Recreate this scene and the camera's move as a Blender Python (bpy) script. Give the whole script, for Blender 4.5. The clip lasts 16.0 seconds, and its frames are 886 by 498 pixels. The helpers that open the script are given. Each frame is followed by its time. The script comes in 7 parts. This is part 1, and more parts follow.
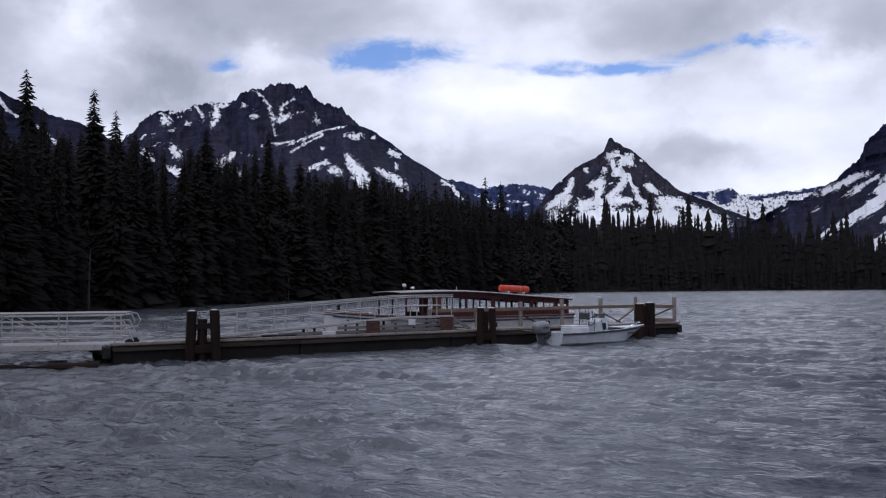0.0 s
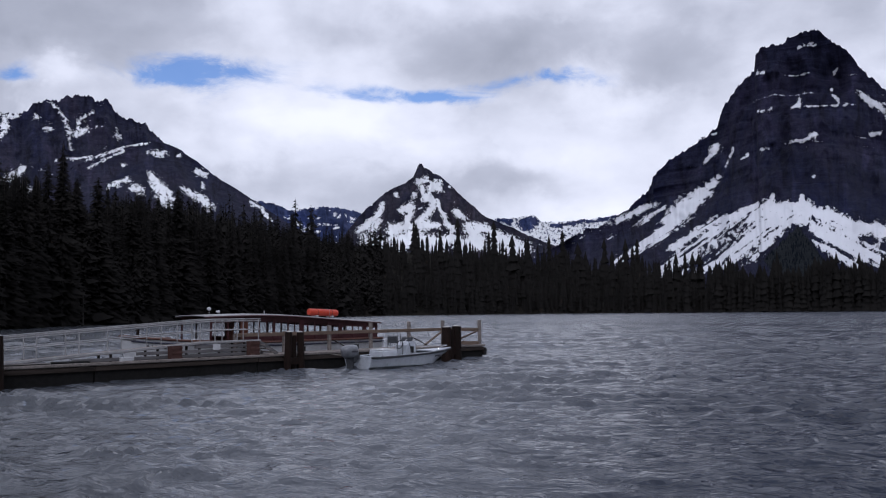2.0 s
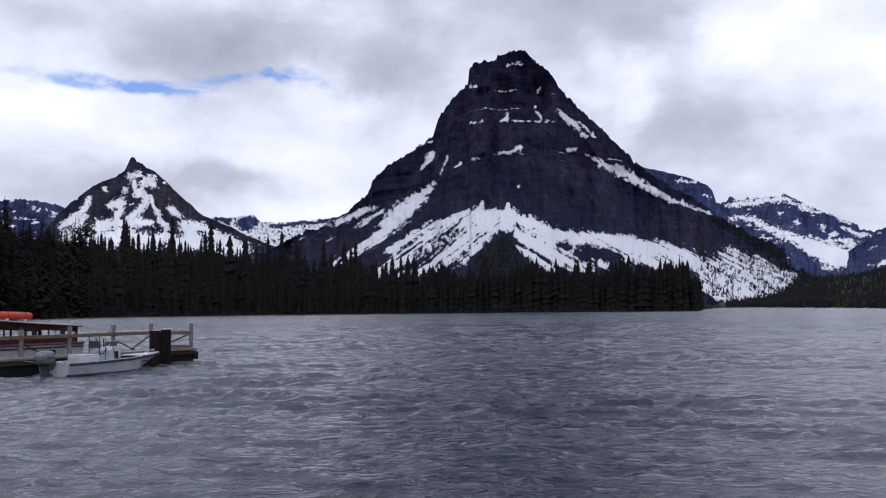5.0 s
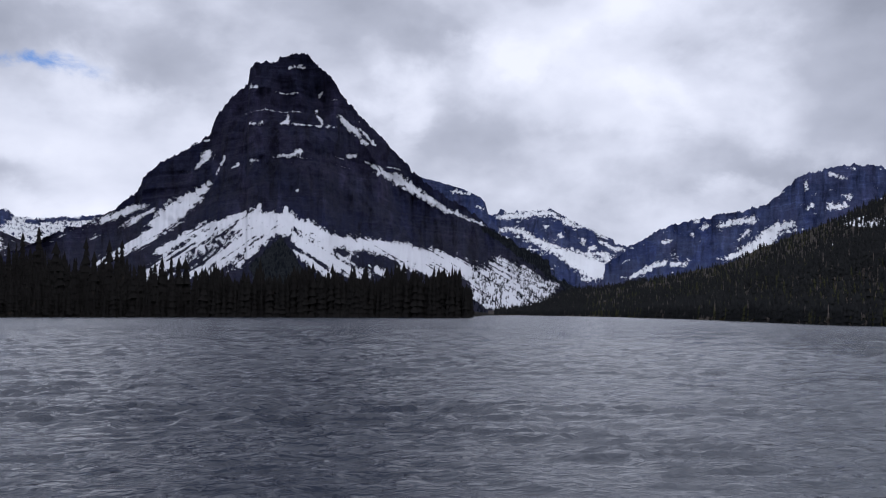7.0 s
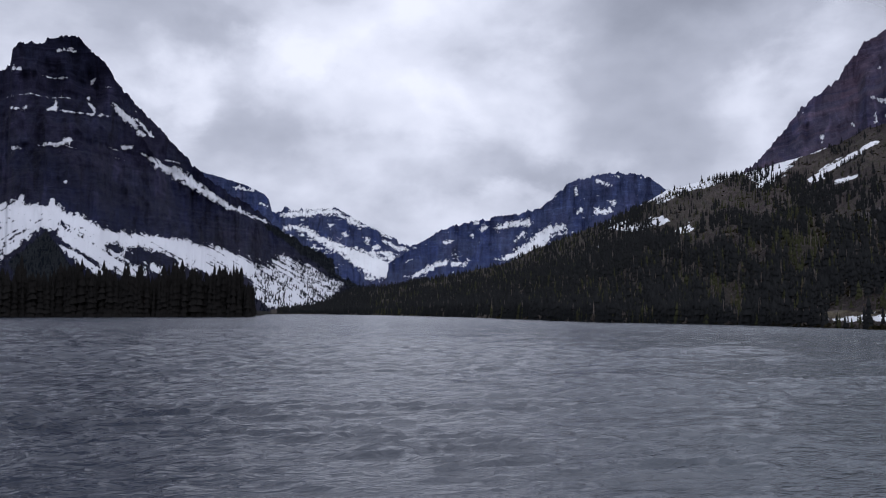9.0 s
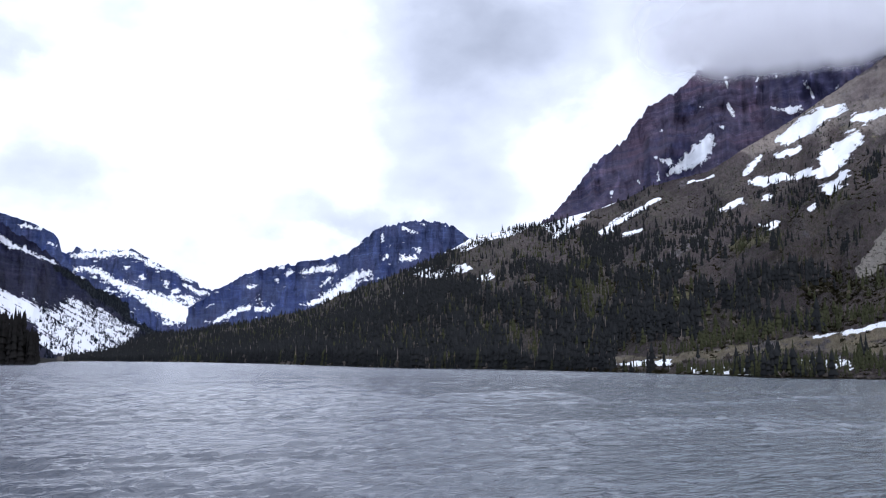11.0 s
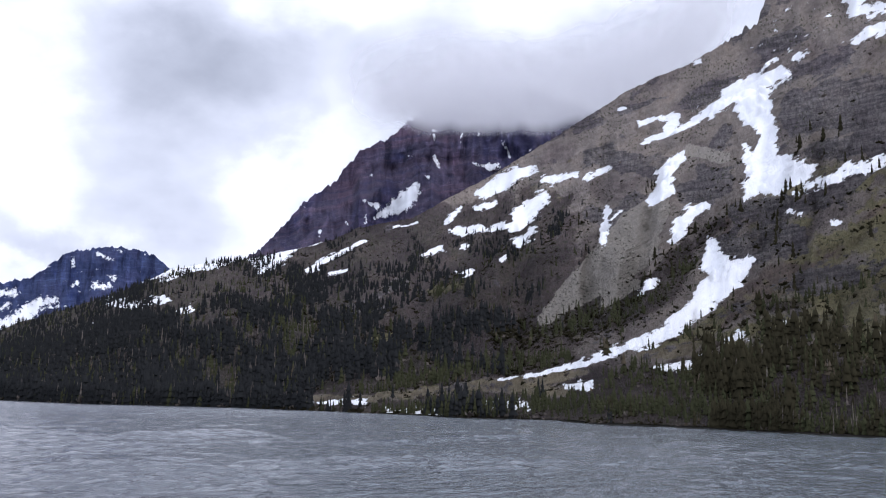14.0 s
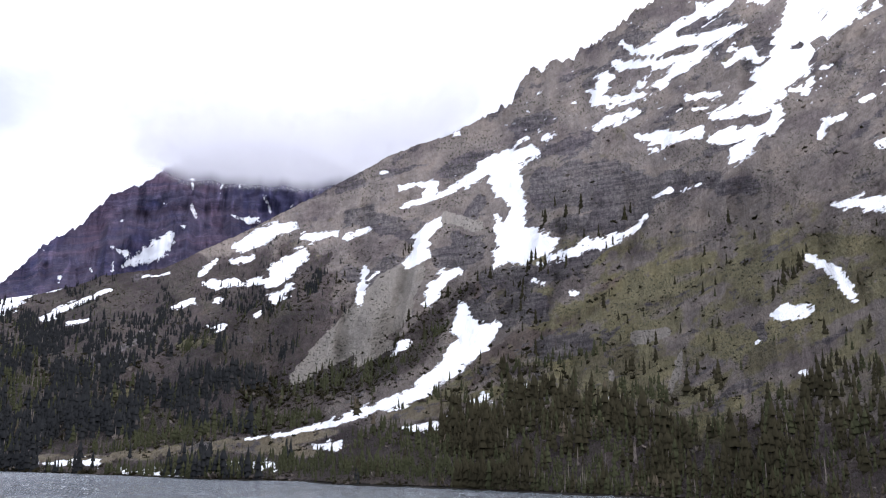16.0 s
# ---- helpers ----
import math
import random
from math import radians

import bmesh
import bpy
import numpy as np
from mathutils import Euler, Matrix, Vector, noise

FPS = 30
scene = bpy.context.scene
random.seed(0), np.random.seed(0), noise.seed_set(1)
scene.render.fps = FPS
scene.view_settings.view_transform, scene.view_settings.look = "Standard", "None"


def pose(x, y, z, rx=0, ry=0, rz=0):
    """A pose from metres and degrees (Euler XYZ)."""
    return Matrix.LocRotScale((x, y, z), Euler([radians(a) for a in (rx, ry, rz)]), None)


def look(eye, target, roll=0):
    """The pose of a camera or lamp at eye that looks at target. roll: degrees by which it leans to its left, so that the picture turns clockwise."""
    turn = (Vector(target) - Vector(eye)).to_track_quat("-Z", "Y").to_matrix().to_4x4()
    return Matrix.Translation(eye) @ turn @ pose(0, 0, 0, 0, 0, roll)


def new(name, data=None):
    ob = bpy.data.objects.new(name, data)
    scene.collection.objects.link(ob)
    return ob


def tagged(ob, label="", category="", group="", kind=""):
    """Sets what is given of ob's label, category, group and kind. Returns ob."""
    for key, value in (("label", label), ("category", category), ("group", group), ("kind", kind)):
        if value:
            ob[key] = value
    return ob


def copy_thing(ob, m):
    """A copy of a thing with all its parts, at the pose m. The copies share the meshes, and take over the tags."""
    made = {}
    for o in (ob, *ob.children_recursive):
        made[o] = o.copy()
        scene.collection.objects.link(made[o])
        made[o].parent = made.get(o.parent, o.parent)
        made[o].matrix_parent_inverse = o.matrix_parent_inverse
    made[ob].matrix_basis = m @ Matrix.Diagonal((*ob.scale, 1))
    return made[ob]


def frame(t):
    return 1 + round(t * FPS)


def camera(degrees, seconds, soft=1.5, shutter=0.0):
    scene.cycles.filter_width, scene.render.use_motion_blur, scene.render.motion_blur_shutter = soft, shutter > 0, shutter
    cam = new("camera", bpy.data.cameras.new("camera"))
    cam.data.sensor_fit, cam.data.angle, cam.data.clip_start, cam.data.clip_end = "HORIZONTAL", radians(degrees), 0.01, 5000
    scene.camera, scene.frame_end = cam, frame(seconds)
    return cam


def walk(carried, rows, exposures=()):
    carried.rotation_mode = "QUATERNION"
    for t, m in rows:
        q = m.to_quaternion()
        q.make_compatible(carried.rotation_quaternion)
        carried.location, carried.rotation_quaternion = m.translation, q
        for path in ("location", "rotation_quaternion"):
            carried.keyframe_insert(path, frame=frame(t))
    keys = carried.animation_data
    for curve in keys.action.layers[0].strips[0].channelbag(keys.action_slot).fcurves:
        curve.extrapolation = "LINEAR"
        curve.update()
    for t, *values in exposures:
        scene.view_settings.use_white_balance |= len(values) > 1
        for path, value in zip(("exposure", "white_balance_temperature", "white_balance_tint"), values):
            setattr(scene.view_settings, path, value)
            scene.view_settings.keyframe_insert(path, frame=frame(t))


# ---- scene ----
# The lake is at z = 0, the eye stands on the landing beach at the origin, bearings are degrees clockwise from +y.
cam = camera(51.2, 16.0, 1.15)
# seconds, x, y, z, bearing, pitch, lean to the right
ROWS = [
    (0.0, 0, 0, 2.50, 0.00, 2.51, 0.50), (0.5, 0, 0, 2.50, 3.00, 2.66, 0.18), (1.0, 0, 0, 2.50, 6.09, 3.01, 0.09),
    (1.5, 0, 0, 2.51, 9.35, 3.52, 0.22), (2.0, 0.02, 0, 2.51, 11.76, 3.85, 0.54), (2.5, 0.03, 0, 2.52, 14.14, 3.91, 0.72),
    (3.0, 0.05, 0, 2.52, 17.20, 3.75, 0.44), (3.5, 0.08, 0, 2.53, 20.08, 3.73, 0.21), (4.0, 0.1, 0, 2.53, 23.36, 3.92, 0.13),
    (4.2, 0.11, 0, 2.54, 24.82, 3.74, 0.28), (6.3, 0.29, -0.02, 2.59, 35.64, 4.53, 0.21), (6.5, 0.31, -0.03, 2.60, 37.36, 4.45, 0.03),
    (7.0, 0.35, -0.05, 2.60, 42.80, 4.01, -0.06), (7.5, 0.38, -0.06, 2.60, 45.53, 3.81, 0.82), (8.0, 0.4, -0.08, 2.60, 47.83, 3.74, 0.50),
    (8.5, 0.42, -0.1, 2.60, 51.88, 3.61, 0.01), (9.0, 0.45, -0.12, 2.60, 56.13, 3.92, 0.14), (9.2, 0.46, -0.13, 2.60, 57.22, 3.96, 0.26),
    (11.3, 0.55, -0.24, 2.60, 69.94, 7.26, -0.11), (11.5, 0.55, -0.25, 2.60, 71.07, 7.54, -0.49), (12.0, 0.56, -0.28, 2.60, 73.79, 7.15, -0.84),
    (12.5, 0.57, -0.31, 2.60, 76.01, 6.88, -0.91), (13.0, 0.58, -0.34, 2.60, 77.95, 7.27, -0.75), (13.5, 0.59, -0.37, 2.60, 80.56, 8.28, -0.70),
    (14.0, 0.6, -0.4, 2.60, 86.36, 9.05, -0.56), (14.5, 0.6, -0.43, 2.60, 89.99, 9.20, -0.21), (15.0, 0.6, -0.45, 2.60, 93.90, 9.92, -0.14),
    (15.5, 0.6, -0.48, 2.60, 97.80, 11.42, -0.58), (16.0, 0.6, -0.5, 2.60, 101.50, 12.80, -0.58),
]
EXPOSURES = [(0.0, -0.05, 5830, 19), (2.0, -0.14, 5830, 18.5), (3.2, -0.06, 5840, 18), (4.2, 0.06, 5880, 18), (6.3, -0.2, 5850, 17.5), (9.2, -0.22, 5850, 17.5), (11.3, 0.70, 5650, 16),
             (12.0, 0.68, 5670, 17.5), (12.5, 0.52, 5640, 18), (13.5, 0.54, 5760, 18), (14.5, 0.58, 5860, 17.5), (15.3, 0.62, 5800, 18), (16.0, 1.08, 5980, 18)]
walk(cam, [(t, pose(x, y, z, 0, 0, -b) @ pose(0, 0, 0, p) @ pose(0, 0, 0, 0, r) @ pose(0, 0, 0, 90)) for t, x, y, z, b, p, r in ROWS], EXPOSURES)
EYE = 2.5


# ---- world and sun ----
class Nodes:
    """Short hand for building a node tree."""

    def __init__(self, tree):
        self.tree = tree
        tree.nodes.clear()

    def add(self, kind, settings=None, **inputs):
        node = self.tree.nodes.new("ShaderNode" + kind)
        for key, value in (settings or {}).items():
            if key == "operation":
                node.operation = value
            elif key == "blend":
                node.blend_type = value
            elif key == "data":
                node.data_type = value
            elif key == "sky":
                node.sky_type = value
            elif key == "attribute":
                node.attribute_name = value
            elif key == "clamp":
                node.use_clamp = value
            elif key == "feature":
                node.feature = value
            elif key == "normalize":
                node.normalize = value
        for key, value in inputs.items():
            self.link(value, node.inputs[int(key[1:]) if key[0] == "i" and key[1:].isdigit() else key.replace("_", " ")])
        return node

    def link(self, value, socket):
        if isinstance(value, bpy.types.NodeSocket):
            self.tree.links.new(value, socket)
        elif isinstance(value, bpy.types.Node):
            self.tree.links.new(value.outputs[0], socket)
        elif isinstance(value, (tuple, list)) and len(value) == 3 and len(socket.default_value) == 4:
            socket.default_value = (*value, 1)
        else:
            socket.default_value = value

    def math(self, op, a, b=0.0, c=0.0, clamp=False):
        return self.add("Math", {"operation": op, "clamp": clamp}, i0=a, i1=b, i2=c).outputs[0]

    def mix(self, fac, a, b, blend="MIX"):
        node = self.add("MixRGB", {"blend": blend}, Fac=fac, Color1=a, Color2=b)
        return node.outputs[0]

    def noise(self, vector, scale, detail=4.0, rough=0.55, distort=0.0):
        return self.add("TexNoise", Vector=vector, Scale=scale, Detail=detail, Roughness=rough, Distortion=distort).outputs[0]

    def ramp(self, fac, *stops):
        node = self.add("ValToRGB", Fac=fac)
        ramp = node.color_ramp
        while len(ramp.elements) < len(stops):
            ramp.elements.new(1.0)
        for element, (at, colour) in zip(ramp.elements, stops):
            element.position = at
            element.color = (*colour, 1) if isinstance(colour, (tuple, list)) else (colour, colour, colour, 1)
        return node.outputs[0]

    def step(self, value, low, high):
        node = self.add("MapRange", Value=value)
        node.interpolation_type = "SMOOTHSTEP"
        node.inputs["From Min"].default_value, node.inputs["From Max"].default_value = low, high
        return node.outputs[0]

    def stretch(self, vector, x, y, z):
        return self.add("VectorMath", {"operation": "MULTIPLY"}, i0=vector, i1=(x, y, z)).outputs[0]


SUN_BEARING, SUN_HEIGHT = 200.0, 48.0
world = bpy.data.worlds.new("overcast")
scene.world = world
world.use_nodes = True
n = Nodes(world.node_tree)
way = n.add("TexCoord").outputs["Generated"]
xyz = n.add("SeparateXYZ", Vector=way)
up = n.math("MAXIMUM", xyz.outputs["Z"], 0.0)
bearing = n.math("MULTIPLY", n.math("ARCTAN2", xyz.outputs["X"], xyz.outputs["Y"]), 57.2958)
height = n.math("MULTIPLY", n.math("ARCSINE", xyz.outputs["Z"]), 57.2958)
# a cloud deck seen in perspective: the farther off, the flatter the clouds
lift = n.math("ADD", up, 0.34)
deck = n.add("CombineXYZ", X=n.math("DIVIDE", xyz.outputs["X"], lift), Y=n.math("DIVIDE", xyz.outputs["Y"], lift), Z=0.0).outputs[0]
broad = n.noise(deck, 1.5, 4.0, 0.5, 0.15)
billow = n.noise(n.stretch(way, 1.0, 1.0, 1.6), 4.4, 8.0, 0.50, 0.0)
lumps = n.math("ABSOLUTE", n.math("SUBTRACT", n.noise(n.stretch(way, 1.0, 1.0, 1.5), 5.0, 8.0, 0.48, 0.1), 0.5))
mass = n.math("ADD", n.math("MULTIPLY", broad, 0.45), n.math("MULTIPLY", billow, 0.55))
mass = n.math("ADD", mass, n.math("MULTIPLY", n.math("SUBTRACT", 0.09, lumps), 0.38))
mass = n.math("ADD", 0.515, n.math("MULTIPLY", n.math("SUBTRACT", mass, 0.5), 0.72))
# the great cloud masses, with edges that curl: bearing, height, spreads, weight
curl = n.noise(n.stretch(way, 1.0, 1.0, 1.5), 6.0, 9.0, 0.58, 0.3)
curl_b = n.noise(n.stretch(way, 1.0, 1.0, 1.5), 7.5, 9.0, 0.58, 0.3)
far_b = n.math("ADD", bearing, n.math("MULTIPLY", n.math("SUBTRACT", curl, 0.5), 16.0))
far_h = n.math("ADD", height, n.math("MULTIPLY", n.math("SUBTRACT", curl_b, 0.5), 9.0))


thin_b = n.math("ADD", bearing, n.math("MULTIPLY", n.math("SUBTRACT", curl, 0.5), 5.0))
thin_h = n.math("ADD", height, n.math("MULTIPLY", n.math("SUBTRACT", curl_b, 0.5), 3.5))


def lump(at, tall, wide, deep, across=far_b, over=far_h):
    off_b = n.math("DIVIDE", n.math("SUBTRACT", across, at), wide)
    off_h = n.math("DIVIDE", n.math("SUBTRACT", over, tall), deep)
    return n.math("EXPONENT", n.math("MULTIPLY", n.math("ADD", n.math("MULTIPLY", off_b, off_b), n.math("MULTIPLY", off_h, off_h)), -1.0))


for at, tall, wide, deep, weight in ((-26.0, 19.0, 16.0, 6.0, -0.07), (-16.5, 12.2, 4.0, 1.5, -0.13), (-12.0, 17.0, 12.0, 1.8, -0.06), (15.0, 16.6, 9.0, 1.8, -0.07), (16.0, 7.8, 4.0, 1.3, -0.055), (27.0, 15.0, 4.5, 2.5, -0.06),
                                     (3.0, 11.2, 11.0, 2.0, 0.05), (-21.4, 15.5, 2.2, 1.1, 0.09), (22.5, 12.7, 3.0, 1.6, 0.07), (-9.6, 14.2, 3.0, 1.1, 0.07), (-2.0, 8.2, 6.0, 1.5, -0.035), (9.0, 7.2, 6.0, 1.8, -0.04), (62.0, 12.0, 15.0, 5.0, -0.025),
                                     (46.8, 15.7, 2.8, 1.8, 0.09), (56.3, 14.1, 2.0, 1.6, 0.06), (40.6, 12.8, 2.2, 1.8, 0.09), (61.4, 7.5, 1.4, 0.8, 0.06), (52.1, 7.8, 4.5, 2.2, -0.03), (40.0, 17.6, 5.0, 1.6, -0.05),
                                     (53.0, 18.5, 5.0, 2.0, 0.06), (71.0, 18.3, 14.0, 3.2, -0.075), (79.0, 20.5, 9.0, 2.4, -0.055), (62.5, 8.2, 6.0, 1.3, -0.07), (55.0, 10.2, 8.0, 1.5, -0.06), (54.0, 11.0, 3.5, 1.6, 0.035), (62.5, 13.3, 3.0, 3.0, 0.05), (66.0, 9.6, 4.0, 1.6, 0.03), (76.0, 13.0, 3.0, 2.0, 0.04), (90.0, 22.5, 9.0, 3.0, -0.05)):
    mass = n.math("ADD", mass, n.math("MULTIPLY", lump(at, tall, wide, deep), weight))
cloud = n.ramp(mass, (0.30, (0.31, 0.33, 0.365)), (0.38, (0.42, 0.443, 0.48)), (0.47, (0.57, 0.593, 0.63)), (0.545, (0.84, 0.863, 0.89)), (0.63, (1.06, 1.075, 1.08)))
# breaks in the deck, over the valley between the peaks
gap = 0.0
for at, tall, wide, deep in ((-13.0, 13.7, 1.6, 0.6), (-5.6, 13.9, 3.4, 0.8), (-2.0, 14.6, 5.5, 0.9), (10.3, 13.4, 6.0, 0.55), (19.1, 14.0, 4.5, 0.5)):
    gap = n.math("ADD", gap, lump(at, tall, wide, deep, thin_b, thin_h))
shred = n.noise(n.stretch(way, 1.0, 1.0, 2.6), 11.0, 8.0, 0.64, 0.6)
gap = n.step(n.math("MULTIPLY", gap, n.math("ADD", 1.0, n.math("MULTIPLY", n.math("SUBTRACT", shred, 0.5), 5.0))), 0.22, 1.45)
sky = n.add("TexSky", {"sky": "NISHITA"})
sky.sun_disc = False
sky.sun_elevation, sky.sun_rotation = radians(SUN_HEIGHT), radians(SUN_BEARING)
blue = n.mix(1.0, n.mix(1.0, sky, (0.115, 0.115, 0.115), "MULTIPLY"), (0.62, 0.85, 1.15), "MULTIPLY")
out = n.mix(n.math("MULTIPLY", gap, 0.88), cloud, blue)
backing = n.add("Background", Color=out, Strength=1.0)
n.add("OutputWorld", Surface=backing)

sun = new("sun", bpy.data.lights.new("sun", "SUN"))
sun.data.energy, sun.data.angle, sun.data.color = 0.7, radians(25), (1.0, 0.96, 0.9)
far = Vector((math.sin(radians(SUN_BEARING)), math.cos(radians(SUN_BEARING)), math.tan(radians(SUN_HEIGHT))))
sun.matrix_world = look(far * 100, (0, 0, 0))


# ---- materials ----
def material(name):
    m = bpy.data.materials.new(name)
    m.use_nodes = True
    return m, Nodes(m.node_tree)


def finish(n, colour, rough=0.8, bump=None, strength=0.5, distance=0.05, metal=0.0, **more):
    b = n.add("BsdfPrincipled", Base_Color=colour, Roughness=rough, Metallic=metal, **more)
    if bump is not None:
        n.link(n.add("Bump", Height=bump, Strength=strength, Distance=distance).outputs[0], b.inputs["Normal"])
    n.add("OutputMaterial", Surface=b)


def surface(name, dark, light, scale, rough=0.7, bump=0.3, distance=0.01, metal=0.0, stretch=(1, 1, 1), wear=None, **more):
    """Paint, metal or timber: two tones in two scales of noise, a stain, and fine relief."""
    m, n = material(name)
    place = n.stretch(n.add("TexCoord").outputs["Object"], *stretch)
    shift = n.add("VectorMath", {"operation": "ADD"}, i0=place, i1=n.math("MULTIPLY", n.add("ObjectInfo").outputs["Random"], 37.0)).outputs[0]
    fine, coarse = n.noise(shift, scale, 5.0, 0.6), n.noise(shift, scale * 0.13, 3.0)
    colour = n.mix(n.ramp(n.math("ADD", n.math("MULTIPLY", fine, 0.6), n.math("MULTIPLY", coarse, 0.4)), (0.35, 0.0), (0.65, 1.0)), dark, light)
    if wear:
        colour = n.mix(n.step(n.noise(shift, scale * 0.4, 6.0, 0.7), 0.6, 0.7), colour, wear)
    r = n.math("ADD", rough - 0.08, n.math("MULTIPLY", coarse, 0.16))
    if rough >= 0.65:
        more.setdefault("Specular_IOR_Level", 0.12)
    finish(n, colour, r, fine, bump, distance, metal, **more)
    return m


def terrain(name, dark, light, strata, snow=(0.86, 0.88, 0.91), grain=0.02, extra=(), ragged=1.0, thin=0.0):
    """Rock in bands and blotches, with the fields named in extra mixed in, and snow where the snow field passes one half."""
    m, n = material(name)
    place = n.add("Attribute", {"attribute": "map"}).outputs["Vector"]
    low, mid, fine = n.noise(place, grain * 0.15, 5.0, 0.6), n.noise(place, grain, 6.0, 0.62), n.noise(place, grain * 6, 4.0, 0.6)
    colour = n.mix(n.ramp(n.math("ADD", n.math("MULTIPLY", low, 0.45), n.math("MULTIPLY", mid, 0.55)), (0.40, 0.0), (0.62, 1.0)), dark, light)
    bands = n.noise(n.stretch(place, 0.0016, 0.035, 1.0), 1.0, 5.0, 0.6, 0.5)
    colour = n.mix(n.math("MULTIPLY", n.step(bands, 0.44, 0.60), strata[0]), colour, strata[1])
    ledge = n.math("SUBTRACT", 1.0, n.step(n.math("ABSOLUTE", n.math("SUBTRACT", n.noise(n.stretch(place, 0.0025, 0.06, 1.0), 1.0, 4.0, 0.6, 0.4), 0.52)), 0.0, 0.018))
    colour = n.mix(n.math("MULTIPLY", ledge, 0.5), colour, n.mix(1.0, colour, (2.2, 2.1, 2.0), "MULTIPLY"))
    # shade in gullies and light on buttresses down the face, put into the colour
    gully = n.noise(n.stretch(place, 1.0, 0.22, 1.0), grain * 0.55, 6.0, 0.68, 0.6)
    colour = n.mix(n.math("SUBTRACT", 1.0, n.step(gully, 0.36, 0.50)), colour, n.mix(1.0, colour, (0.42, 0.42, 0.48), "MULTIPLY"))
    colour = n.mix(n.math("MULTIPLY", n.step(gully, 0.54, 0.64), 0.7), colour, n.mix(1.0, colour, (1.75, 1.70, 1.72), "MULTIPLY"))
    # whole walls darker and bluer, or a little redder
    walls = n.noise(n.stretch(place, 1.0, 0.5, 1.0), grain * 0.11, 4.0, 0.6, 1.0)
    colour = n.mix(n.step(walls, 0.52, 0.60), colour, n.mix(1.0, colour, (1.18, 1.06, 1.03), "MULTIPLY"))
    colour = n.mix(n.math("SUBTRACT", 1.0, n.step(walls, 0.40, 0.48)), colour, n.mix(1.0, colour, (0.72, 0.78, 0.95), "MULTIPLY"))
    for field, a, b in extra:
        weight = n.math("ADD", n.add("Attribute", {"attribute": field}).outputs["Fac"], n.math("MULTIPLY", n.math("SUBTRACT", mid, 0.5), 1.6))
        colour = n.mix(n.step(weight, 0.38, 0.62), colour, n.mix(n.ramp(fine, (0.35, 0.0), (0.65, 1.0)), a, b))
    field = n.add("Attribute", {"attribute": "snow"}).outputs["Fac"]
    runs = n.noise(n.stretch(place, 1.0, 0.8, 1.0), grain * 1.5, 8.0, 0.66, 0.5)
    edge = n.math("ADD", field, n.math("ADD", n.math("MULTIPLY", n.math("SUBTRACT", runs, 0.5), 2.9 * ragged), n.math("MULTIPLY", n.math("SUBTRACT", fine, 0.5), 0.9 * ragged)))
    white = n.step(edge, 0.54 + thin, 0.62 + thin)
    colour = n.mix(white, colour, n.mix(n.step(low, 0.35, 0.7), tuple(c * 0.90 for c in snow), snow))
    relief = n.math("ADD", n.math("ADD", mid, n.math("MULTIPLY", gully, 1.0)), n.math("ADD", n.math("MULTIPLY", fine, 0.45), n.math("MULTIPLY", bands, 1.6)))
    relief = n.math("MULTIPLY", relief, n.math("SUBTRACT", 1.0, n.math("MULTIPLY", white, 0.8)))
    finish(n, colour, 0.9, relief, 1.0, 0.22 / grain, **{"Specular_IOR_Level": 0.06})
    return m


# the blue of distance haze is mixed into the mountain rock colours
ROCK_FAR = terrain("hazed_far_rock", (0.022, 0.032, 0.080), (0.052, 0.068, 0.142), (0.5, (0.033, 0.043, 0.096)), grain=0.05, ragged=1.25)
# greyer snow here: the shade on the apron put into its colour
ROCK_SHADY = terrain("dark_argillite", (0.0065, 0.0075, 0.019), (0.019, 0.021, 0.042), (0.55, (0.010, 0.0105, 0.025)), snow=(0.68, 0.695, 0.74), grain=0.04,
                     extra=(("wood", (0.007, 0.009, 0.012), (0.014, 0.017, 0.019)),))
ROCK_CRAG = terrain("craggy_argillite", (0.0085, 0.0095, 0.022), (0.028, 0.029, 0.052), (0.55, (0.013, 0.0138, 0.029)), grain=0.062, ragged=1.2, thin=0.06)
ROCK_PYRAMID = terrain("pyramid_argillite", (0.013, 0.013, 0.023), (0.038, 0.036, 0.052), (0.55, (0.020, 0.018, 0.029)), grain=0.055, ragged=1.1, thin=-0.20)
ROCK_RED = terrain("hazed_red_argillite", (0.036, 0.036, 0.066), (0.080, 0.069, 0.108), (0.5, (0.078, 0.056, 0.079)), grain=0.045)


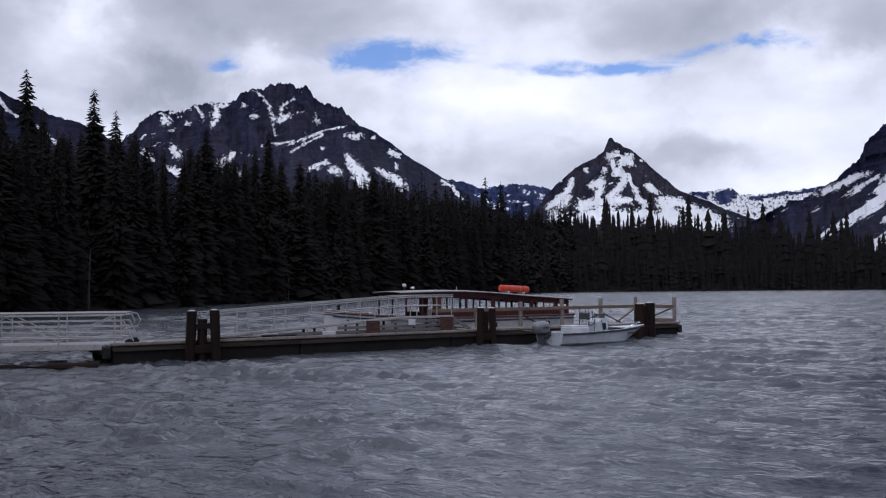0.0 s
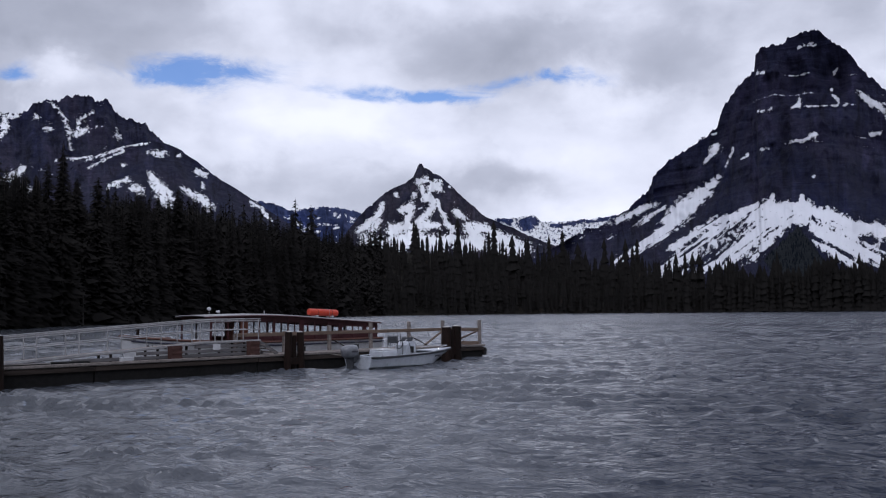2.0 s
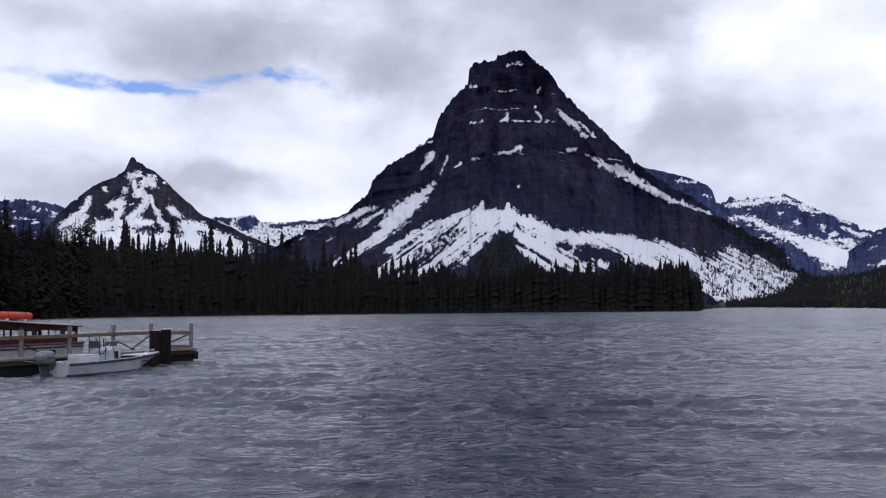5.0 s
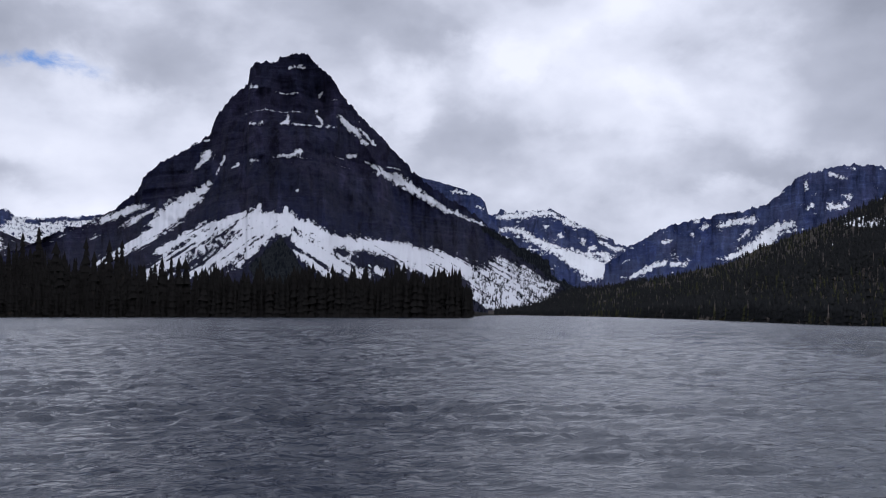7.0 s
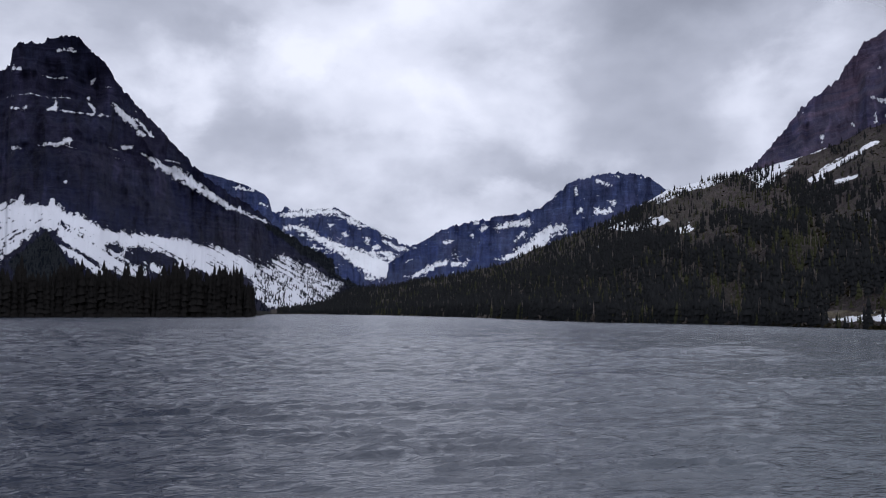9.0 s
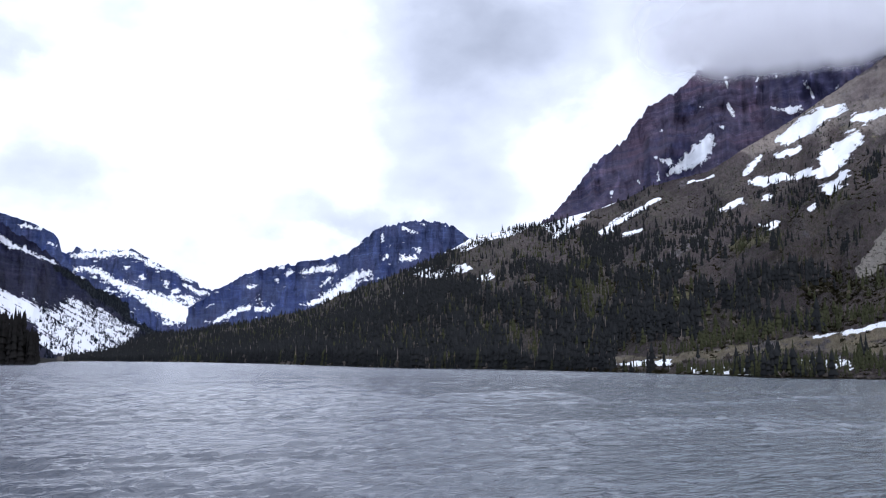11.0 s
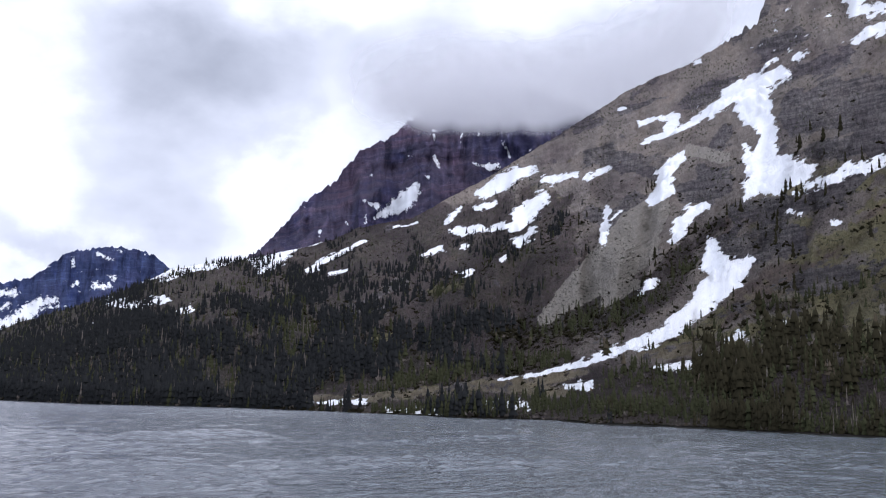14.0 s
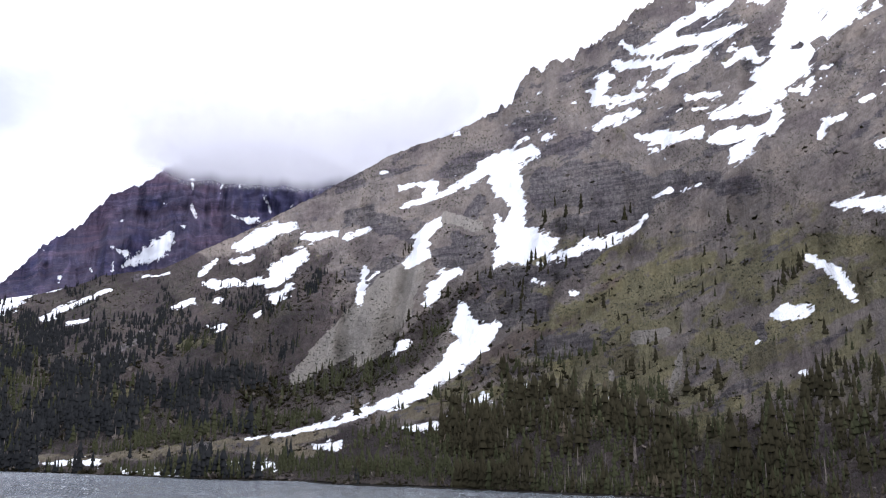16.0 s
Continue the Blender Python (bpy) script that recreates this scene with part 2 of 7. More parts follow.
def hillside():
    """A near mountainside: soil and turf between outcrops in slanting beds, with low bushes, scree and snow."""
    m, n = material("brown_mountainside")
    place = n.add("Attribute", {"attribute": "map"}).outputs["Vector"]
    large, mid, fine = n.noise(place, 0.010, 5.0, 0.6), n.noise(place, 0.055, 8.0, 0.66, 0.3), n.noise(place, 0.30, 7.0, 0.68)
    leaning = n.add("VectorRotate", Vector=place, Angle=radians(-25)).outputs[0]
    shelf = n.noise(n.stretch(leaning, 0.011, 0.040, 1.0), 1.0, 6.0, 0.6, 0.8)
    beds = n.noise(n.stretch(leaning, 0.05, 0.26, 1.0), 1.0, 7.0, 0.66, 0.6)
    joints = n.noise(n.stretch(place, 0.30, 0.10, 1.0), 1.0, 6.0, 0.68, 0.8)

    def field(name):
        return n.add("Attribute", {"attribute": name}).outputs["Fac"]

    def two(value, a, b, low=0.38, high=0.62):
        return n.mix(n.ramp(value, (low, 0.0), (high, 1.0)), a, b)

    def sway(value, amount):
        return n.math("MULTIPLY", n.math("SUBTRACT", value, 0.5), amount)
    grain = n.math("ADD", n.math("MULTIPLY", mid, 0.35), n.math("ADD", n.math("MULTIPLY", fine, 0.40), n.math("MULTIPLY", beds, 0.25)))
    soil = two(grain, (0.146, 0.125, 0.110), (0.282, 0.246, 0.220), 0.36, 0.60)
    # low soil holds a little haze blue in its brown
    low_soil = two(grain, (0.050, 0.040, 0.040), (0.120, 0.097, 0.093))
    turf = two(grain, (0.128, 0.121, 0.056), (0.262, 0.238, 0.126))
    level = n.add("VectorRotate", Vector=place, Angle=radians(-7)).outputs[0]
    layers = n.noise(n.stretch(level, 0.035, 0.30, 1.0), 1.0, 7.0, 0.68, 0.5)
    rock = two(n.math("ADD", n.math("MULTIPLY", fine, 0.35), n.math("ADD", n.math("MULTIPLY", layers, 0.4), n.math("MULTIPLY", joints, 0.25))), (0.056, 0.051, 0.055), (0.215, 0.194, 0.190), 0.40, 0.60)
    for crack, much in ((layers, 0.75), (joints, 0.55)):
        gape = n.math("SUBTRACT", 1.0, n.step(n.math("ABSOLUTE", n.math("SUBTRACT", crack, 0.44)), 0.0, 0.022))
        rock = n.mix(n.math("MULTIPLY", gape, much), rock, (0.036, 0.033, 0.040))
    wander = n.math("ADD", sway(large, 1.8), sway(mid, 1.8))
    colour = n.mix(n.step(n.math("ADD", field("brush"), wander), 0.25, 0.65), soil, low_soil)
    colour = n.mix(n.math("MULTIPLY", n.step(n.math("ADD", field("purple"), sway(mid, 1.4)), 0.3, 0.7), 0.8), colour, two(grain, (0.095, 0.070, 0.058), (0.180, 0.136, 0.112)))
    colour = n.mix(n.math("MULTIPLY", n.step(n.math("ADD", n.math("MULTIPLY", field("grass"), 1.15), wander), 0.30, 0.75), 0.85), colour, turf)
    colour = n.mix(n.math("MULTIPLY", n.step(n.math("ADD", field("meadow"), sway(mid, 1.6)), 0.40, 0.7), 0.75), colour, two(grain, (0.150, 0.120, 0.088), (0.290, 0.250, 0.185)))
    duff = two(grain, (0.032, 0.028, 0.026), (0.088, 0.074, 0.066))
    colour = n.mix(n.step(n.math("ADD", field("brush"), n.math("MULTIPLY", wander, 0.5)), 0.80, 1.20), colour, duff)
    stone = n.math("ADD", n.math("ADD", sway(shelf, 3.0), sway(mid, 2.0)), n.math("SUBTRACT", n.math("MULTIPLY", field("cliff"), 1.05), n.math("MULTIPLY", field("brush"), 0.25)))
    colour = n.mix(n.step(stone, 0.22, 0.42), colour, rock)
    hollow = n.noise(n.stretch(leaning, 0.5, 1.0, 1.0), 0.034, 6.0, 0.62, 0.5)
    colour = n.mix(n.ramp(hollow, (0.40, 0.8), (0.50, 0.0)), colour, n.mix(1.0, colour, (0.64, 0.61, 0.67), "MULTIPLY"))
    colour = n.mix(n.ramp(hollow, (0.53, 0.0), (0.64, 0.7)), colour, n.mix(1.0, colour, (1.30, 1.25, 1.18), "MULTIPLY"))
    gravel = two(n.math("ADD", n.math("MULTIPLY", fine, 0.5), n.math("MULTIPLY", n.noise(place, 1.1, 3.0, 0.6), 0.5)), (0.25, 0.228, 0.198), (0.36, 0.328, 0.288))
    colour = n.mix(n.step(n.math("ADD", n.math("MULTIPLY", field("scree"), 1.25), sway(mid, 1.1)), 0.45, 0.62), colour, gravel)
    scrub = n.math("MULTIPLY", n.step(n.noise(place, 0.42, 5.0, 0.6, 0.4), 0.55, 0.61), n.step(n.math("ADD", n.noise(place, 0.022, 5.0, 0.6), n.math("MULTIPLY", field("brush"), 0.12)), 0.47, 0.56))
    colour = n.mix(n.math("MULTIPLY", scrub, 0.85), colour, (0.046, 0.048, 0.028))
    ragged = n.noise(n.stretch(leaning, 0.055, 0.20, 1.0), 1.0, 8.0, 0.64)
    white = n.step(n.math("ADD", field("snow"), n.math("ADD", sway(ragged, 3.0), sway(fine, 0.9))), 0.42, 0.49)
    colour = n.mix(white, colour, n.mix(n.step(large, 0.35, 0.7), (0.84, 0.86, 0.89), (0.90, 0.91, 0.93)))
    relief = n.math("ADD", n.math("ADD", mid, n.math("MULTIPLY", fine, 0.5)), n.math("ADD", n.math("MULTIPLY", beds, 0.9), n.math("MULTIPLY", joints, 0.5)))
    relief = n.math("MULTIPLY", relief, n.math("SUBTRACT", 1.0, n.math("MULTIPLY", white, 0.85)))
    finish(n, colour, 0.9, relief, 1.0, 4.5, **{"Specular_IOR_Level": 0.06})
    return m


HILL = hillside()


def foliage(name, dark, light, dry, bare=0.93):
    m, n = material(name)
    patch = n.ramp(n.noise(n.add("NewGeometry").outputs["Position"], 0.13, 3.0), (0.3, 0.0), (0.7, 1.0))
    tint = n.math("ADD", n.math("MULTIPLY", n.add("NewGeometry").outputs["Random Per Island"], 0.3), n.math("MULTIPLY", patch, 0.7))
    spots = n.noise(n.add("NewGeometry").outputs["Position"], 1.3, 3.0)
    colour = n.mix(n.math("ADD", n.math("MULTIPLY", tint, 0.6), n.math("MULTIPLY", spots, 0.4)), dark, light)
    colour = n.mix(n.step(tint, bare, bare + 0.05), colour, dry)
    finish(n, colour, 0.75, spots, 0.4, 0.05, **{"Specular_IOR_Level": 0.0})
    return m


NEEDLES = foliage("dark_spruce_needles", (0.0130, 0.0126, 0.0124), (0.0220, 0.0208, 0.0194), (0.030, 0.025, 0.021))
# needles turned blue-black, distance haze put into the colour
NEEDLES_FAR = foliage("hazed_far_fir_needles", (0.006, 0.008, 0.012), (0.012, 0.015, 0.020), (0.020, 0.020, 0.024))
# cool firs of the west slope, aerial haze tinted into the needles
NEEDLES_HILL = foliage("hazed_hill_fir_needles", (0.0115, 0.0128, 0.0145), (0.030, 0.031, 0.031), (0.062, 0.055, 0.050), 0.85)
NEEDLES_OLIVE = foliage("olive_fir_needles", (0.0160, 0.0150, 0.0096), (0.047, 0.042, 0.025), (0.075, 0.062, 0.042), 0.88)
NEEDLES_YOUNG = foliage("young_fir_needles", (0.024, 0.027, 0.015), (0.060, 0.062, 0.033), (0.085, 0.070, 0.050), 0.78)
TWIGS = foliage("leafless_twigs", (0.085, 0.072, 0.062), (0.19, 0.165, 0.145), (0.22, 0.17, 0.12), 0.8)
BARK = surface("spruce_bark", (0.05, 0.04, 0.035), (0.12, 0.10, 0.085), 9.0, 0.9, 0.8, 0.03, stretch=(1, 1, 0.25))


def soil():
    m, n = material("shore_gravel_and_duff")
    place = n.add("NewGeometry").outputs["Position"]
    stones = n.add("TexVoronoi", Vector=place, Scale=11.0).outputs["Distance"]
    patch, fine = n.noise(place, 0.08, 5.0), n.noise(place, 3.0, 5.0)
    colour = n.mix(n.ramp(stones, (0.1, 0.0), (0.5, 1.0)), (0.10, 0.09, 0.08), (0.20, 0.185, 0.17))
    # ground gets much darker from 14 to 40 m off the landing
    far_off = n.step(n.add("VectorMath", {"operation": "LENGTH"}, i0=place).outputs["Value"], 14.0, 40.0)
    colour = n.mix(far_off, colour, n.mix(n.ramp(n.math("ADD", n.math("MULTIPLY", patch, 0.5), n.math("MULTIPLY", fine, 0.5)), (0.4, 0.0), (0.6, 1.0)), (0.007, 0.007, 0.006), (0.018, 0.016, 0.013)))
    finish(n, colour, 0.9, n.math("ADD", stones, fine), 0.5, 0.04, **{"Specular_IOR_Level": 0.04})
    return m


def lake():
    m, n = material("wind_ruffled_water")
    place = n.add("NewGeometry").outputs["Position"]
    turned = n.add("VectorRotate", Vector=place, Angle=radians(35))
    flat = n.stretch(turned.outputs[0], 0.75, 1.5, 1.0)
    chop, ripples = n.noise(flat, 0.9, 3.0, 0.5, 0.0), n.noise(flat, 9.0, 3.0, 0.6, 0.0)
    # sharp-crested wavelets
    small = n.math("SUBTRACT", 1.0, n.math("MULTIPLY", n.math("ABSOLUTE", n.math("SUBTRACT", n.noise(flat, 1.9, 3.0, 0.55, 0.2), 0.5)), 2.0))
    spots = n.add("SeparateXYZ", Vector=place)
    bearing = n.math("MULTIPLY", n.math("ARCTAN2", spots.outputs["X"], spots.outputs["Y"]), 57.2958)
    spire_reach = n.math("MULTIPLY", n.step(bearing, 8.0, 30.0), n.math("SUBTRACT", 1.0, n.step(bearing, 38.0, 54.0)))
    wind = n.math("ADD", n.math("SUBTRACT", 1.0, n.math("MULTIPLY", spire_reach, -0.10)), n.math("MULTIPLY", n.step(bearing, 60.0, 82.0), 0.05))
    gust = n.noise(n.stretch(turned.outputs[0], 1.0, 2.5, 1.0), 0.035, 4.0, 0.6)
    waves = n.math("ADD", n.math("MULTIPLY", chop, 0.55), n.math("ADD", n.math("MULTIPLY", small, 0.36), n.math("MULTIPLY", ripples, 0.10)))
    waves = n.math("MULTIPLY", waves, n.math("MULTIPLY", wind, n.math("ADD", 0.7, n.math("MULTIPLY", gust, 0.6))))
    bump = n.add("Bump", Height=waves, Strength=1.0, Distance=0.27)
    away = n.add("VectorMath", {"operation": "LENGTH"}, i0=place).outputs["Value"]
    chopped = n.math("ADD", 0.09, n.math("MULTIPLY", n.step(away, 60.0, 260.0), n.math("ADD", 0.12, n.math("MULTIPLY", n.step(bearing, 60.0, 82.0), 0.25))))
    # reflections put into the colour by bearing: dark forest, dark spire, pale sky eastward
    b = n.add("BsdfPrincipled", Base_Color=n.mix(n.step(bearing, 58.0, 90.0), n.mix(spire_reach, n.mix(n.step(bearing, -20.0, 8.0), (0.040, 0.045, 0.054), (0.080, 0.088, 0.104)), (0.012, 0.018, 0.034)), (0.102, 0.119, 0.133)), Roughness=chopped, IOR=1.333, Normal=bump.outputs[0])
    n.add("OutputMaterial", Surface=b)
    return m


SOIL, WATER = soil(), lake()


# ---- ground, water and mountains ----
def lattice(ix, iy, seed):
    h = (ix.astype(np.int64) * 374761393 + iy.astype(np.int64) * 668265263 + seed * 982451653) & 0x7FFFFFFF
    h = ((h ^ (h >> 13)) * 1274126177) & 0x7FFFFFFF
    return ((h ^ (h >> 16)) & 0xFFFF) / 65535.0


def value_noise(x, y, seed=0):
    ix, iy = np.floor(x), np.floor(y)
    u, v = x - ix, y - iy
    u, v = u * u * (3 - 2 * u), v * v * (3 - 2 * v)
    a, b, c, d = lattice(ix, iy, seed), lattice(ix + 1, iy, seed), lattice(ix, iy + 1, seed), lattice(ix + 1, iy + 1, seed)
    return (a + (b - a) * u) * (1 - v) + (c + (d - c) * u) * v


def fbm(x, y, octaves=4, seed=0, gain=0.5):
    x, y = np.broadcast_arrays(np.asarray(x, float), np.asarray(y, float))
    total, weight, size = 0.0, 1.0, 0.0
    for k in range(octaves):
        total = total + weight * value_noise(x * 2 ** k + 17.3 * k, y * 2 ** k - 9.1 * k, seed + k)
        size += weight
        weight *= gain
    return total / size


def smooth(x, low, high):
    t = np.clip((x - low) / (high - low), 0, 1)
    return t * t * (3 - 2 * t)


def table(points):
    """A function of the bearing that runs through (bearing, value) pairs."""
    xs, ys = [p[0] for p in points], [p[1] for p in points]
    return lambda b: np.interp(b, xs, ys)


def sheet(name, x, y, z, mat, fields=None, smooth_shade=True):
    """A mesh from a grid of places, with fields kept as attributes of its points."""
    rows, cols = x.shape
    mesh = bpy.data.meshes.new(name)
    mesh.vertices.add(rows * cols)
    mesh.vertices.foreach_set("co", np.stack([x, y, z], -1).astype(np.float32).ravel())
    k = (np.arange(rows - 1)[:, None] * cols + np.arange(cols - 1)[None, :]).ravel()
    quads = np.stack([k, k + 1, k + cols + 1, k + cols], -1).astype(np.int32)
    mesh.loops.add(quads.size)
    mesh.loops.foreach_set("vertex_index", quads.ravel())
    mesh.polygons.add(len(quads))
    mesh.polygons.foreach_set("loop_start", np.arange(0, quads.size, 4, dtype=np.int32))
    mesh.update(calc_edges=True)
    mesh.polygons.foreach_set("use_smooth", np.full(len(quads), smooth_shade))
    for key, values in (fields or {}).items():
        if np.ndim(values) == 3:
            mesh.attributes.new(key, "FLOAT_VECTOR", "POINT").data.foreach_set("vector", values.astype(np.float32).ravel())
        else:
            mesh.attributes.new(key, "FLOAT", "POINT").data.foreach_set("value", np.broadcast_to(values, x.shape).astype(np.float32).ravel())
    mesh.materials.append(mat)
    mesh.update()
    return new(name, mesh)


def polar(b, r):
    return r * np.sin(np.radians(b)), r * np.cos(np.radians(b))


def marks(b, h, strokes, soft=0.25, floor=0.0):
    """The field of a set of patches: each a line of (bearing, height angle, half width) in degrees; one half at the edge."""
    field = np.full(np.broadcast(b, h).shape, floor)
    for line in strokes:
        for (b0, h0, w0), (b1, h1, w1) in zip(line, line[1:] or line):
            near = (b > min(b0, b1) - 3) & (b < max(b0, b1) + 3) & (h > min(h0, h1) - 3) & (h < max(h0, h1) + 3)
            if not near.any():
                continue
            pb, ph = b[near], h[near]
            db, dh = b1 - b0, h1 - h0
            t = np.clip(((pb - b0) * db + (ph - h0) * dh) / (db * db + dh * dh + 1e-9), 0, 1)
            wide = w0 + t * (w1 - w0)
            d = np.hypot(pb - b0 - t * db, ph - h0 - t * dh) - wide
            field[near] = np.maximum(field[near], np.clip(0.5 - d / np.minimum(soft, 0.09 + 1.3 * wide), floor, 1 - floor))
    return field


# distance of the water's edge by bearing
SHORE = table([(-180, 3), (-150, 3), (-120, 6), (-90, 9), (-60, 16), (-45, 26), (-38, 45), (-30, 90), (-25, 116), (-16.5, 152), (-6.4, 255), (0, 360), (9, 600), (20, 680), (33, 640),
               (44.4, 590), (44.9, 700), (45.3, 1500), (47.4, 1700), (49.9, 1150), (54.9, 640), (59.9, 375), (63.6, 270), (66.2, 231), (73.6, 187), (79.9, 150), (87.3, 116),
               (93.5, 106), (96, 94), (109, 75), (114, 70), (125, 50), (140, 25), (150, 9), (165, 4), (180, 3)])
RISE = table([(-180, 0.08), (-26, 0.10), (-16, 0.16), (-4, 0.22), (10, 0.23), (20, 0.17), (25, 0.12), (31, 0.03), (44.8, 0.02), (46, 0.02), (180, 0.03)])


def ground_height(b, r):
    s = SHORE(b)
    bank = np.minimum(r - s, 260.0)
    z = np.where(bank > 0, 0.25 * np.minimum(bank, 4) / 4 + np.maximum(bank - 4, 0) * RISE(b), np.maximum(bank * 0.12, -6.0))
    return z


b = np.linspace(-180, 180, 721)[None, :]
r = np.concatenate([[0.3], np.geomspace(1.2, 60, 34), np.geomspace(66, 1100, 90), np.geomspace(1150, 4950, 26)])[:, None]
bb, rr = np.broadcast_arrays(b, r)
z = ground_height(bb, rr) + 0.10 * (fbm(rr * np.sin(np.radians(bb)) * 0.4, rr * np.cos(np.radians(bb)) * 0.4, 3) - 0.5)
# the beach by the landing
z = np.where(rr < 9, np.maximum(z, 0.92 - rr * 0.14), z)
gx, gy = polar(bb, rr)
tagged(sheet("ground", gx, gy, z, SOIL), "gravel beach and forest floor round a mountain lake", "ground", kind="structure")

# the lake: waves of a few centimetres near the landing, flat far off
b = np.linspace(-46, 132, 410)[None, :]
r = np.concatenate([np.geomspace(5.6, 160, 610), np.geomspace(162, 560, 90), np.geomspace(575, 4900, 20)])[:, None]
bb, rr = np.broadcast_arrays(b, r)
wx, wy = polar(bb, rr)
along = wx * math.cos(radians(35)) - wy * math.sin(radians(35))
across = wx * math.sin(radians(35)) + wy * math.cos(radians(35))
chop = 1 - 2 * np.abs(fbm(along * 0.85, across * 1.75, 2, 5, 0.5) - 0.5)
long_chop = 1 - 2 * np.abs(fbm(along * 0.42, across * 1.05, 3, 6, 0.5) - 0.5)
crests = smooth(long_chop, 0.80, 1.0) ** 1.3 * (0.3 + 0.9 * smooth(fbm(along * 0.10, across * 0.2, 3, 9), 0.42, 0.62))
swell = (chop - 0.8) * 0.15 + crests * 0.14 + (fbm(along * 0.08, across * 0.18, 2, 8) - 0.5) * 0.12 - 0.03
LEE = smooth(bb, 8, 30) * (1 - smooth(bb, 44, 64))
WATER_SWELL = swell * (1 - 0.7 * smooth(rr, 90, 550)) * (1 - smooth(rr, 450, 560)) * (1 - 0.15 * LEE) * (1 - 0.50 * smooth(bb, 36, 62))
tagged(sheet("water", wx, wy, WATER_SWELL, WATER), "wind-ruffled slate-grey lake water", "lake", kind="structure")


FACES = {}


def mountain(name, label, crest, far_off, foot, mat, fields, wall=1.6, ribs=45.0, terraces=18.0, rough=0.16, step=0.06, rows=200, seed=1, peak_back=0.0, foot_z=2.0):
    """A mountain whose crest runs through (bearing, height angle) pairs at the distance far_off, with a face that falls
    to the foot in concave slopes, broken by ribs and ledges, and a back that falls away behind."""
    b = np.arange(crest[0][0], crest[-1][0] + step / 2, step)[None, :]
    line = table(crest)(b) + rough * (fbm(b * 2.3, 0 * b, 4, seed, 0.6) - 0.5) + 1.3 * rough * (fbm(b * 5, 0 * b, 4, seed + 3, 0.75) - 0.5)
    d = far_off(b) if callable(far_off) else far_off + 0 * b
    f = foot(b) if callable(foot) else foot + 0 * b
    top = EYE + d * np.tan(np.radians(line))
    s = np.linspace(0, 1, rows)[:, None]
    bottom = np.minimum(foot_z, top - 1)
    z = bottom + (top - bottom) * s
    r = d - (d - f) * (1 - s) ** wall
    x = b * np.pi / 180 * d
    fade = np.minimum(1, (1 - s) * 8) * np.minimum(1, s * 5)
    ridged = 1 - 2 * np.abs(fbm(x / 210 + 0.25 * fbm(x / 300, z / 260, 2, seed), z / 420 + 0 * x, 5, seed + 11, 0.6) - 0.5)
    r = r - ribs * (ridged - 0.75) * 3 * fade * (0.25 + 0.75 * smooth(s, 0.15, 0.45))
    tilt = z + 70 * fbm(x / 800, z / 500, 3, seed + 5)
    ledge = fbm(x / 1900, tilt / 42, 3, seed + 7)
    r = r + terraces * 1.6 * (ledge - 0.5) * fade * (0.3 + 1.4 * fbm(x / 320, z / 260, 2, seed + 9))
    r = r + ribs * 0.6 * (fbm(x / 45, z / 60, 4, seed + 21) - 0.5) * fade * (0.2 + 0.8 * smooth(s, 0.15, 0.45))
    back = np.linspace(0.06, 1, 14)[:, None]
    zb = top + (np.minimum(foot_z, top - 1) - top) * back
    rb = d + (top - bottom) * 1.1 * back + peak_back * back
    height = np.degrees(np.arctan2(z - EYE, r))
    FACES[name] = (b + 0 * z, r, z)
    values = fields(b + 0 * z, height, s + 0 * b, ledge, ridged, x + 0 * z, z)
    values["map"] = np.stack([x + 0 * z, z, 0 * z], -1)
    full = {k: np.concatenate([v, np.repeat(v[-1:], len(back), 0)]) for k, v in values.items()}
    b = np.concatenate([b + 0 * z, b + 0 * zb])
    gx, gy = polar(b, np.concatenate([r, rb]))
    return tagged(sheet(name, gx, gy, np.concatenate([z, zb]), mat, full), label, "mountain", kind="structure")


# patches of snow, wood, scree, cliff and grass: lines of (bearing, height angle, half width) in degrees
SPIRE_SNOW = [
    [(22.23, 2.91, 0.18), (24.69, 4.3, 0.45), (26.45, 6.04, 0.64), (27.87, 7.07, 0.36), (28.57, 7.76, 0.18)],
    [(19.78, 4.14, 0.09), (21.88, 5.29, 0.18), (24.34, 6.16, 0.23), (25.05, 6.4, 0.09)],
    [(21.88, 4.31, 0.09), (23.99, 5.36, 0.14), (25.4, 6.15, 0.09)],
    [(26.43, 3.42, 0.91), (28.9, 4.62, 1), (31, 5.47, 0.82), (33.07, 5.6, 0.64), (34.43, 4.71, 0.73), (35.44, 3.66, 0.73), (36.1, 2.62, 0.45)],
    [(25.38, 2.37, 0.68), (28.88, 3.22, 0.91), (30.63, 3.9, 0.82)], [(28.18, 3.05, 0.82), (30.29, 4.26, 0.91), (31.86, 5.03, 0.64)],
    [(34.42, 4.02, 0.73), (35.76, 2.9, 0.64), (37.12, 3.46, 0.36)], [(40.42, 3.06, 0.36), (43.29, 2.5, 0.45)],
]
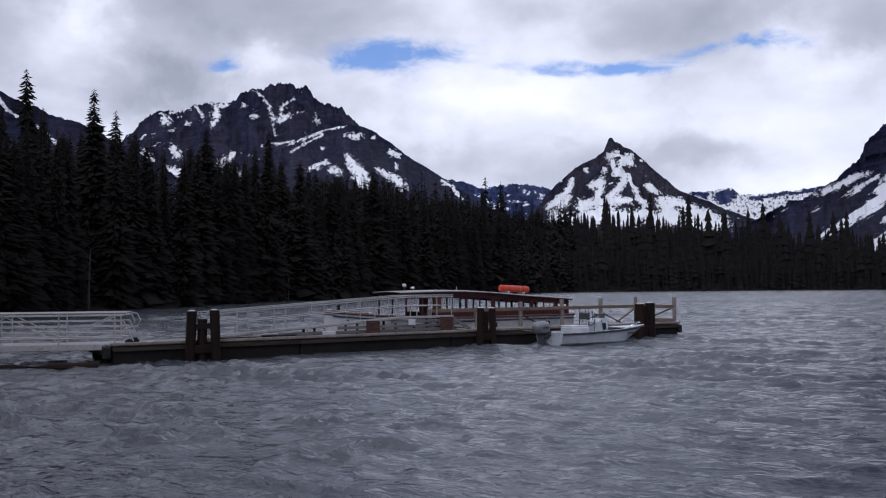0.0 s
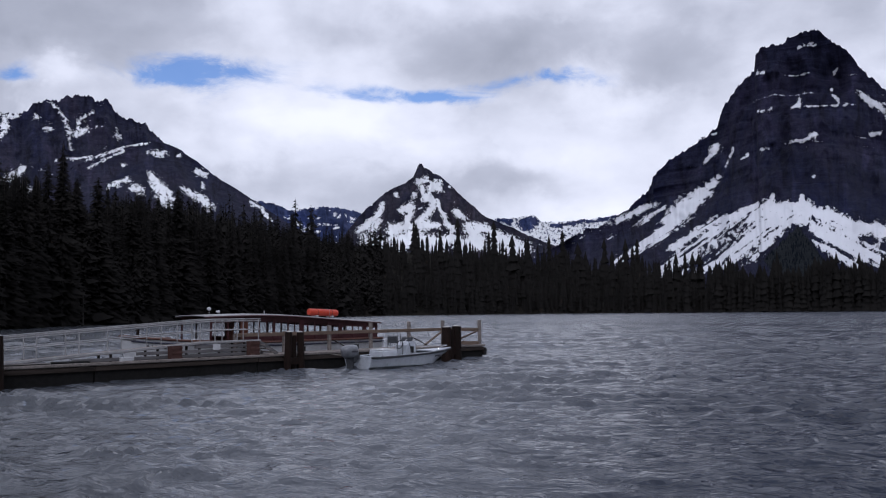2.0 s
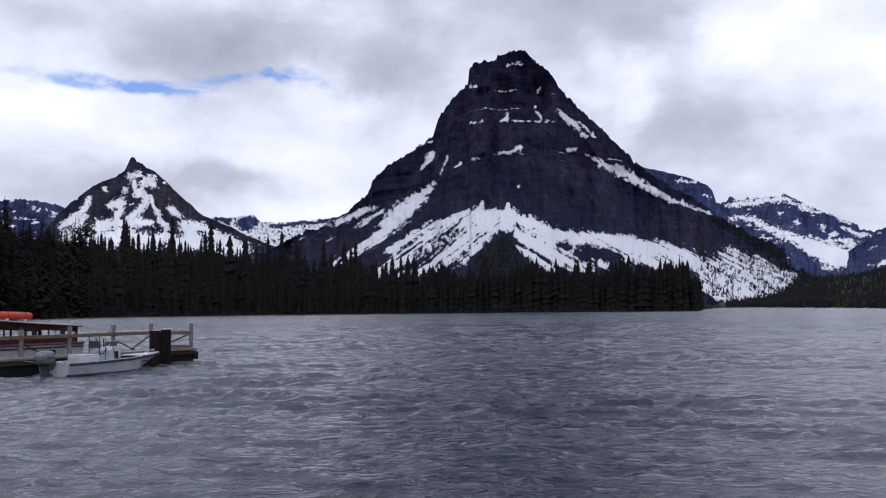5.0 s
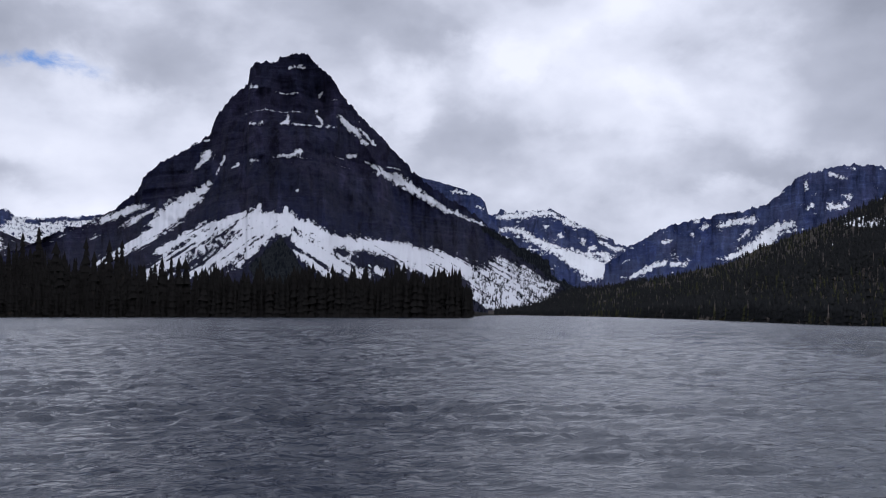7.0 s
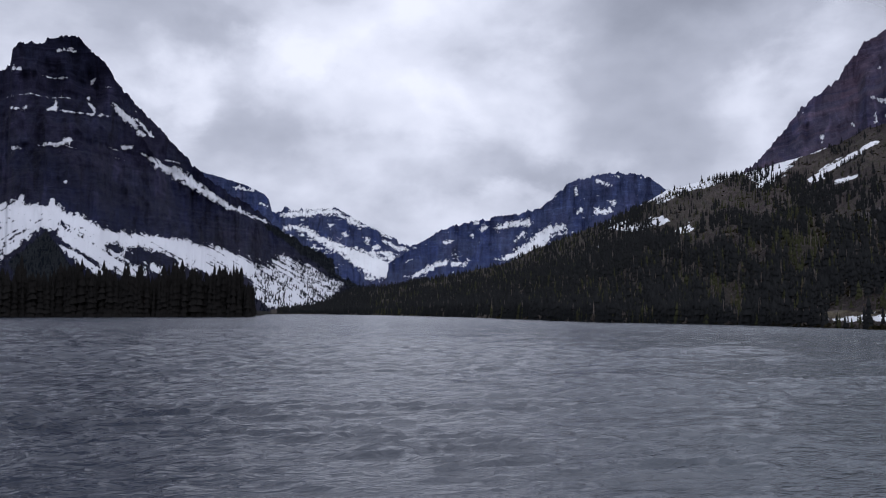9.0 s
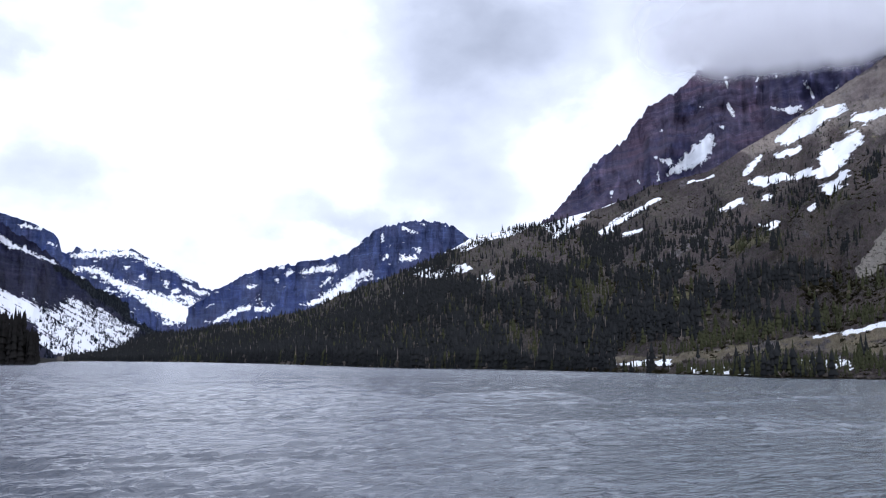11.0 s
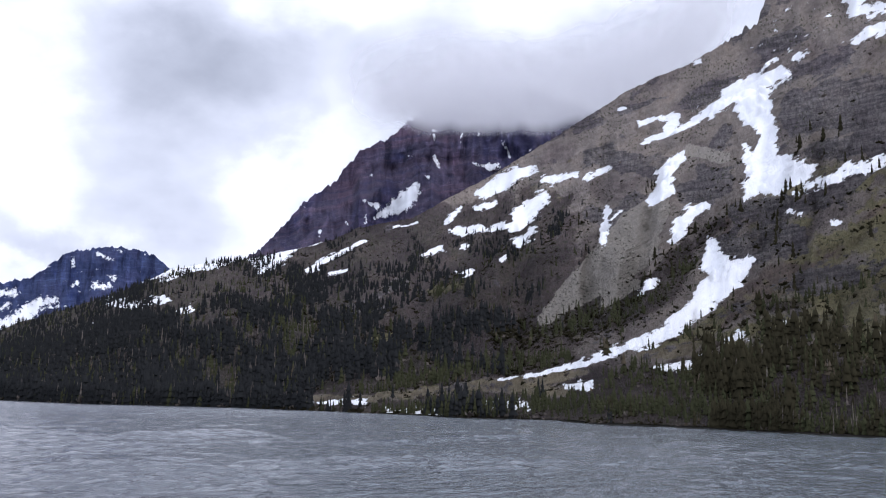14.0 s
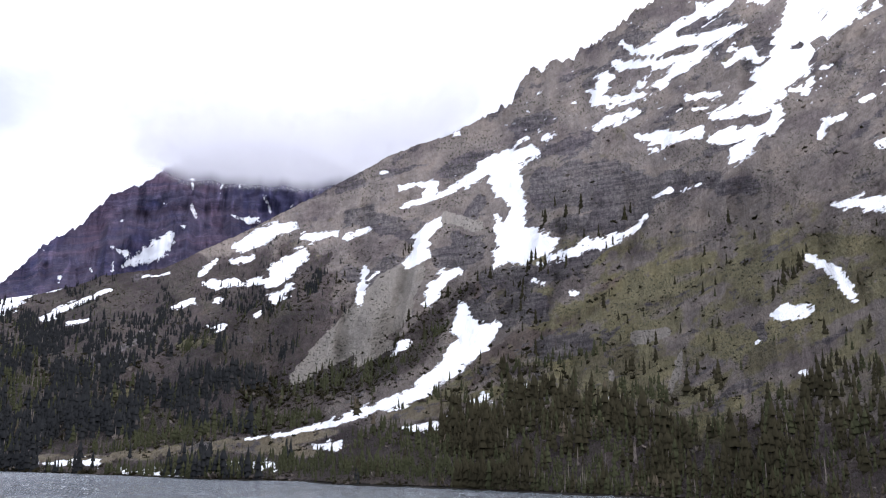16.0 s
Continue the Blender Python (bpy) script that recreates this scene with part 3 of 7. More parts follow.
SPIRE_SNOW_B = [
    [(34.44, 5.06, 0.64), (35.79, 4.51, 0.45), (37.47, 4.31, 0.36), (39.13, 4.1, 0.41), (40.43, 3.73, 0.59), (42.36, 3.35, 0.59), (43.93, 2.98, 0.55), (45.46, 2.29, 0.68), (46.96, 1.77, 0.82), (48.45, 1.58, 0.64), (49.62, 1.72, 0.27)],
    [(35.77, 3.14, 0.41), (37.44, 2.6, 0.41), (39.09, 2.51, 0.27)], [(45.13, 1.48, 0.82), (46.63, 0.64, 0.55), (48.1, -0.01, 0.18)],
    [(36.3, 12.1, 0.1), (37.2, 11.2, 0.2), (38.0, 10.5, 0.12)],
    [(38.07, 9.39, 0.1), (38.89, 8.75, 0.2), (40.2, 8.2, 0.3), (41.16, 7.5, 0.27), (42.44, 6.75, 0.17), (44.01, 5.96, 0.14), (45.24, 5.48, 0.09)],
    [(37.61, 11.27, 0.07), (38.59, 10.38, 0.07)], [(32.61, 9.58, 0.07), (33.31, 9.63, 0.1), (34, 9.95, 0.14)],
]
SPIRE_SNOW_C = [
    [(30.89, 11.45, 0.07), (31.6, 11.6, 0.1)], [(32.64, 11.53, 0.07), (33.16, 11.68, 0.17), (33.17, 12.02, 0.1)],
    [(33.16, 11.58, 0.04), (36.25, 11.43, 0.04)], [(35.09, 13.23, 0.07), (35.26, 13.56, 0.07)], [(35, 12.39, 0.07), (35.33, 11.47, 0.1)],
    [(30.92, 13.72, 0.1), (31.27, 13.71, 0.07)], [(33.21, 14.88, 0.07), (34.08, 14.95, 0.1)],
    [(27.88, 8.81, 0.14), (28.41, 9.5, 0.28), (28.52, 9.74, 0.1)], [(27.47, 10.13, 0.07), (28.42, 10.47, 0.07)],
    [(33.79, 7.62, 0.1), (33.83, 7.59, 0.1)], [(30.97, 9.21, 0.1), (31.39, 9.34, 0.07)], [(29.81, 8.78, 0.07), (30.17, 9.02, 0.07)],
    [(36.9, 9.61, 0.14), (37.41, 9.76, 0.1)], [(32.91, 5.95, 0.28), (33.16, 6.47, 0.1)], [(28.93, 8.45, 0.05), (29.36, 9.38, 0.07)],
]
SPIRE_SNOW_D = [
    [(31, 5.99, 0.35), (31.53, 6.57, 0.14)],
]
SPIRE_WOOD = [
    [(32.89, 4.67, 0.07), (32.69, 2.66, 1.68)],
]
SPIRE_WOOD2 = [
    [(45.22, 5.29, 0.14), (47.63, 3.93, 0.35), (49.7, 2.73, 0.56), (51.44, 1.69, 0.77), (52.84, 1.34, 0.7)],
]
FLAT_SNOW = [
    [(46.16, 2.99, 0.49), (47.73, 2.12, 0.77), (49.11, 1.24, 0.56)], [(46.51, 1.25, 0.7), (48.24, 0.55, 0.49), (49.79, 0.38, 0.21)],
]
PYRAMID_SNOW = [
    [(10.21, 8.02, 0.17), (10.81, 8.14, 0.14)], [(11.05, 7.64, 0.21), (11.45, 7.82, 0.24), (11.55, 7.48, 0.14)],
    [(10.38, 7.62, 0.14), (10.72, 6.95, 0.17), (11.05, 7.47, 0.1)], [(9.89, 7.17, 0.14), (9.96, 7.1, 0.14)],
    [(11.05, 6.96, 0.17), (11.23, 6.46, 0.17), (10.73, 5.94, 0.21), (10.24, 5.49, 0.21)],
    [(9.25, 6.24, 0.17), (9.74, 6.49, 0.24), (9.74, 6.02, 0.17), (9.42, 5.57, 0.17)], [(8.91, 7.24, 0.1), (8.94, 7.14, 0.1)],
    [(11.39, 6.8, 0.1), (11.73, 6.13, 0.07), (11.97, 5.45, 0.1), (12.41, 5.05, 0.17)], [(12.67, 6.15, 0.17), (13.24, 5.81, 0.14)],
    [(13.34, 7.01, 0.05), (13.64, 6.57, 0.05)], [(8.62, 5.05, 0.35), (9.59, 5.24, 0.21), (10.58, 5.36, 0.24), (11.41, 5.27, 0.17)],
]
PYRAMID_SNOW_B = [
    [(8.95, 4.21, 0.59), (9.76, 4.56, 0.45), (10.75, 4.24, 0.52), (11.58, 4.08, 0.42), (12.25, 4.6, 0.21), (12.92, 4.1, 0.35)],
    [(12.92, 3.92, 0.42), (13.93, 4.28, 0.49), (13.42, 5.13, 0.28)],
    [(13.93, 5.14, 0.31), (14.61, 4.97, 0.21), (15.29, 4.46, 0.35), (16.32, 4.12, 0.28)], [(6.53, 5, 0.14), (7.48, 5.69, 0.21), (8.11, 6.71, 0.07)],
    [(7.33, 5.02, 0.21), (7.8, 5.53, 0.14)], [(6.86, 4.35, 0.28), (7.98, 4.2, 0.35)], [(14.96, 3.77, 0.35), (17.01, 3.78, 0.28)],
]
LEFT_SNOW = [
    [(-17.01, 10.56, 0.1), (-16.69, 10.08, 0.21), (-16.53, 10.26, 0.1)], [(-16.53, 10.59, 0.1), (-15.39, 10.97, 0.14)],
    [(-15.06, 11.14, 0.1), (-14.56, 10.5, 0.1)], [(-13.9, 10.53, 0.24), (-13.73, 11.03, 0.21), (-13.23, 11.22, 0.14)],
    [(-13.73, 10.7, 0.14), (-14.03, 9.95, 0.14)], [(-14.23, 11.24, 0.07), (-13.23, 11.32, 0.07)],
    [(-11.21, 11.95, 0.1), (-10.7, 11.3, 0.1), (-10.36, 10.46, 0.1), (-10.29, 9.45, 0.07)],
    [(-9.16, 11.67, 0.07), (-9.85, 11.15, 0.1), (-10.02, 10.3, 0.14), (-9.5, 10.65, 0.14)], [(-18.28, 8.86, 0.1), (-17.81, 9.21, 0.07)],
    [(-17.96, 8.38, 0.17), (-17.64, 7.73, 0.35)], [(-16.36, 8.61, 0.17), (-16.03, 8.12, 0.28)],
    [(-13.89, 7.51, 0.17), (-13.23, 7.86, 0.35), (-12.73, 8.38, 0.14)],
]
LEFT_SNOW_B = [
    [(-12.23, 11.25, 0.1), (-12.16, 11.22, 0.1)], [(-11.55, 10.6, 0.17), (-11.38, 10.57, 0.1)], [(-16.52, 9.53, 0.07), (-16.2, 9.61, 0.07)],
    [(-15.55, 10.03, 0.1), (-15.38, 10.07, 0.07)], [(-8.47, 9.65, 0.07), (-8.44, 9.62, 0.07)], [(-7.78, 10.85, 0.05), (-7.95, 10.34, 0.05)],
    [(-10.53, 8.93, 0.07), (-9.16, 9.13, 0.07)], [(-18.75, 7.2, 0.35), (-12.56, 7.02, 0.28)],
]
SPUR_SNOW = [
    [(-10.02, 8.7, 0.05), (-8.82, 9.2, 0.1), (-7.61, 9.66, 0.14), (-5.98, 10.13, 0.1)], [(-9.34, 8.44, 0.07), (-8.3, 9.07, 0.07), (-7.44, 9.5, 0.1)],
    [(-6.05, 9.51, 0.07), (-5.35, 9.45, 0.24), (-5, 9.59, 0.1)], [(-4.3, 9.42, 0.1), (-4.23, 9.38, 0.1)], [(-7.44, 8.74, 0.14), (-7.37, 8.74, 0.14)],
    [(-5.98, 8.41, 0.14), (-5.36, 7.45, 0.42), (-4.84, 6.41, 0.31)], [(-5.01, 7.45, 0.21), (-4.49, 6.76, 0.21)],
    [(-3.96, 7.45, 0.17), (-3.09, 6.93, 0.31), (-2.39, 6.4, 0.28)], [(-3.25, 8.49, 0.17), (-2.73, 8.31, 0.17)],
    [(-8.31, 7.43, 0.14), (-7.1, 7.95, 0.14)], [(-6.92, 7.44, 0.28), (-6.4, 7.27, 0.28)], [(-0.1, 6.74, 0.1), (0.6, 6.38, 0.17), (1.12, 5.68, 0.1)],
]
SPUR_SNOW_B = [
    [(-2.91, 7.8, 0.1), (-2.73, 7.45, 0.07)],
]
VALLEY_SNOW = [
    [(46.24, 5.99, 0.14), (47.61, 6.08, 0.17), (49.34, 6.21, 0.17), (50.38, 5.62, 0.14), (51.43, 5.35, 0.1)],
    [(46.25, 5.23, 0.1), (47.62, 5.15, 0.17), (48.66, 4.46, 0.24), (50.04, 3.78, 0.28), (51.09, 3.08, 0.42), (52.14, 2.56, 0.49), (53.18, 2.21, 0.21)],
    [(51.09, 3.61, 0.1), (52.48, 3.68, 0.14), (53.01, 3.26, 0.28), (53.18, 2.74, 0.35)],
    [(52.48, 4.48, 0.1), (53.18, 3.96, 0.14), (54.06, 3.79, 0.1)], [(51.78, 5.35, 0.1), (52.83, 4.66, 0.07)],
    [(50.04, 4.82, 0.14), (50.11, 4.79, 0.14)], [(51.43, 4.48, 0.14), (51.5, 4.44, 0.1)],
]
VALLEY_FLOOR = [
    [(50.51, 3.71, 0.28), (52.09, 3.01, 0.49), (53.67, 2.31, 0.49)], [(48.93, 4.17, 0.28), (51.04, 3.47, 0.35)],
]
NORTH_SNOW = [
    [(54.23, 2.21, 0.1), (55.28, 2.73, 0.17), (56.34, 3.19, 0.17)], [(56.34, 4.24, 0.14), (56.69, 4.38, 0.07)],
    [(56.86, 3.08, 0.17), (57.56, 2.97, 0.1)], [(57.92, 4.72, 0.1), (57.96, 4.58, 0.07)], [(58.45, 5.07, 0.1), (58.7, 5.28, 0.14)],
    [(59.5, 5.17, 0.17), (60.2, 5.4, 0.14), (61.43, 5.5, 0.21)], [(60.54, 4.35, 0.1), (61.07, 4.8, 0.14)],
    [(59.94, 3.24, 0.14), (61.06, 3.69, 0.31), (62.11, 4.34, 0.52), (62.81, 4.96, 0.35), (63.51, 5.19, 0.17)],
    [(64.55, 6.15, 0.14), (64.73, 6.38, 0.07)], [(65.58, 6.13, 0.17), (66.44, 6.21, 0.14)], [(66.28, 6.8, 0.07), (66.79, 6.62, 0.1)],
    [(65.61, 8.02, 0.1), (66.46, 7.65, 0.07)], [(64.4, 7.7, 0.07), (64.46, 7.18, 0.07)],
]
RED_SNOW = [
    [(82.31, 11.07, 0.21), (83.26, 11.52, 0.45), (84.07, 12.14, 0.56), (84.50, 12.72, 0.42)], [(81.31, 11.94, 0.07), (82.20, 11.59, 0.17)], [(85.66, 14.66, 0.07), (86.08, 14.07, 0.10)],
    [(88.70, 14.30, 0.07), (89.46, 14.07, 0.24), (89.91, 14.13, 0.10)], [(90.34, 15.29, 0.07), (90.53, 14.61, 0.07)],
    [(81.58, 11.08, 0.1), (81.59, 10.62, 0.07)], [(78.59, 10.02, 0.1), (78.73, 9.68, 0.07)], [(85.7, 16.38, 0.1), (85.76, 15.7, 0.05)],
    [(85.69, 14.86, 0.07), (86.04, 14.24, 0.1)], [(85.34, 13.51, 0.14), (85.41, 13.51, 0.14)], [(90.17, 15.69, 0.1), (90.5, 14.85, 0.07)],
    [(88.11, 14.38, 0.07), (89.3, 14.06, 0.14), (89.81, 14.21, 0.1)], [(88.47, 16.27, 0.1), (88.54, 16.17, 0.1)],
    [(87.44, 16.15, 0.05), (87.5, 15.64, 0.05)], [(81.82, 13.56, 0.1), (81.89, 13.56, 0.07)], [(80.24, 10.62, 0.07), (80.32, 10.45, 0.07)],
]
SLOPE_SNOW = [
    [(68.03, 6.56, 0.14), (69.75, 7.34, 0.28), (71.77, 7.7, 0.31)], [(75.4, 7.78, 0.42), (76.4, 8.51, 0.45), (77.07, 9.05, 0.24), (78.62, 9.45, 0.1)],
    [(75.71, 8.65, 0.21), (77.41, 9.23, 0.17)], [(66.38, 5.22, 0.21), (67.17, 5.09, 0.17)], [(67.65, 4.95, 0.1), (69.85, 5.53, 0.1)],
    [(77.99, 7.59, 0.17), (79.53, 8.43, 0.14), (81.43, 9.52, 0.1)], [(79.21, 7.38, 0.14), (80.25, 7.58, 0.14)],
    [(83.36, 10.37, 0.07), (84.6, 10.6, 0.1)], [(84.98, 8.54, 0.14), (86.21, 9.08, 0.21)], [(86.55, 10.76, 0.14), (87.26, 11.47, 0.17)],
    [(88.68, 12.42, 0.28), (90.11, 13.28, 0.45), (92.25, 14.06, 0.17)], [(88.51, 11.61, 0.17), (89.58, 11.82, 0.14)],
    [(87.27, 10.14, 0.28), (88.87, 10.39, 0.17)],
]
SLOPE_SNOW_B = [
    [(89.4, 10.39, 0.17), (90.82, 10.56, 0.31), (91.88, 11.53, 0.63), (92.77, 12.39, 0.24)], [(91.17, 9.52, 0.35), (91.88, 10.14, 0.31)],
    [(90.11, 8.4, 0.14), (90.46, 8.68, 0.14)], [(92.78, 13.33, 0.24), (94.73, 13.56, 0.17)], [(95.43, 13.37, 0.21), (96.83, 13.95, 0.14)],
    [(87.63, 9.3, 0.17), (87.7, 9.3, 0.17)], [(87.46, 7.62, 0.14), (88.28, 7.7, 0.14)], [(96.94, 10.75, 0.1), (97.64, 11.25, 0.07)],
    [(65.68, 4.05, 0.1), (65.9, 3.99, 0.07)], [(68.01, 4.13, 0.1), (68.7, 4.42, 0.07)], [(70.7, 4.82, 0.07), (71.35, 5.01, 0.1)],
    [(84.17, 3.82, 0.07), (84.24, 3.75, 0.07)],
]
SLOPE_SNOW2 = [
    [(98.94, 15.25, 0.1), (101.72, 16.37, 0.21), (103.64, 17.39, 0.35), (104.67, 18.22, 0.45)],
    [(104.67, 18.32, 0.35), (106.28, 18.44, 0.42), (107.34, 18.77, 0.31)],
    [(105.54, 17.73, 1.01), (105.43, 16.96, 0.94), (106.08, 16.16, 0.59), (106.21, 15.21, 0.59), (106.13, 14.38, 0.66), (106.13, 13.54, 0.84)],
    [(105.66, 13.37, 0.7), (107.09, 13.18, 0.84), (108.33, 13.16, 0.45)], [(105.12, 12.32, 0.45), (106.55, 12.66, 0.77), (107.97, 12.82, 0.42)],
    [(104.87, 11.73, 0.14), (105.12, 12.15, 0.21)], [(104.95, 14.88, 0.14), (105.13, 14.07, 0.28), (105.12, 13.55, 0.21)],
    [(107.57, 11.75, 0.1), (108.95, 12.25, 0.24), (110.65, 12.87, 0.31), (111.85, 13.15, 0.28), (113.43, 13.68, 0.21), (114.51, 14.63, 0.1)],
    [(99.74, 16.76, 0.14), (101.16, 16.89, 0.17)],
]
SLOPE_SNOW2_B = [
    [(101.02, 16.71, 0.21), (100.3, 16.11, 0.17)], [(98.62, 16.53, 0.14), (99.45, 16.76, 0.14)],
    [(99.43, 11.83, 0.28), (100.1, 12.51, 0.56), (100.16, 13.52, 0.45), (101.01, 14.2, 0.35), (101.37, 14.69, 0.1)],
    [(100.54, 9.33, 0.21), (101.1, 10.21, 0.45), (101.73, 11.09, 0.45), (102.62, 11.38, 0.17)],
    [(96.44, 9.43, 0.21), (96.57, 11, 0.24), (96.73, 11.53, 0.1)], [(106.06, 19.17, 0.14), (106.87, 19.6, 0.1)],
    [(108.08, 19.54, 0.17), (108.88, 19.76, 0.14)], [(101.64, 19.77, 0.1), (102.57, 19.95, 0.1)], [(97.4, 17.37, 0.07), (97.94, 17.49, 0.07)],
    [(114.72, 15.54, 0.1), (115.77, 16.06, 0.17)], [(116.45, 15.95, 0.1), (117.5, 16.39, 0.1)],
]
SLOPE_SNOW2_C = [
    [(102.81, 9.35, 0.28), (102.81, 8.65, 0.56), (103.06, 7.82, 0.87), (103.7, 7.27, 0.94), (105.1, 8.24, 0.17)],
    [(103.52, 7.2, 0.91), (102.54, 6.22, 0.73), (101.78, 5.32, 0.56), (100.64, 4.41, 0.45), (99.38, 3.58, 0.38), (97.59, 2.98, 0.31), (95.86, 2.38, 0.24), (93.48, 1.67, 0.17), (90.17, 1.06, 0.07)],
    [(98.52, 6.24, 0.14), (99.24, 6.88, 0.28), (99.49, 7.09, 0.17)], [(99.48, 1.82, 0.21), (101.47, 2.01, 0.21)],
    [(94.26, 0.68, 0.17), (95.51, 0.86, 0.21)], [(103.46, 3.28, 0.17), (104.43, 3.73, 0.24)], [(102.05, 2.45, 0.14), (102.26, 2.52, 0.14)],
    [(106.12, 4.18, 0.24), (106.92, 4.46, 0.14)], [(111.57, 3.65, 0.14), (112.07, 3.68, 0.1)], [(109.5, 10.09, 0.17), (109.85, 10.12, 0.14)],
]
SLOPE_SNOW2_D = [
    [(78.89, -0.5, 0.1), (81.84, -0.35, 0.17)], [(83.26, -0.91, 0.17), (86.54, -0.89, 0.21)], [(87.79, -0.56, 0.24), (91.71, -0.46, 0.24)],
    [(77.96, 7.54, 0.1), (79.53, 8.46, 0.17)], [(75.65, 8.58, 0.17), (77.94, 9.25, 0.14)], [(107.24, 10.92, 0.1), (107.83, 10.74, 0.1)],
]
SLOPE_SNOW3 = [
    [(113.33, 24.94, 0.14), (113.85, 24.41, 0.17), (114.97, 24.43, 0.24), (116.04, 25.05, 0.49), (117.14, 25.73, 0.45), (118.03, 26.34, 0.49), (119.41, 26.56, 0.38), (120.13, 26.79, 0.28)],
    [(115.33, 24.46, 0.24), (117.09, 24.79, 0.28), (118.63, 24.73, 0.45), (120.01, 25.09, 0.31), (121.02, 25.29, 0.1)],
    [(118.63, 24.64, 0.31), (117.71, 23.92, 0.35), (116.84, 23.38, 0.42), (115.92, 22.8, 0.35), (115.22, 22.22, 0.24)],
    [(112.85, 23.69, 0.28), (114.25, 23.66, 0.28), (115.65, 23.71, 0.28), (116.85, 23.71, 0.28)],
    [(112.1, 23.07, 0.38), (111.71, 22.29, 0.35), (111.36, 21.66, 0.28)], [(110.84, 22.33, 0.1), (111.38, 22.24, 0.1)],
    [(111.18, 21.61, 0.21), (112.96, 21.81, 0.21), (114.5, 21.88, 0.17)], [(112.04, 21.36, 0.07), (113.81, 21.59, 0.1)],
]
SLOPE_SNOW3_B = [
    [(114.21, 22.73, 0.14), (114.45, 22.41, 0.21)], [(111.31, 20.01, 0.14), (112.19, 20.44, 0.24), (113.6, 20.76, 0.21), (114.24, 20.92, 0.1)],
    [(113.9, 19.46, 0.14), (115.09, 19.22, 0.45), (116.27, 19.2, 0.38), (117.62, 19.37, 0.28)], [(114.71, 18.57, 0.17), (115.2, 18.64, 0.14)],
    [(115.62, 18, 0.1), (115.69, 17.96, 0.1)],
    [(128.05, 27.38, 1.57), (125.83, 25.65, 1.57), (124.91, 25.2, 1.68), (124.25, 24.68, 1.47), (123.76, 24, 1.33), (123.53, 23.23, 1.19), (123.08, 22.53, 1.05), (122.21, 21.87, 1.05)],
    [(119.94, 20.52, 0.35), (121.31, 20.93, 0.77), (122.5, 21.38, 0.7)], [(118.63, 20.28, 0.24), (119.94, 20.52, 0.42)],
    [(122.11, 20.61, 0.28), (122.36, 19.94, 0.31), (121.86, 19.37, 0.42)],
]
SLOPE_SNOW3_C = [
    [(118.48, 18.9, 0.28), (119.84, 19.04, 0.49), (121.18, 19.18, 0.49)], [(120.8, 18.46, 0.52), (120.11, 17.96, 0.45), (119.4, 17.29, 0.14)],
    [(117.15, 21.47, 0.14), (119.09, 21.56, 0.1)], [(117.56, 20.77, 0.07), (118.39, 20.73, 0.07)], [(119.93, 24.01, 0.14), (121.19, 23.92, 0.14)],
    [(119.53, 23.11, 0.1), (120.55, 23.61, 0.28), (121.84, 23.23, 0.14)], [(123.38, 21.3, 0.14), (124.24, 21.16, 0.17), (124.61, 21.69, 0.21)],
    [(125.14, 22.28, 0.1), (125.33, 22.28, 0.1)], [(124.71, 18.34, 0.1), (125.15, 19.12, 0.24), (126.25, 19.52, 0.1)],
    [(127.23, 20.11, 0.1), (127.84, 20.37, 0.1)], [(128.01, 17.76, 0.28), (128.44, 17.61, 0.28)], [(127.51, 24.62, 0.07), (128.95, 25.3, 0.17)],
    [(121.11, 26.57, 0.17), (122.26, 26.38, 0.14)],
]
SLOPE_SNOW3_D = [
    [(125.29, 14.53, 0.14), (126.8, 14.44, 0.35), (128.56, 14.19, 0.38)],
    [(123.52, 11.65, 0.17), (124.69, 10.92, 0.31), (125.37, 9.91, 0.31), (125.75, 9.08, 0.24)],
    [(121.26, 8.33, 0.17), (122.36, 8.52, 0.52), (123.76, 8.71, 0.14)], [(120.53, 6.82, 0.21), (120.62, 6.81, 0.17)],
    [(122.88, 5.03, 0.14), (123.19, 5.19, 0.14)],
]
SLOPE_SNOW_E = [
    [(67.78, 6.43, 0.10), (69.28, 6.93, 0.24), (71.13, 7.52, 0.31), (73.02, 8.04, 0.31), (74.97, 8.46, 0.28)], [(75.00, 7.86, 0.28), (76.14, 8.41, 0.45), (77.29, 9.10, 0.28), (78.97, 9.51, 0.14)],
    [(66.20, 5.49, 0.14), (66.95, 5.33, 0.28), (68.16, 5.25, 0.21), (69.36, 5.56, 0.17)], [(67.62, 4.20, 0.14), (68.51, 4.45, 0.14)], [(70.49, 4.91, 0.14), (71.10, 5.10, 0.14)],
]
SLOPE_BARE = [
    [(123.67, 23.69, 0.24), (124.11, 23.82, 0.28)], [(124.98, 23.72, 0.21), (125.31, 23.86, 0.28)], [(125.95, 25.56, 0.1), (124.88, 24.43, 0.14)],
    [(125.18, 25.32, 0.21), (125.46, 25.52, 0.17)], [(116.76, 25.25, 0.1), (118.38, 25.66, 0.21)], [(118.96, 25.53, 0.24), (119.77, 25.69, 0.17)],
    [(116.53, 24.23, 0.1), (117.84, 24.3, 0.17)], [(112.87, 22.35, 0.21), (113.61, 22.87, 0.35), (114.52, 23.14, 0.21)],
    [(115.08, 22.07, 0.14), (115.15, 22.1, 0.14)], [(116.83, 26.53, 0.21), (117.63, 26.7, 0.24)], [(126.99, 26.36, 0.21), (127.67, 26.85, 0.31)],
    [(119.9, 19.86, 0.14), (121.56, 19.8, 0.17)],
]
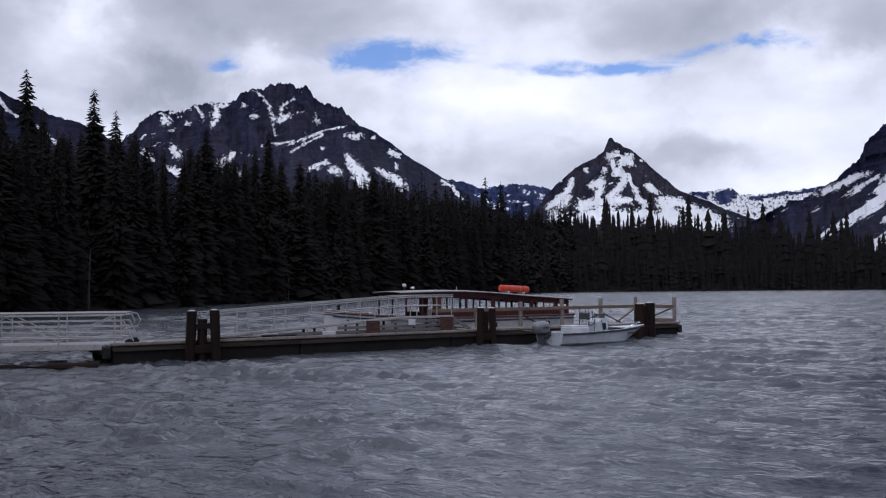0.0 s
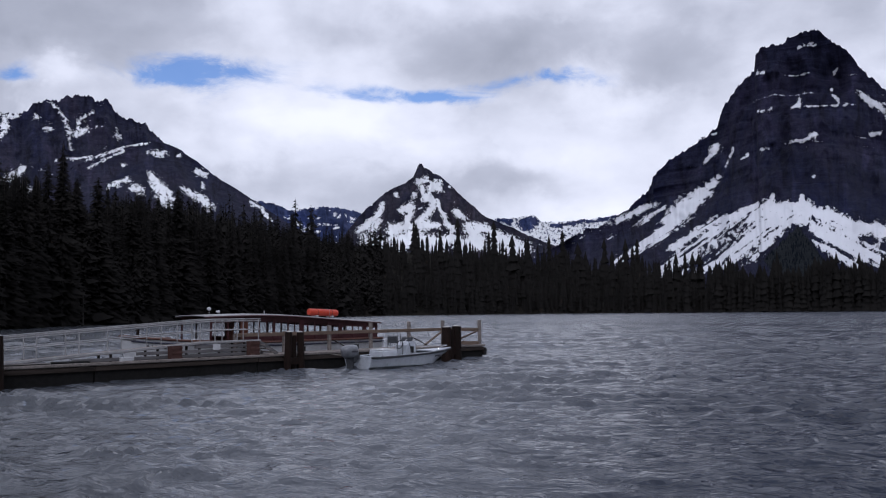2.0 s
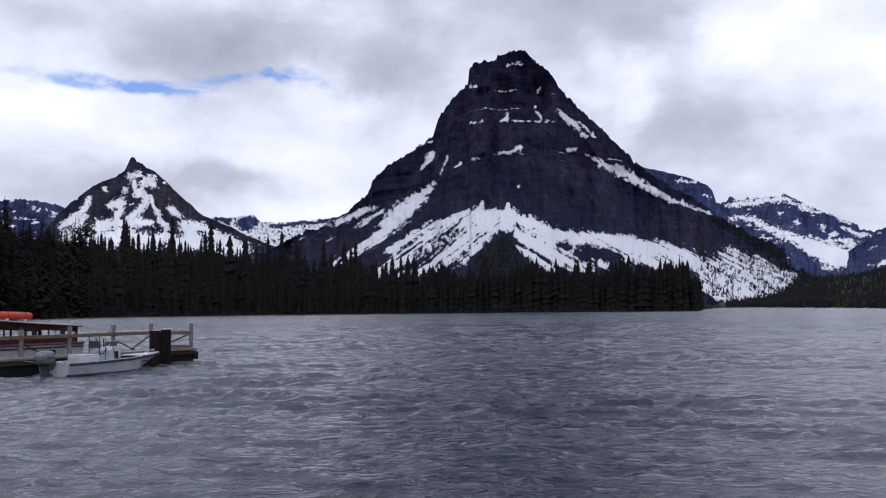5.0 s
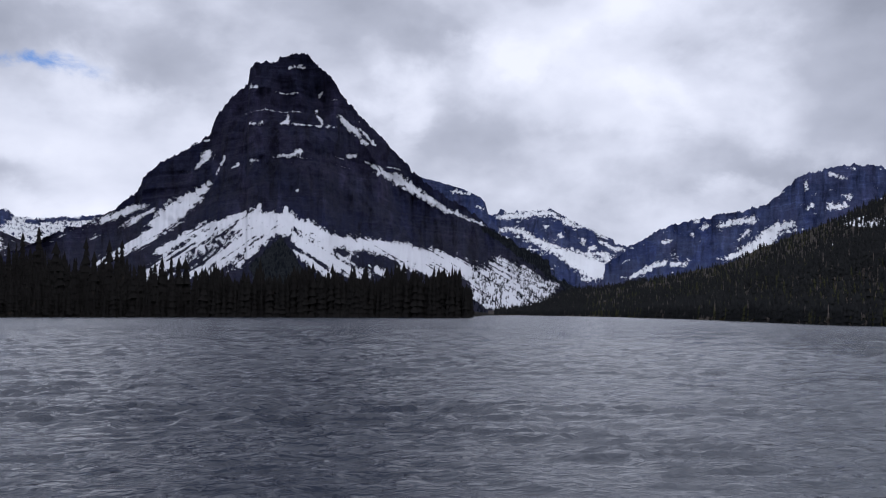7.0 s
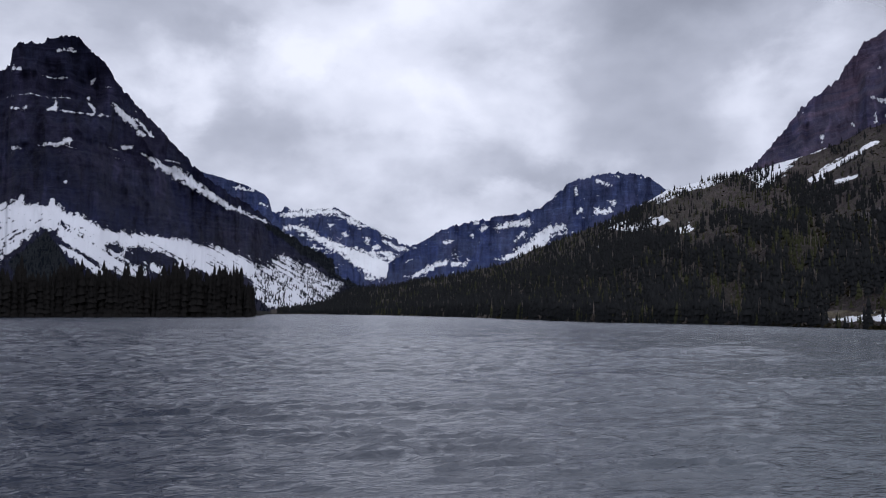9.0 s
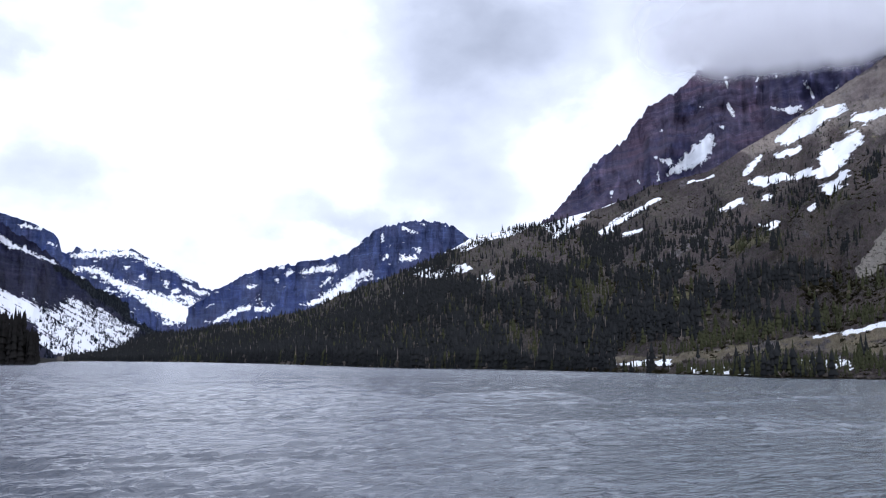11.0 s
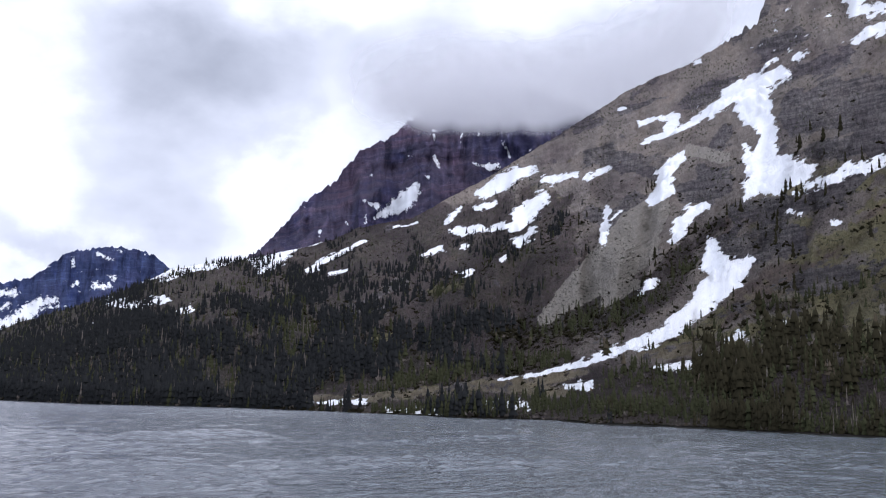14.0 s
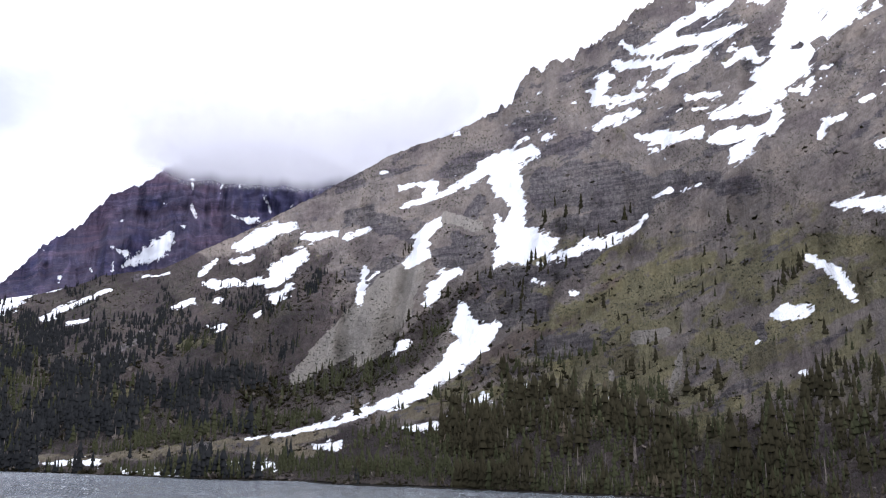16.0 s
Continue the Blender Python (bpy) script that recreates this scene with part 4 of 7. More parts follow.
GROVE = [
    [(76.35, 1.97, 1.57), (79.25, 1.89, 1.40), (82.27, 1.80, 1.19), (84.72, 2.34, 0.91)], [(76.48, 0.81, 0.84), (80.83, 0.95, 0.56)], [(77.79, 4.83, 0.42), (79.32, 4.32, 0.56), (81.44, 4.41, 0.56)],
    [(76.09, 4.43, 0.56), (77.92, 3.51, 0.63)], [(85.61, 3.34, 0.56), (87.82, 4.16, 0.84), (89.76, 4.95, 0.70), (91.02, 6.62, 0.42)], [(88.06, 5.57, 0.49), (88.33, 6.66, 0.35)],
    [(83.76, 6.67, 0.28), (84.62, 8.04, 0.35), (84.86, 9.19, 0.21)], [(90.59, 8.31, 0.28), (91.59, 8.90, 0.31), (92.61, 9.14, 0.21)], [(93.44, 10.14, 0.28), (93.90, 11.61, 0.31), (94.30, 12.32, 0.17)],
    [(89.22, 8.60, 0.17), (89.17, 9.48, 0.14)], [(95.41, 8.95, 0.17), (94.77, 7.13, 0.21)], [(86.10, 5.50, 0.28), (86.78, 5.03, 0.28)], [(76.47, 6.33, 0.42), (78.77, 6.95, 0.28)],
    [(91.75, 5.68, 0.28), (93.05, 7.09, 0.21)], [(94.16, 5.23, 0.17), (94.20, 5.92, 0.14)],
]
GROVE_B = [
    [(103.19, 1.38, 1.47), (107.29, 1.15, 1.82), (110.67, 1.44, 1.68), (113.36, 2.44, 1.26)], [(103.88, 3.08, 0.35), (107.32, 3.30, 0.56), (110.73, 3.78, 0.42)],
    [(115.23, 0.06, 1.40), (116.63, 2.51, 0.63), (117.64, 3.42, 0.42)], [(119.60, -0.62, 1.05), (122.44, 0.91, 1.40), (125.99, 1.54, 2.10)],
    [(121.37, 3.07, 0.84), (123.56, 4.00, 0.84), (126.42, 4.94, 1.05)], [(102.86, -0.73, 0.91), (112.26, -0.98, 0.91)], [(119.11, 1.54, 0.42), (118.89, 3.15, 0.42)],
    [(122.01, 10.20, 0.35), (122.64, 11.48, 0.49), (123.24, 11.96, 0.24)], [(120.19, 8.87, 0.24), (120.63, 8.29, 0.17)], [(117.14, 7.57, 0.14), (118.91, 7.99, 0.17)],
    [(112.81, 5.80, 0.21), (113.47, 5.35, 0.17)], [(116.38, 7.49, 0.17), (116.49, 7.83, 0.14)], [(117.23, 4.97, 0.17), (117.42, 5.47, 0.10)], [(121.54, 6.52, 0.17), (121.64, 7.01, 0.10)],
    [(124.88, 9.45, 0.10), (126.60, 8.71, 0.14)],
]
GROVE_C = [
    [(52.58, 0.45, 0.91), (58.49, 0.88, 1.19), (64.91, 0.66, 1.19), (71.66, 0.53, 1.40), (76.49, 1.35, 1.05)], [(54.79, 2.09, 0.28), (58.40, 2.48, 0.42), (62.48, 3.54, 0.52), (65.74, 4.86, 0.35)],
    [(66.38, 5.57, 0.24), (68.74, 6.19, 0.49), (71.48, 7.31, 0.42), (74.62, 8.09, 0.42)], [(67.50, 2.85, 0.56), (70.22, 2.98, 0.49), (74.36, 3.58, 0.63)], [(72.91, 6.10, 0.28), (77.10, 7.22, 0.35)],
    [(77.17, 2.68, 0.56), (78.56, 3.12, 0.49), (81.36, 2.63, 0.77)], [(61.58, 2.11, 0.56), (64.83, 2.52, 0.35)], [(76.43, 5.53, 0.28), (78.53, 6.26, 0.21)],
]
THICKET = [
    [(81.50, 0.14, 0.28), (83.91, 0.65, 0.38), (87.03, 1.28, 0.45), (90.27, 1.86, 0.38), (93.92, 2.45, 0.28)],
    [(92.51, 3.94, 0.28), (95.22, 4.33, 0.35), (97.95, 5.41, 0.42), (100.02, 6.47, 0.42), (101.48, 7.94, 0.31)], [(96.69, 0.98, 0.49), (98.73, 1.33, 0.70), (101.49, 0.59, 0.77)],
    [(82.51, -0.98, 0.14), (86.22, -0.77, 0.24), (90.39, -0.51, 0.31), (95.38, -0.43, 0.45), (98.77, -0.47, 0.49), (102.18, -0.63, 0.56)], [(95.88, 5.10, 0.28), (97.29, 4.09, 0.28)],
    [(86.04, 6.34, 0.35), (87.66, 6.74, 0.28)], [(98.70, 3.09, 0.14), (101.45, 3.80, 0.21)], [(112.42, 4.18, 0.28), (115.06, 3.83, 0.28)],
    [(105.61, 5.20, 0.35), (109.08, 5.89, 0.28), (111.14, 6.56, 0.21)],
]
MEADOW = [
    [(82.73, 0.03, 0.21), (86.46, 0.36, 0.28), (89.67, 0.76, 0.28), (92.63, 1.13, 0.24), (95.32, 1.56, 0.17)], [(76.58, -0.22, 0.21), (80.04, -0.25, 0.21), (83.05, -0.16, 0.17)],
    [(98.71, 2.58, 0.35), (101.46, 3.12, 0.35)], [(89.35, 0.62, 0.28), (94.01, 0.35, 0.28)],
]
PURPLE = [
    [(102.84, 4.16, 0.35), (104.92, 5.89, 0.56), (107.37, 7.62, 0.56), (109.48, 8.64, 0.35)], [(104.23, 11.45, 0.21), (102.13, 5.87, 0.14)],
]
SCREE = [
    [(92.41, 4.61, 0.21), (94.30, 6.02, 0.77), (96.50, 7.69, 1.33), (98.21, 9.46, 1.47), (99.59, 11.34, 0.84), (100.10, 12.61, 0.35)], [(98.27, 6.86, 0.35), (96.55, 5.79, 0.28)],
    [(115.47, 4.16, 0.17), (115.78, 5.16, 0.21), (116.09, 6.32, 0.10)], [(111.94, 4.86, 0.17), (112.06, 5.36, 0.10)], [(113.54, 7.21, 0.42), (115.22, 7.52, 0.28)],
    [(101.70, 14.76, 0.35), (103.87, 14.25, 0.28)],
]
CLIFF = [
    [(107.85, 16.65, 0.84), (110.72, 16.57, 1.54), (113.52, 16.11, 1.26), (116.30, 16.30, 0.70)], [(108.88, 14.19, 0.49), (112.41, 14.27, 0.49)], [(102.61, 13.37, 0.56), (103.69, 12.85, 0.49)],
    [(95.68, 11.15, 0.42), (97.12, 10.31, 0.35)], [(107.05, 9.70, 0.49), (107.74, 9.00, 0.35)], [(82.36, 6.27, 0.49), (83.89, 7.07, 0.42)], [(81.05, 5.30, 0.35), (82.91, 5.38, 0.35)],
    [(95.57, 14.63, 0.35), (98.45, 14.19, 0.49), (99.91, 13.16, 0.28)], [(103.87, 15.64, 0.49), (103.14, 14.60, 0.28)], [(104.58, 10.58, 0.24), (103.87, 9.35, 0.24)],
    [(120.43, 7.71, 0.28), (120.86, 7.03, 0.21)],
]
CLIFF_B = [
    [(118.86, 25.03, 0.63), (120.28, 25.50, 0.49)], [(114.25, 25.14, 0.35), (112.75, 23.92, 0.21), (110.89, 22.70, 0.21)], [(121.13, 23.15, 0.42), (122.86, 23.90, 0.35)],
    [(116.29, 23.00, 0.31), (117.72, 23.52, 0.24)], [(117.67, 16.55, 0.49), (120.64, 15.99, 0.35)], [(97.65, 17.30, 0.17), (100.56, 18.06, 0.14)], [(94.79, 16.16, 0.14), (96.22, 16.74, 0.14)],
    [(121.56, 24.39, 0.28), (124.45, 23.20, 0.35)],
]
GRASS = [
    [(103.19, 3.65, 0.28), (107.33, 4.52, 0.49), (110.79, 5.88, 0.56), (114.19, 6.86, 0.49)],
    [(111.91, 9.29, 0.56), (115.33, 9.89, 0.70), (119.35, 11.07, 0.63), (124.18, 12.09, 0.56), (127.49, 12.14, 0.49)], [(124.58, 5.62, 0.63), (126.17, 7.15, 0.49)],
    [(116.60, 1.86, 0.35), (118.48, 1.53, 0.49)], [(85.70, 6.49, 0.28), (88.31, 6.93, 0.21)], [(82.14, 3.40, 0.28), (83.98, 3.78, 0.28)], [(104.22, 3.15, 0.21), (100.76, 3.46, 0.28)],
    [(118.08, 11.81, 0.56), (113.32, 10.63, 0.35)],
]

GRASS_B = [
    [(99.51, 2.84, 0.48), (102.31, 3.76, 0.58), (103.27, 5.14, 0.34)], [(109.02, 4.34, 0.72), (110.80, 5.64, 0.96), (112.96, 6.90, 0.87), (115.68, 8.29, 0.72)],
    [(110.54, 8.81, 0.72), (112.70, 9.58, 0.87), (115.27, 11.16, 0.96)], [(113.02, 4.46, 0.82), (115.31, 5.69, 0.72)], [(108.67, 5.94, 0.34), (109.99, 6.57, 0.38)],
    [(104.55, 2.81, 0.19), (106.81, 3.70, 0.19)],
]
CLIFF_C = [
    [(103.41, 9.12, 0.58), (104.31, 8.74, 0.48)], [(105.21, 8.36, 0.72), (106.59, 9.00, 0.96), (107.61, 9.18, 0.82)], [(104.40, 10.95, 0.48), (106.68, 11.07, 0.63), (108.93, 11.40, 0.48)],
    [(101.40, 12.25, 0.58), (102.80, 12.01, 0.63), (103.75, 12.38, 0.43)], [(96.57, 10.48, 0.34), (97.55, 11.18, 0.72), (98.52, 11.87, 0.43)], [(109.84, 12.03, 0.53), (110.75, 12.64, 0.53)],
    [(108.04, 6.64, 0.63), (110.43, 6.78, 0.43)],
]
CLIFF_D = [
    [(96.78, 18.67, 0.35), (99.96, 20.12, 0.42), (103.18, 21.43, 0.49), (106.07, 22.53, 0.49)], [(108.05, 16.00, 0.77), (110.02, 16.48, 1.19), (112.59, 16.86, 1.05)],
    [(111.82, 14.52, 0.70), (114.01, 14.95, 0.84)], [(106.23, 20.10, 0.42), (108.29, 20.86, 0.49)], [(92.71, 16.20, 0.35), (95.61, 17.52, 0.42)], [(102.00, 17.59, 0.56), (104.11, 18.46, 0.49)],
]
BUSHES = [
    [(90.49, 3.32, 0.96), (93.37, 4.28, 1.11), (96.73, 5.22, 1.20), (99.60, 6.62, 1.20), (100.81, 8.01, 0.96), (101.31, 9.18, 0.43)], [(97.95, 7.11, 0.34), (97.22, 5.93, 0.38)],
    [(90.02, 1.66, 0.34), (93.60, 2.38, 0.29)], [(102.02, 9.40, 0.34), (103.45, 10.29, 0.29)],
]
PURPLE_B = [
    [(102.79, 4.45, 0.48), (104.66, 5.81, 0.82), (107.41, 7.35, 0.87), (110.10, 8.61, 0.53), (112.35, 10.72, 0.48)], [(90.74, 0.72, 0.24), (94.31, 1.43, 0.24)],
]


def ledges(x, z, ledge, seed, amount):
    """Thin snow lying on the ledges."""
    spots = fbm(x / 70, z / 22, 3, seed)
    return np.clip(0.5 + (spots - (1 - amount)) * 4, 0, 1) * np.exp(-((ledge - 0.62) / 0.055) ** 2)


def speckle(x, z, seed, amount, size=45):
    return np.clip(0.5 + (fbm(x / size, z / (size * 0.6), 4, seed, 0.6) - (1 - amount)) * 5, 0, 1)


def streaks(b, x, z, field, seed):
    """Wear a snow field into streaks that run down the slope to either side."""
    side = np.where(b < 33.5, -0.62, 0.45) * x
    broad = smooth(fbm((z + side) / 26, (z - side) / 300, 4, seed, 0.6), 0.54, 0.66)
    narrow = smooth(fbm((z + side) / 9, (z - side) / 150, 3, seed + 5, 0.6), 0.60, 0.70)
    return field + 0.12 - 0.62 * broad - 0.55 * narrow


def wandering(b, h, x, z, seed):
    """Bearings and heights shifted a little, so that patches drawn by them get uneven edges."""
    return b + 0.42 * (fbm(x / 55, z / 40, 5, seed, 0.66) - 0.5), h + 0.34 * (fbm(x / 60, z / 28, 5, seed + 7, 0.66) - 0.5)


WOODED = {}


def spire_fields(b, h, s, ledge, ridged, x, z):
    b, h = wandering(b, h, x, z, 34)
    snow = marks(b, h, SPIRE_SNOW + SPIRE_SNOW_B + SPIRE_SNOW_C + SPIRE_SNOW_D + FLAT_SNOW, 0.5, -1.5)
    snow = np.minimum(snow, 1.05)
    low = 1 - smooth(h, 4.6, 6.8)
    snow = snow * (1 - low) + streaks(b, x, z, snow, 4) * low
    snow = np.maximum(snow, ledges(x, z, ledge, 9, 0.50) * smooth(h, 7.0, 9.5) * 1.6 - 0.7)
    wood = marks(b, h, SPIRE_WOOD + SPIRE_WOOD2, 0.35)
    WOODED["wood"] = wood
    return {"snow": snow - 2.5 * smooth(wood, 0.4, 0.6), "wood": wood}


def plain_fields(strokes, amount, seed, low=0.0, drop=None):
    def fields(b, h, s, ledge, ridged, x, z):
        b, h = wandering(b, h, x, z, seed + 30)
        snow = marks(b, h, strokes, 0.45, -1.5) if strokes else 0 * z - 1.5
        snow = np.maximum(snow, ledges(x, z, ledge, seed, amount) * 1.4 - 0.8)
        snow = np.maximum(snow, speckle(x, z, seed + 3, amount * 0.9 + low) * 1.6 - 0.8)
        if drop:
            snow = snow - marks(b, h, drop, 0.3)
        return {"snow": snow, "wood": 0 * z}
    return fields


def arc(near, away, middle, half):
    return lambda b: near + (away - near) * ((b - middle) / half) ** 2


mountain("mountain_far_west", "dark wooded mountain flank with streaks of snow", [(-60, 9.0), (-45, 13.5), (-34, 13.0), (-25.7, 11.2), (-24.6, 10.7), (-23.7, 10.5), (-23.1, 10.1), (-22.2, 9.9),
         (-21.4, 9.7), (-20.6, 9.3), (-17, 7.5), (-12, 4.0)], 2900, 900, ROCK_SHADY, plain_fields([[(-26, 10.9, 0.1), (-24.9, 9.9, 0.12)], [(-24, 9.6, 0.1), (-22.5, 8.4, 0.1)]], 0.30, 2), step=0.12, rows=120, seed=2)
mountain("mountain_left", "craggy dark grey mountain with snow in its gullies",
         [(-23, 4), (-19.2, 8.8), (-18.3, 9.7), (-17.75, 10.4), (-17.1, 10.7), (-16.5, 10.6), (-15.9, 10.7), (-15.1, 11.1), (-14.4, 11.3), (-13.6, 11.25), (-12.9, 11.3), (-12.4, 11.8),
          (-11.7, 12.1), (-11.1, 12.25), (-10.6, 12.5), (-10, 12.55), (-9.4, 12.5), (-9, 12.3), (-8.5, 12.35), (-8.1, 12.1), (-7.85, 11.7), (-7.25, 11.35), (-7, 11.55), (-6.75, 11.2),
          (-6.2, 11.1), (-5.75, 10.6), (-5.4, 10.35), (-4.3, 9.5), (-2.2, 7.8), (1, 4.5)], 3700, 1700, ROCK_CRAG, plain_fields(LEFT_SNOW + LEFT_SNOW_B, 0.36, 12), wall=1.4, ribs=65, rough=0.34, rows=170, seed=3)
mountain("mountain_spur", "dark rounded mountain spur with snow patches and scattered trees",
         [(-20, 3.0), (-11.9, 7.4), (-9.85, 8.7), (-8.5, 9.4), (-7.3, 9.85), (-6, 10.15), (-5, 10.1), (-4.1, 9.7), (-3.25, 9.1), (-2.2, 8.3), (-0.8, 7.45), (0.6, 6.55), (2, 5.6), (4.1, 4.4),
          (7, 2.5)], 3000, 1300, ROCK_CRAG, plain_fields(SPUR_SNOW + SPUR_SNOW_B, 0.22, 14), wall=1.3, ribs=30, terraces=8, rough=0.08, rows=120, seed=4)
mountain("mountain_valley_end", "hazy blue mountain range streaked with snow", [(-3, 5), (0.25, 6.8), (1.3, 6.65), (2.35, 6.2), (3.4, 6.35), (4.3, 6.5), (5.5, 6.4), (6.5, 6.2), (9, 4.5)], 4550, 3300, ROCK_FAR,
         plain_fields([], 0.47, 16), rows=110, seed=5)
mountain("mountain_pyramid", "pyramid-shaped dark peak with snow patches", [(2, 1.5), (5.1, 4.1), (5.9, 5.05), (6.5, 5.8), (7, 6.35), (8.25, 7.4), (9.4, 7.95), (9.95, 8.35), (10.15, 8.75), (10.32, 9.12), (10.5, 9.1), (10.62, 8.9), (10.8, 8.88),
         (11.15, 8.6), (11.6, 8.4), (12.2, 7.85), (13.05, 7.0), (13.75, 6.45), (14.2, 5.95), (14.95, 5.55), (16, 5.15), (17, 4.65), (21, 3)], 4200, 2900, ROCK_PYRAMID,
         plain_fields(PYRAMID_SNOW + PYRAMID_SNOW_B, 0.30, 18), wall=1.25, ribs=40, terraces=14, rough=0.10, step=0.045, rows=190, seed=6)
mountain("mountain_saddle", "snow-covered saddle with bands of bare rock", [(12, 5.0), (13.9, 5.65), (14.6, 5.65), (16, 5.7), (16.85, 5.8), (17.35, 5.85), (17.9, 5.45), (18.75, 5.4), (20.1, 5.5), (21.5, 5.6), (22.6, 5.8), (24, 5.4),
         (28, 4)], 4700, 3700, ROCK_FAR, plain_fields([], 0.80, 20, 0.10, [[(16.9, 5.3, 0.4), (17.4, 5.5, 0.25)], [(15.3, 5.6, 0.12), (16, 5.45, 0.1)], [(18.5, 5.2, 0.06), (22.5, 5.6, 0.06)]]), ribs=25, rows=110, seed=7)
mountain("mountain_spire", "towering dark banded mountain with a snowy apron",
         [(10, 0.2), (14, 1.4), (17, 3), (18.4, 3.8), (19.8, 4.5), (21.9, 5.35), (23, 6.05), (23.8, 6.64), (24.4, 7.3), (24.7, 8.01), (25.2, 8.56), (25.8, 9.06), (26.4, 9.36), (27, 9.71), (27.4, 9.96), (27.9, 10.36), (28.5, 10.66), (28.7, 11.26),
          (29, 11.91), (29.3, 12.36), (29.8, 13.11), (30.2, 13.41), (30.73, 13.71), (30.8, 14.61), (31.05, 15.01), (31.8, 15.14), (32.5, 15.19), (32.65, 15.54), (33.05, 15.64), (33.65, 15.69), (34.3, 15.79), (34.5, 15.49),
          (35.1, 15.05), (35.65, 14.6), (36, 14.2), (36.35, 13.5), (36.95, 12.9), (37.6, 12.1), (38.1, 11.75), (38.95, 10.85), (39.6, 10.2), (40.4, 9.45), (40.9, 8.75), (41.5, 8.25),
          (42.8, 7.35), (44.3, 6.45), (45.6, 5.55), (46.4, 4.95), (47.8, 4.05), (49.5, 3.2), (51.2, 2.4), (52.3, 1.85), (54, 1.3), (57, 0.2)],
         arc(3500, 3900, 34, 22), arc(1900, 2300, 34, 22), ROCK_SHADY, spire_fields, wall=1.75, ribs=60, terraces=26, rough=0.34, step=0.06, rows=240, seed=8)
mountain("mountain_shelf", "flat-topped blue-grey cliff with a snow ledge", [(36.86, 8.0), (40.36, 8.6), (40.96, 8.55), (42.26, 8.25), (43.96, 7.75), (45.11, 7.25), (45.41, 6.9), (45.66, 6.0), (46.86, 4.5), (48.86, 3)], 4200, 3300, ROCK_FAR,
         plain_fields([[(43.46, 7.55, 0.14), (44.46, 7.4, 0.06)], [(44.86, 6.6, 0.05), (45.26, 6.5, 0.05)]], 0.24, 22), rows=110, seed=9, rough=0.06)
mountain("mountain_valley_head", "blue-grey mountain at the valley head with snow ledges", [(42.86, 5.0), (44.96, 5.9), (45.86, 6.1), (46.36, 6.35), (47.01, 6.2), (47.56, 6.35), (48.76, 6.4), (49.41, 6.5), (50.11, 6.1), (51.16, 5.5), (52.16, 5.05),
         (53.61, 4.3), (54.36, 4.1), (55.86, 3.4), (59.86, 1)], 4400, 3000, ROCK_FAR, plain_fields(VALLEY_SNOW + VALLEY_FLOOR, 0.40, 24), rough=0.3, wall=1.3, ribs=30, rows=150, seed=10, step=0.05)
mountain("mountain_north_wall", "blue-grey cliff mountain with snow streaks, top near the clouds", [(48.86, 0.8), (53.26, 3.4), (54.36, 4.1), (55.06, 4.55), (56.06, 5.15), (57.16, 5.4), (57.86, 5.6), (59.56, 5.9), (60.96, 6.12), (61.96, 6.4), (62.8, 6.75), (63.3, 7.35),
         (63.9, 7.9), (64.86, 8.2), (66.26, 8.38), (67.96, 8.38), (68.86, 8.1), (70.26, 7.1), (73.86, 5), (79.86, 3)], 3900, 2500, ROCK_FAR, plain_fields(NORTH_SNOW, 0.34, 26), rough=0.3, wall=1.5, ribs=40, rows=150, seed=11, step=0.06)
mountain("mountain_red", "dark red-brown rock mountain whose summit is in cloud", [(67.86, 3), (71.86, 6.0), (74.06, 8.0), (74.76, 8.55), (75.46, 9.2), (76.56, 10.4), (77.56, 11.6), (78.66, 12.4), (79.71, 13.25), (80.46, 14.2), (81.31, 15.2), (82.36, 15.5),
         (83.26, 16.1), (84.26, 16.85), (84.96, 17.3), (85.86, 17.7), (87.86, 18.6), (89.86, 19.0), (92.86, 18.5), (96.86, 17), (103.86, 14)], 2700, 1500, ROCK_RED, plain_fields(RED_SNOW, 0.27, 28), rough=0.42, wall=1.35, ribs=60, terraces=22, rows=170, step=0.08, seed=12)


# the near slope on the north shore, from the water's edge to its crest
SLOPE_CREST = [(45.46, 0.15), (48.06, 0.35), (50.36, 1.3), (53.56, 1.75), (56.76, 2.25), (60.16, 3.05), (62.16, 4.0), (64.16, 4.7), (66.26, 5.5), (68.26, 6.4), (69.76, 7.3), (72.26, 7.9), (74.26, 8.15), (76.16, 8.6),
               (77.86, 9.0), (79.66, 9.6), (81.06, 10.3), (84.46, 10.95), (86.76, 12.3), (89.16, 13.5), (91.06, 14.6), (92.36, 15.3), (94.26, 16.4), (96.06, 17.4), (97.96, 18.5), (99.86, 19.25), (101.96, 19.9),
               (103.86, 20.8), (105.76, 21.7), (106.46, 22.7), (107.26, 23.5), (109.06, 24.3), (110.56, 24.7), (112.46, 25.6), (113.56, 26.3), (115.86, 27.6), (121.86, 29), (129.86, 27), (141.86, 20), (154.86, 12), (169.86, 6)]
CREST_AWAY = table([(45, 1900), (50, 1750), (60, 1550), (75, 1300), (90, 1150), (115, 1050), (140, 900), (170, 700)])


def slope_radius(b, s):
    return SHORE(b) + 2 + (CREST_AWAY(b) - SHORE(b)) * (1 - (1 - s) ** 1.22)


def bedding(b, h):
    """Along and across the rock beds, which climb to the east, in metres at 900 m."""
    x, z = np.radians(b) * 900, np.radians(h) * 900
    return x * 0.906 + z * 0.423, z * 0.906 - x * 0.423


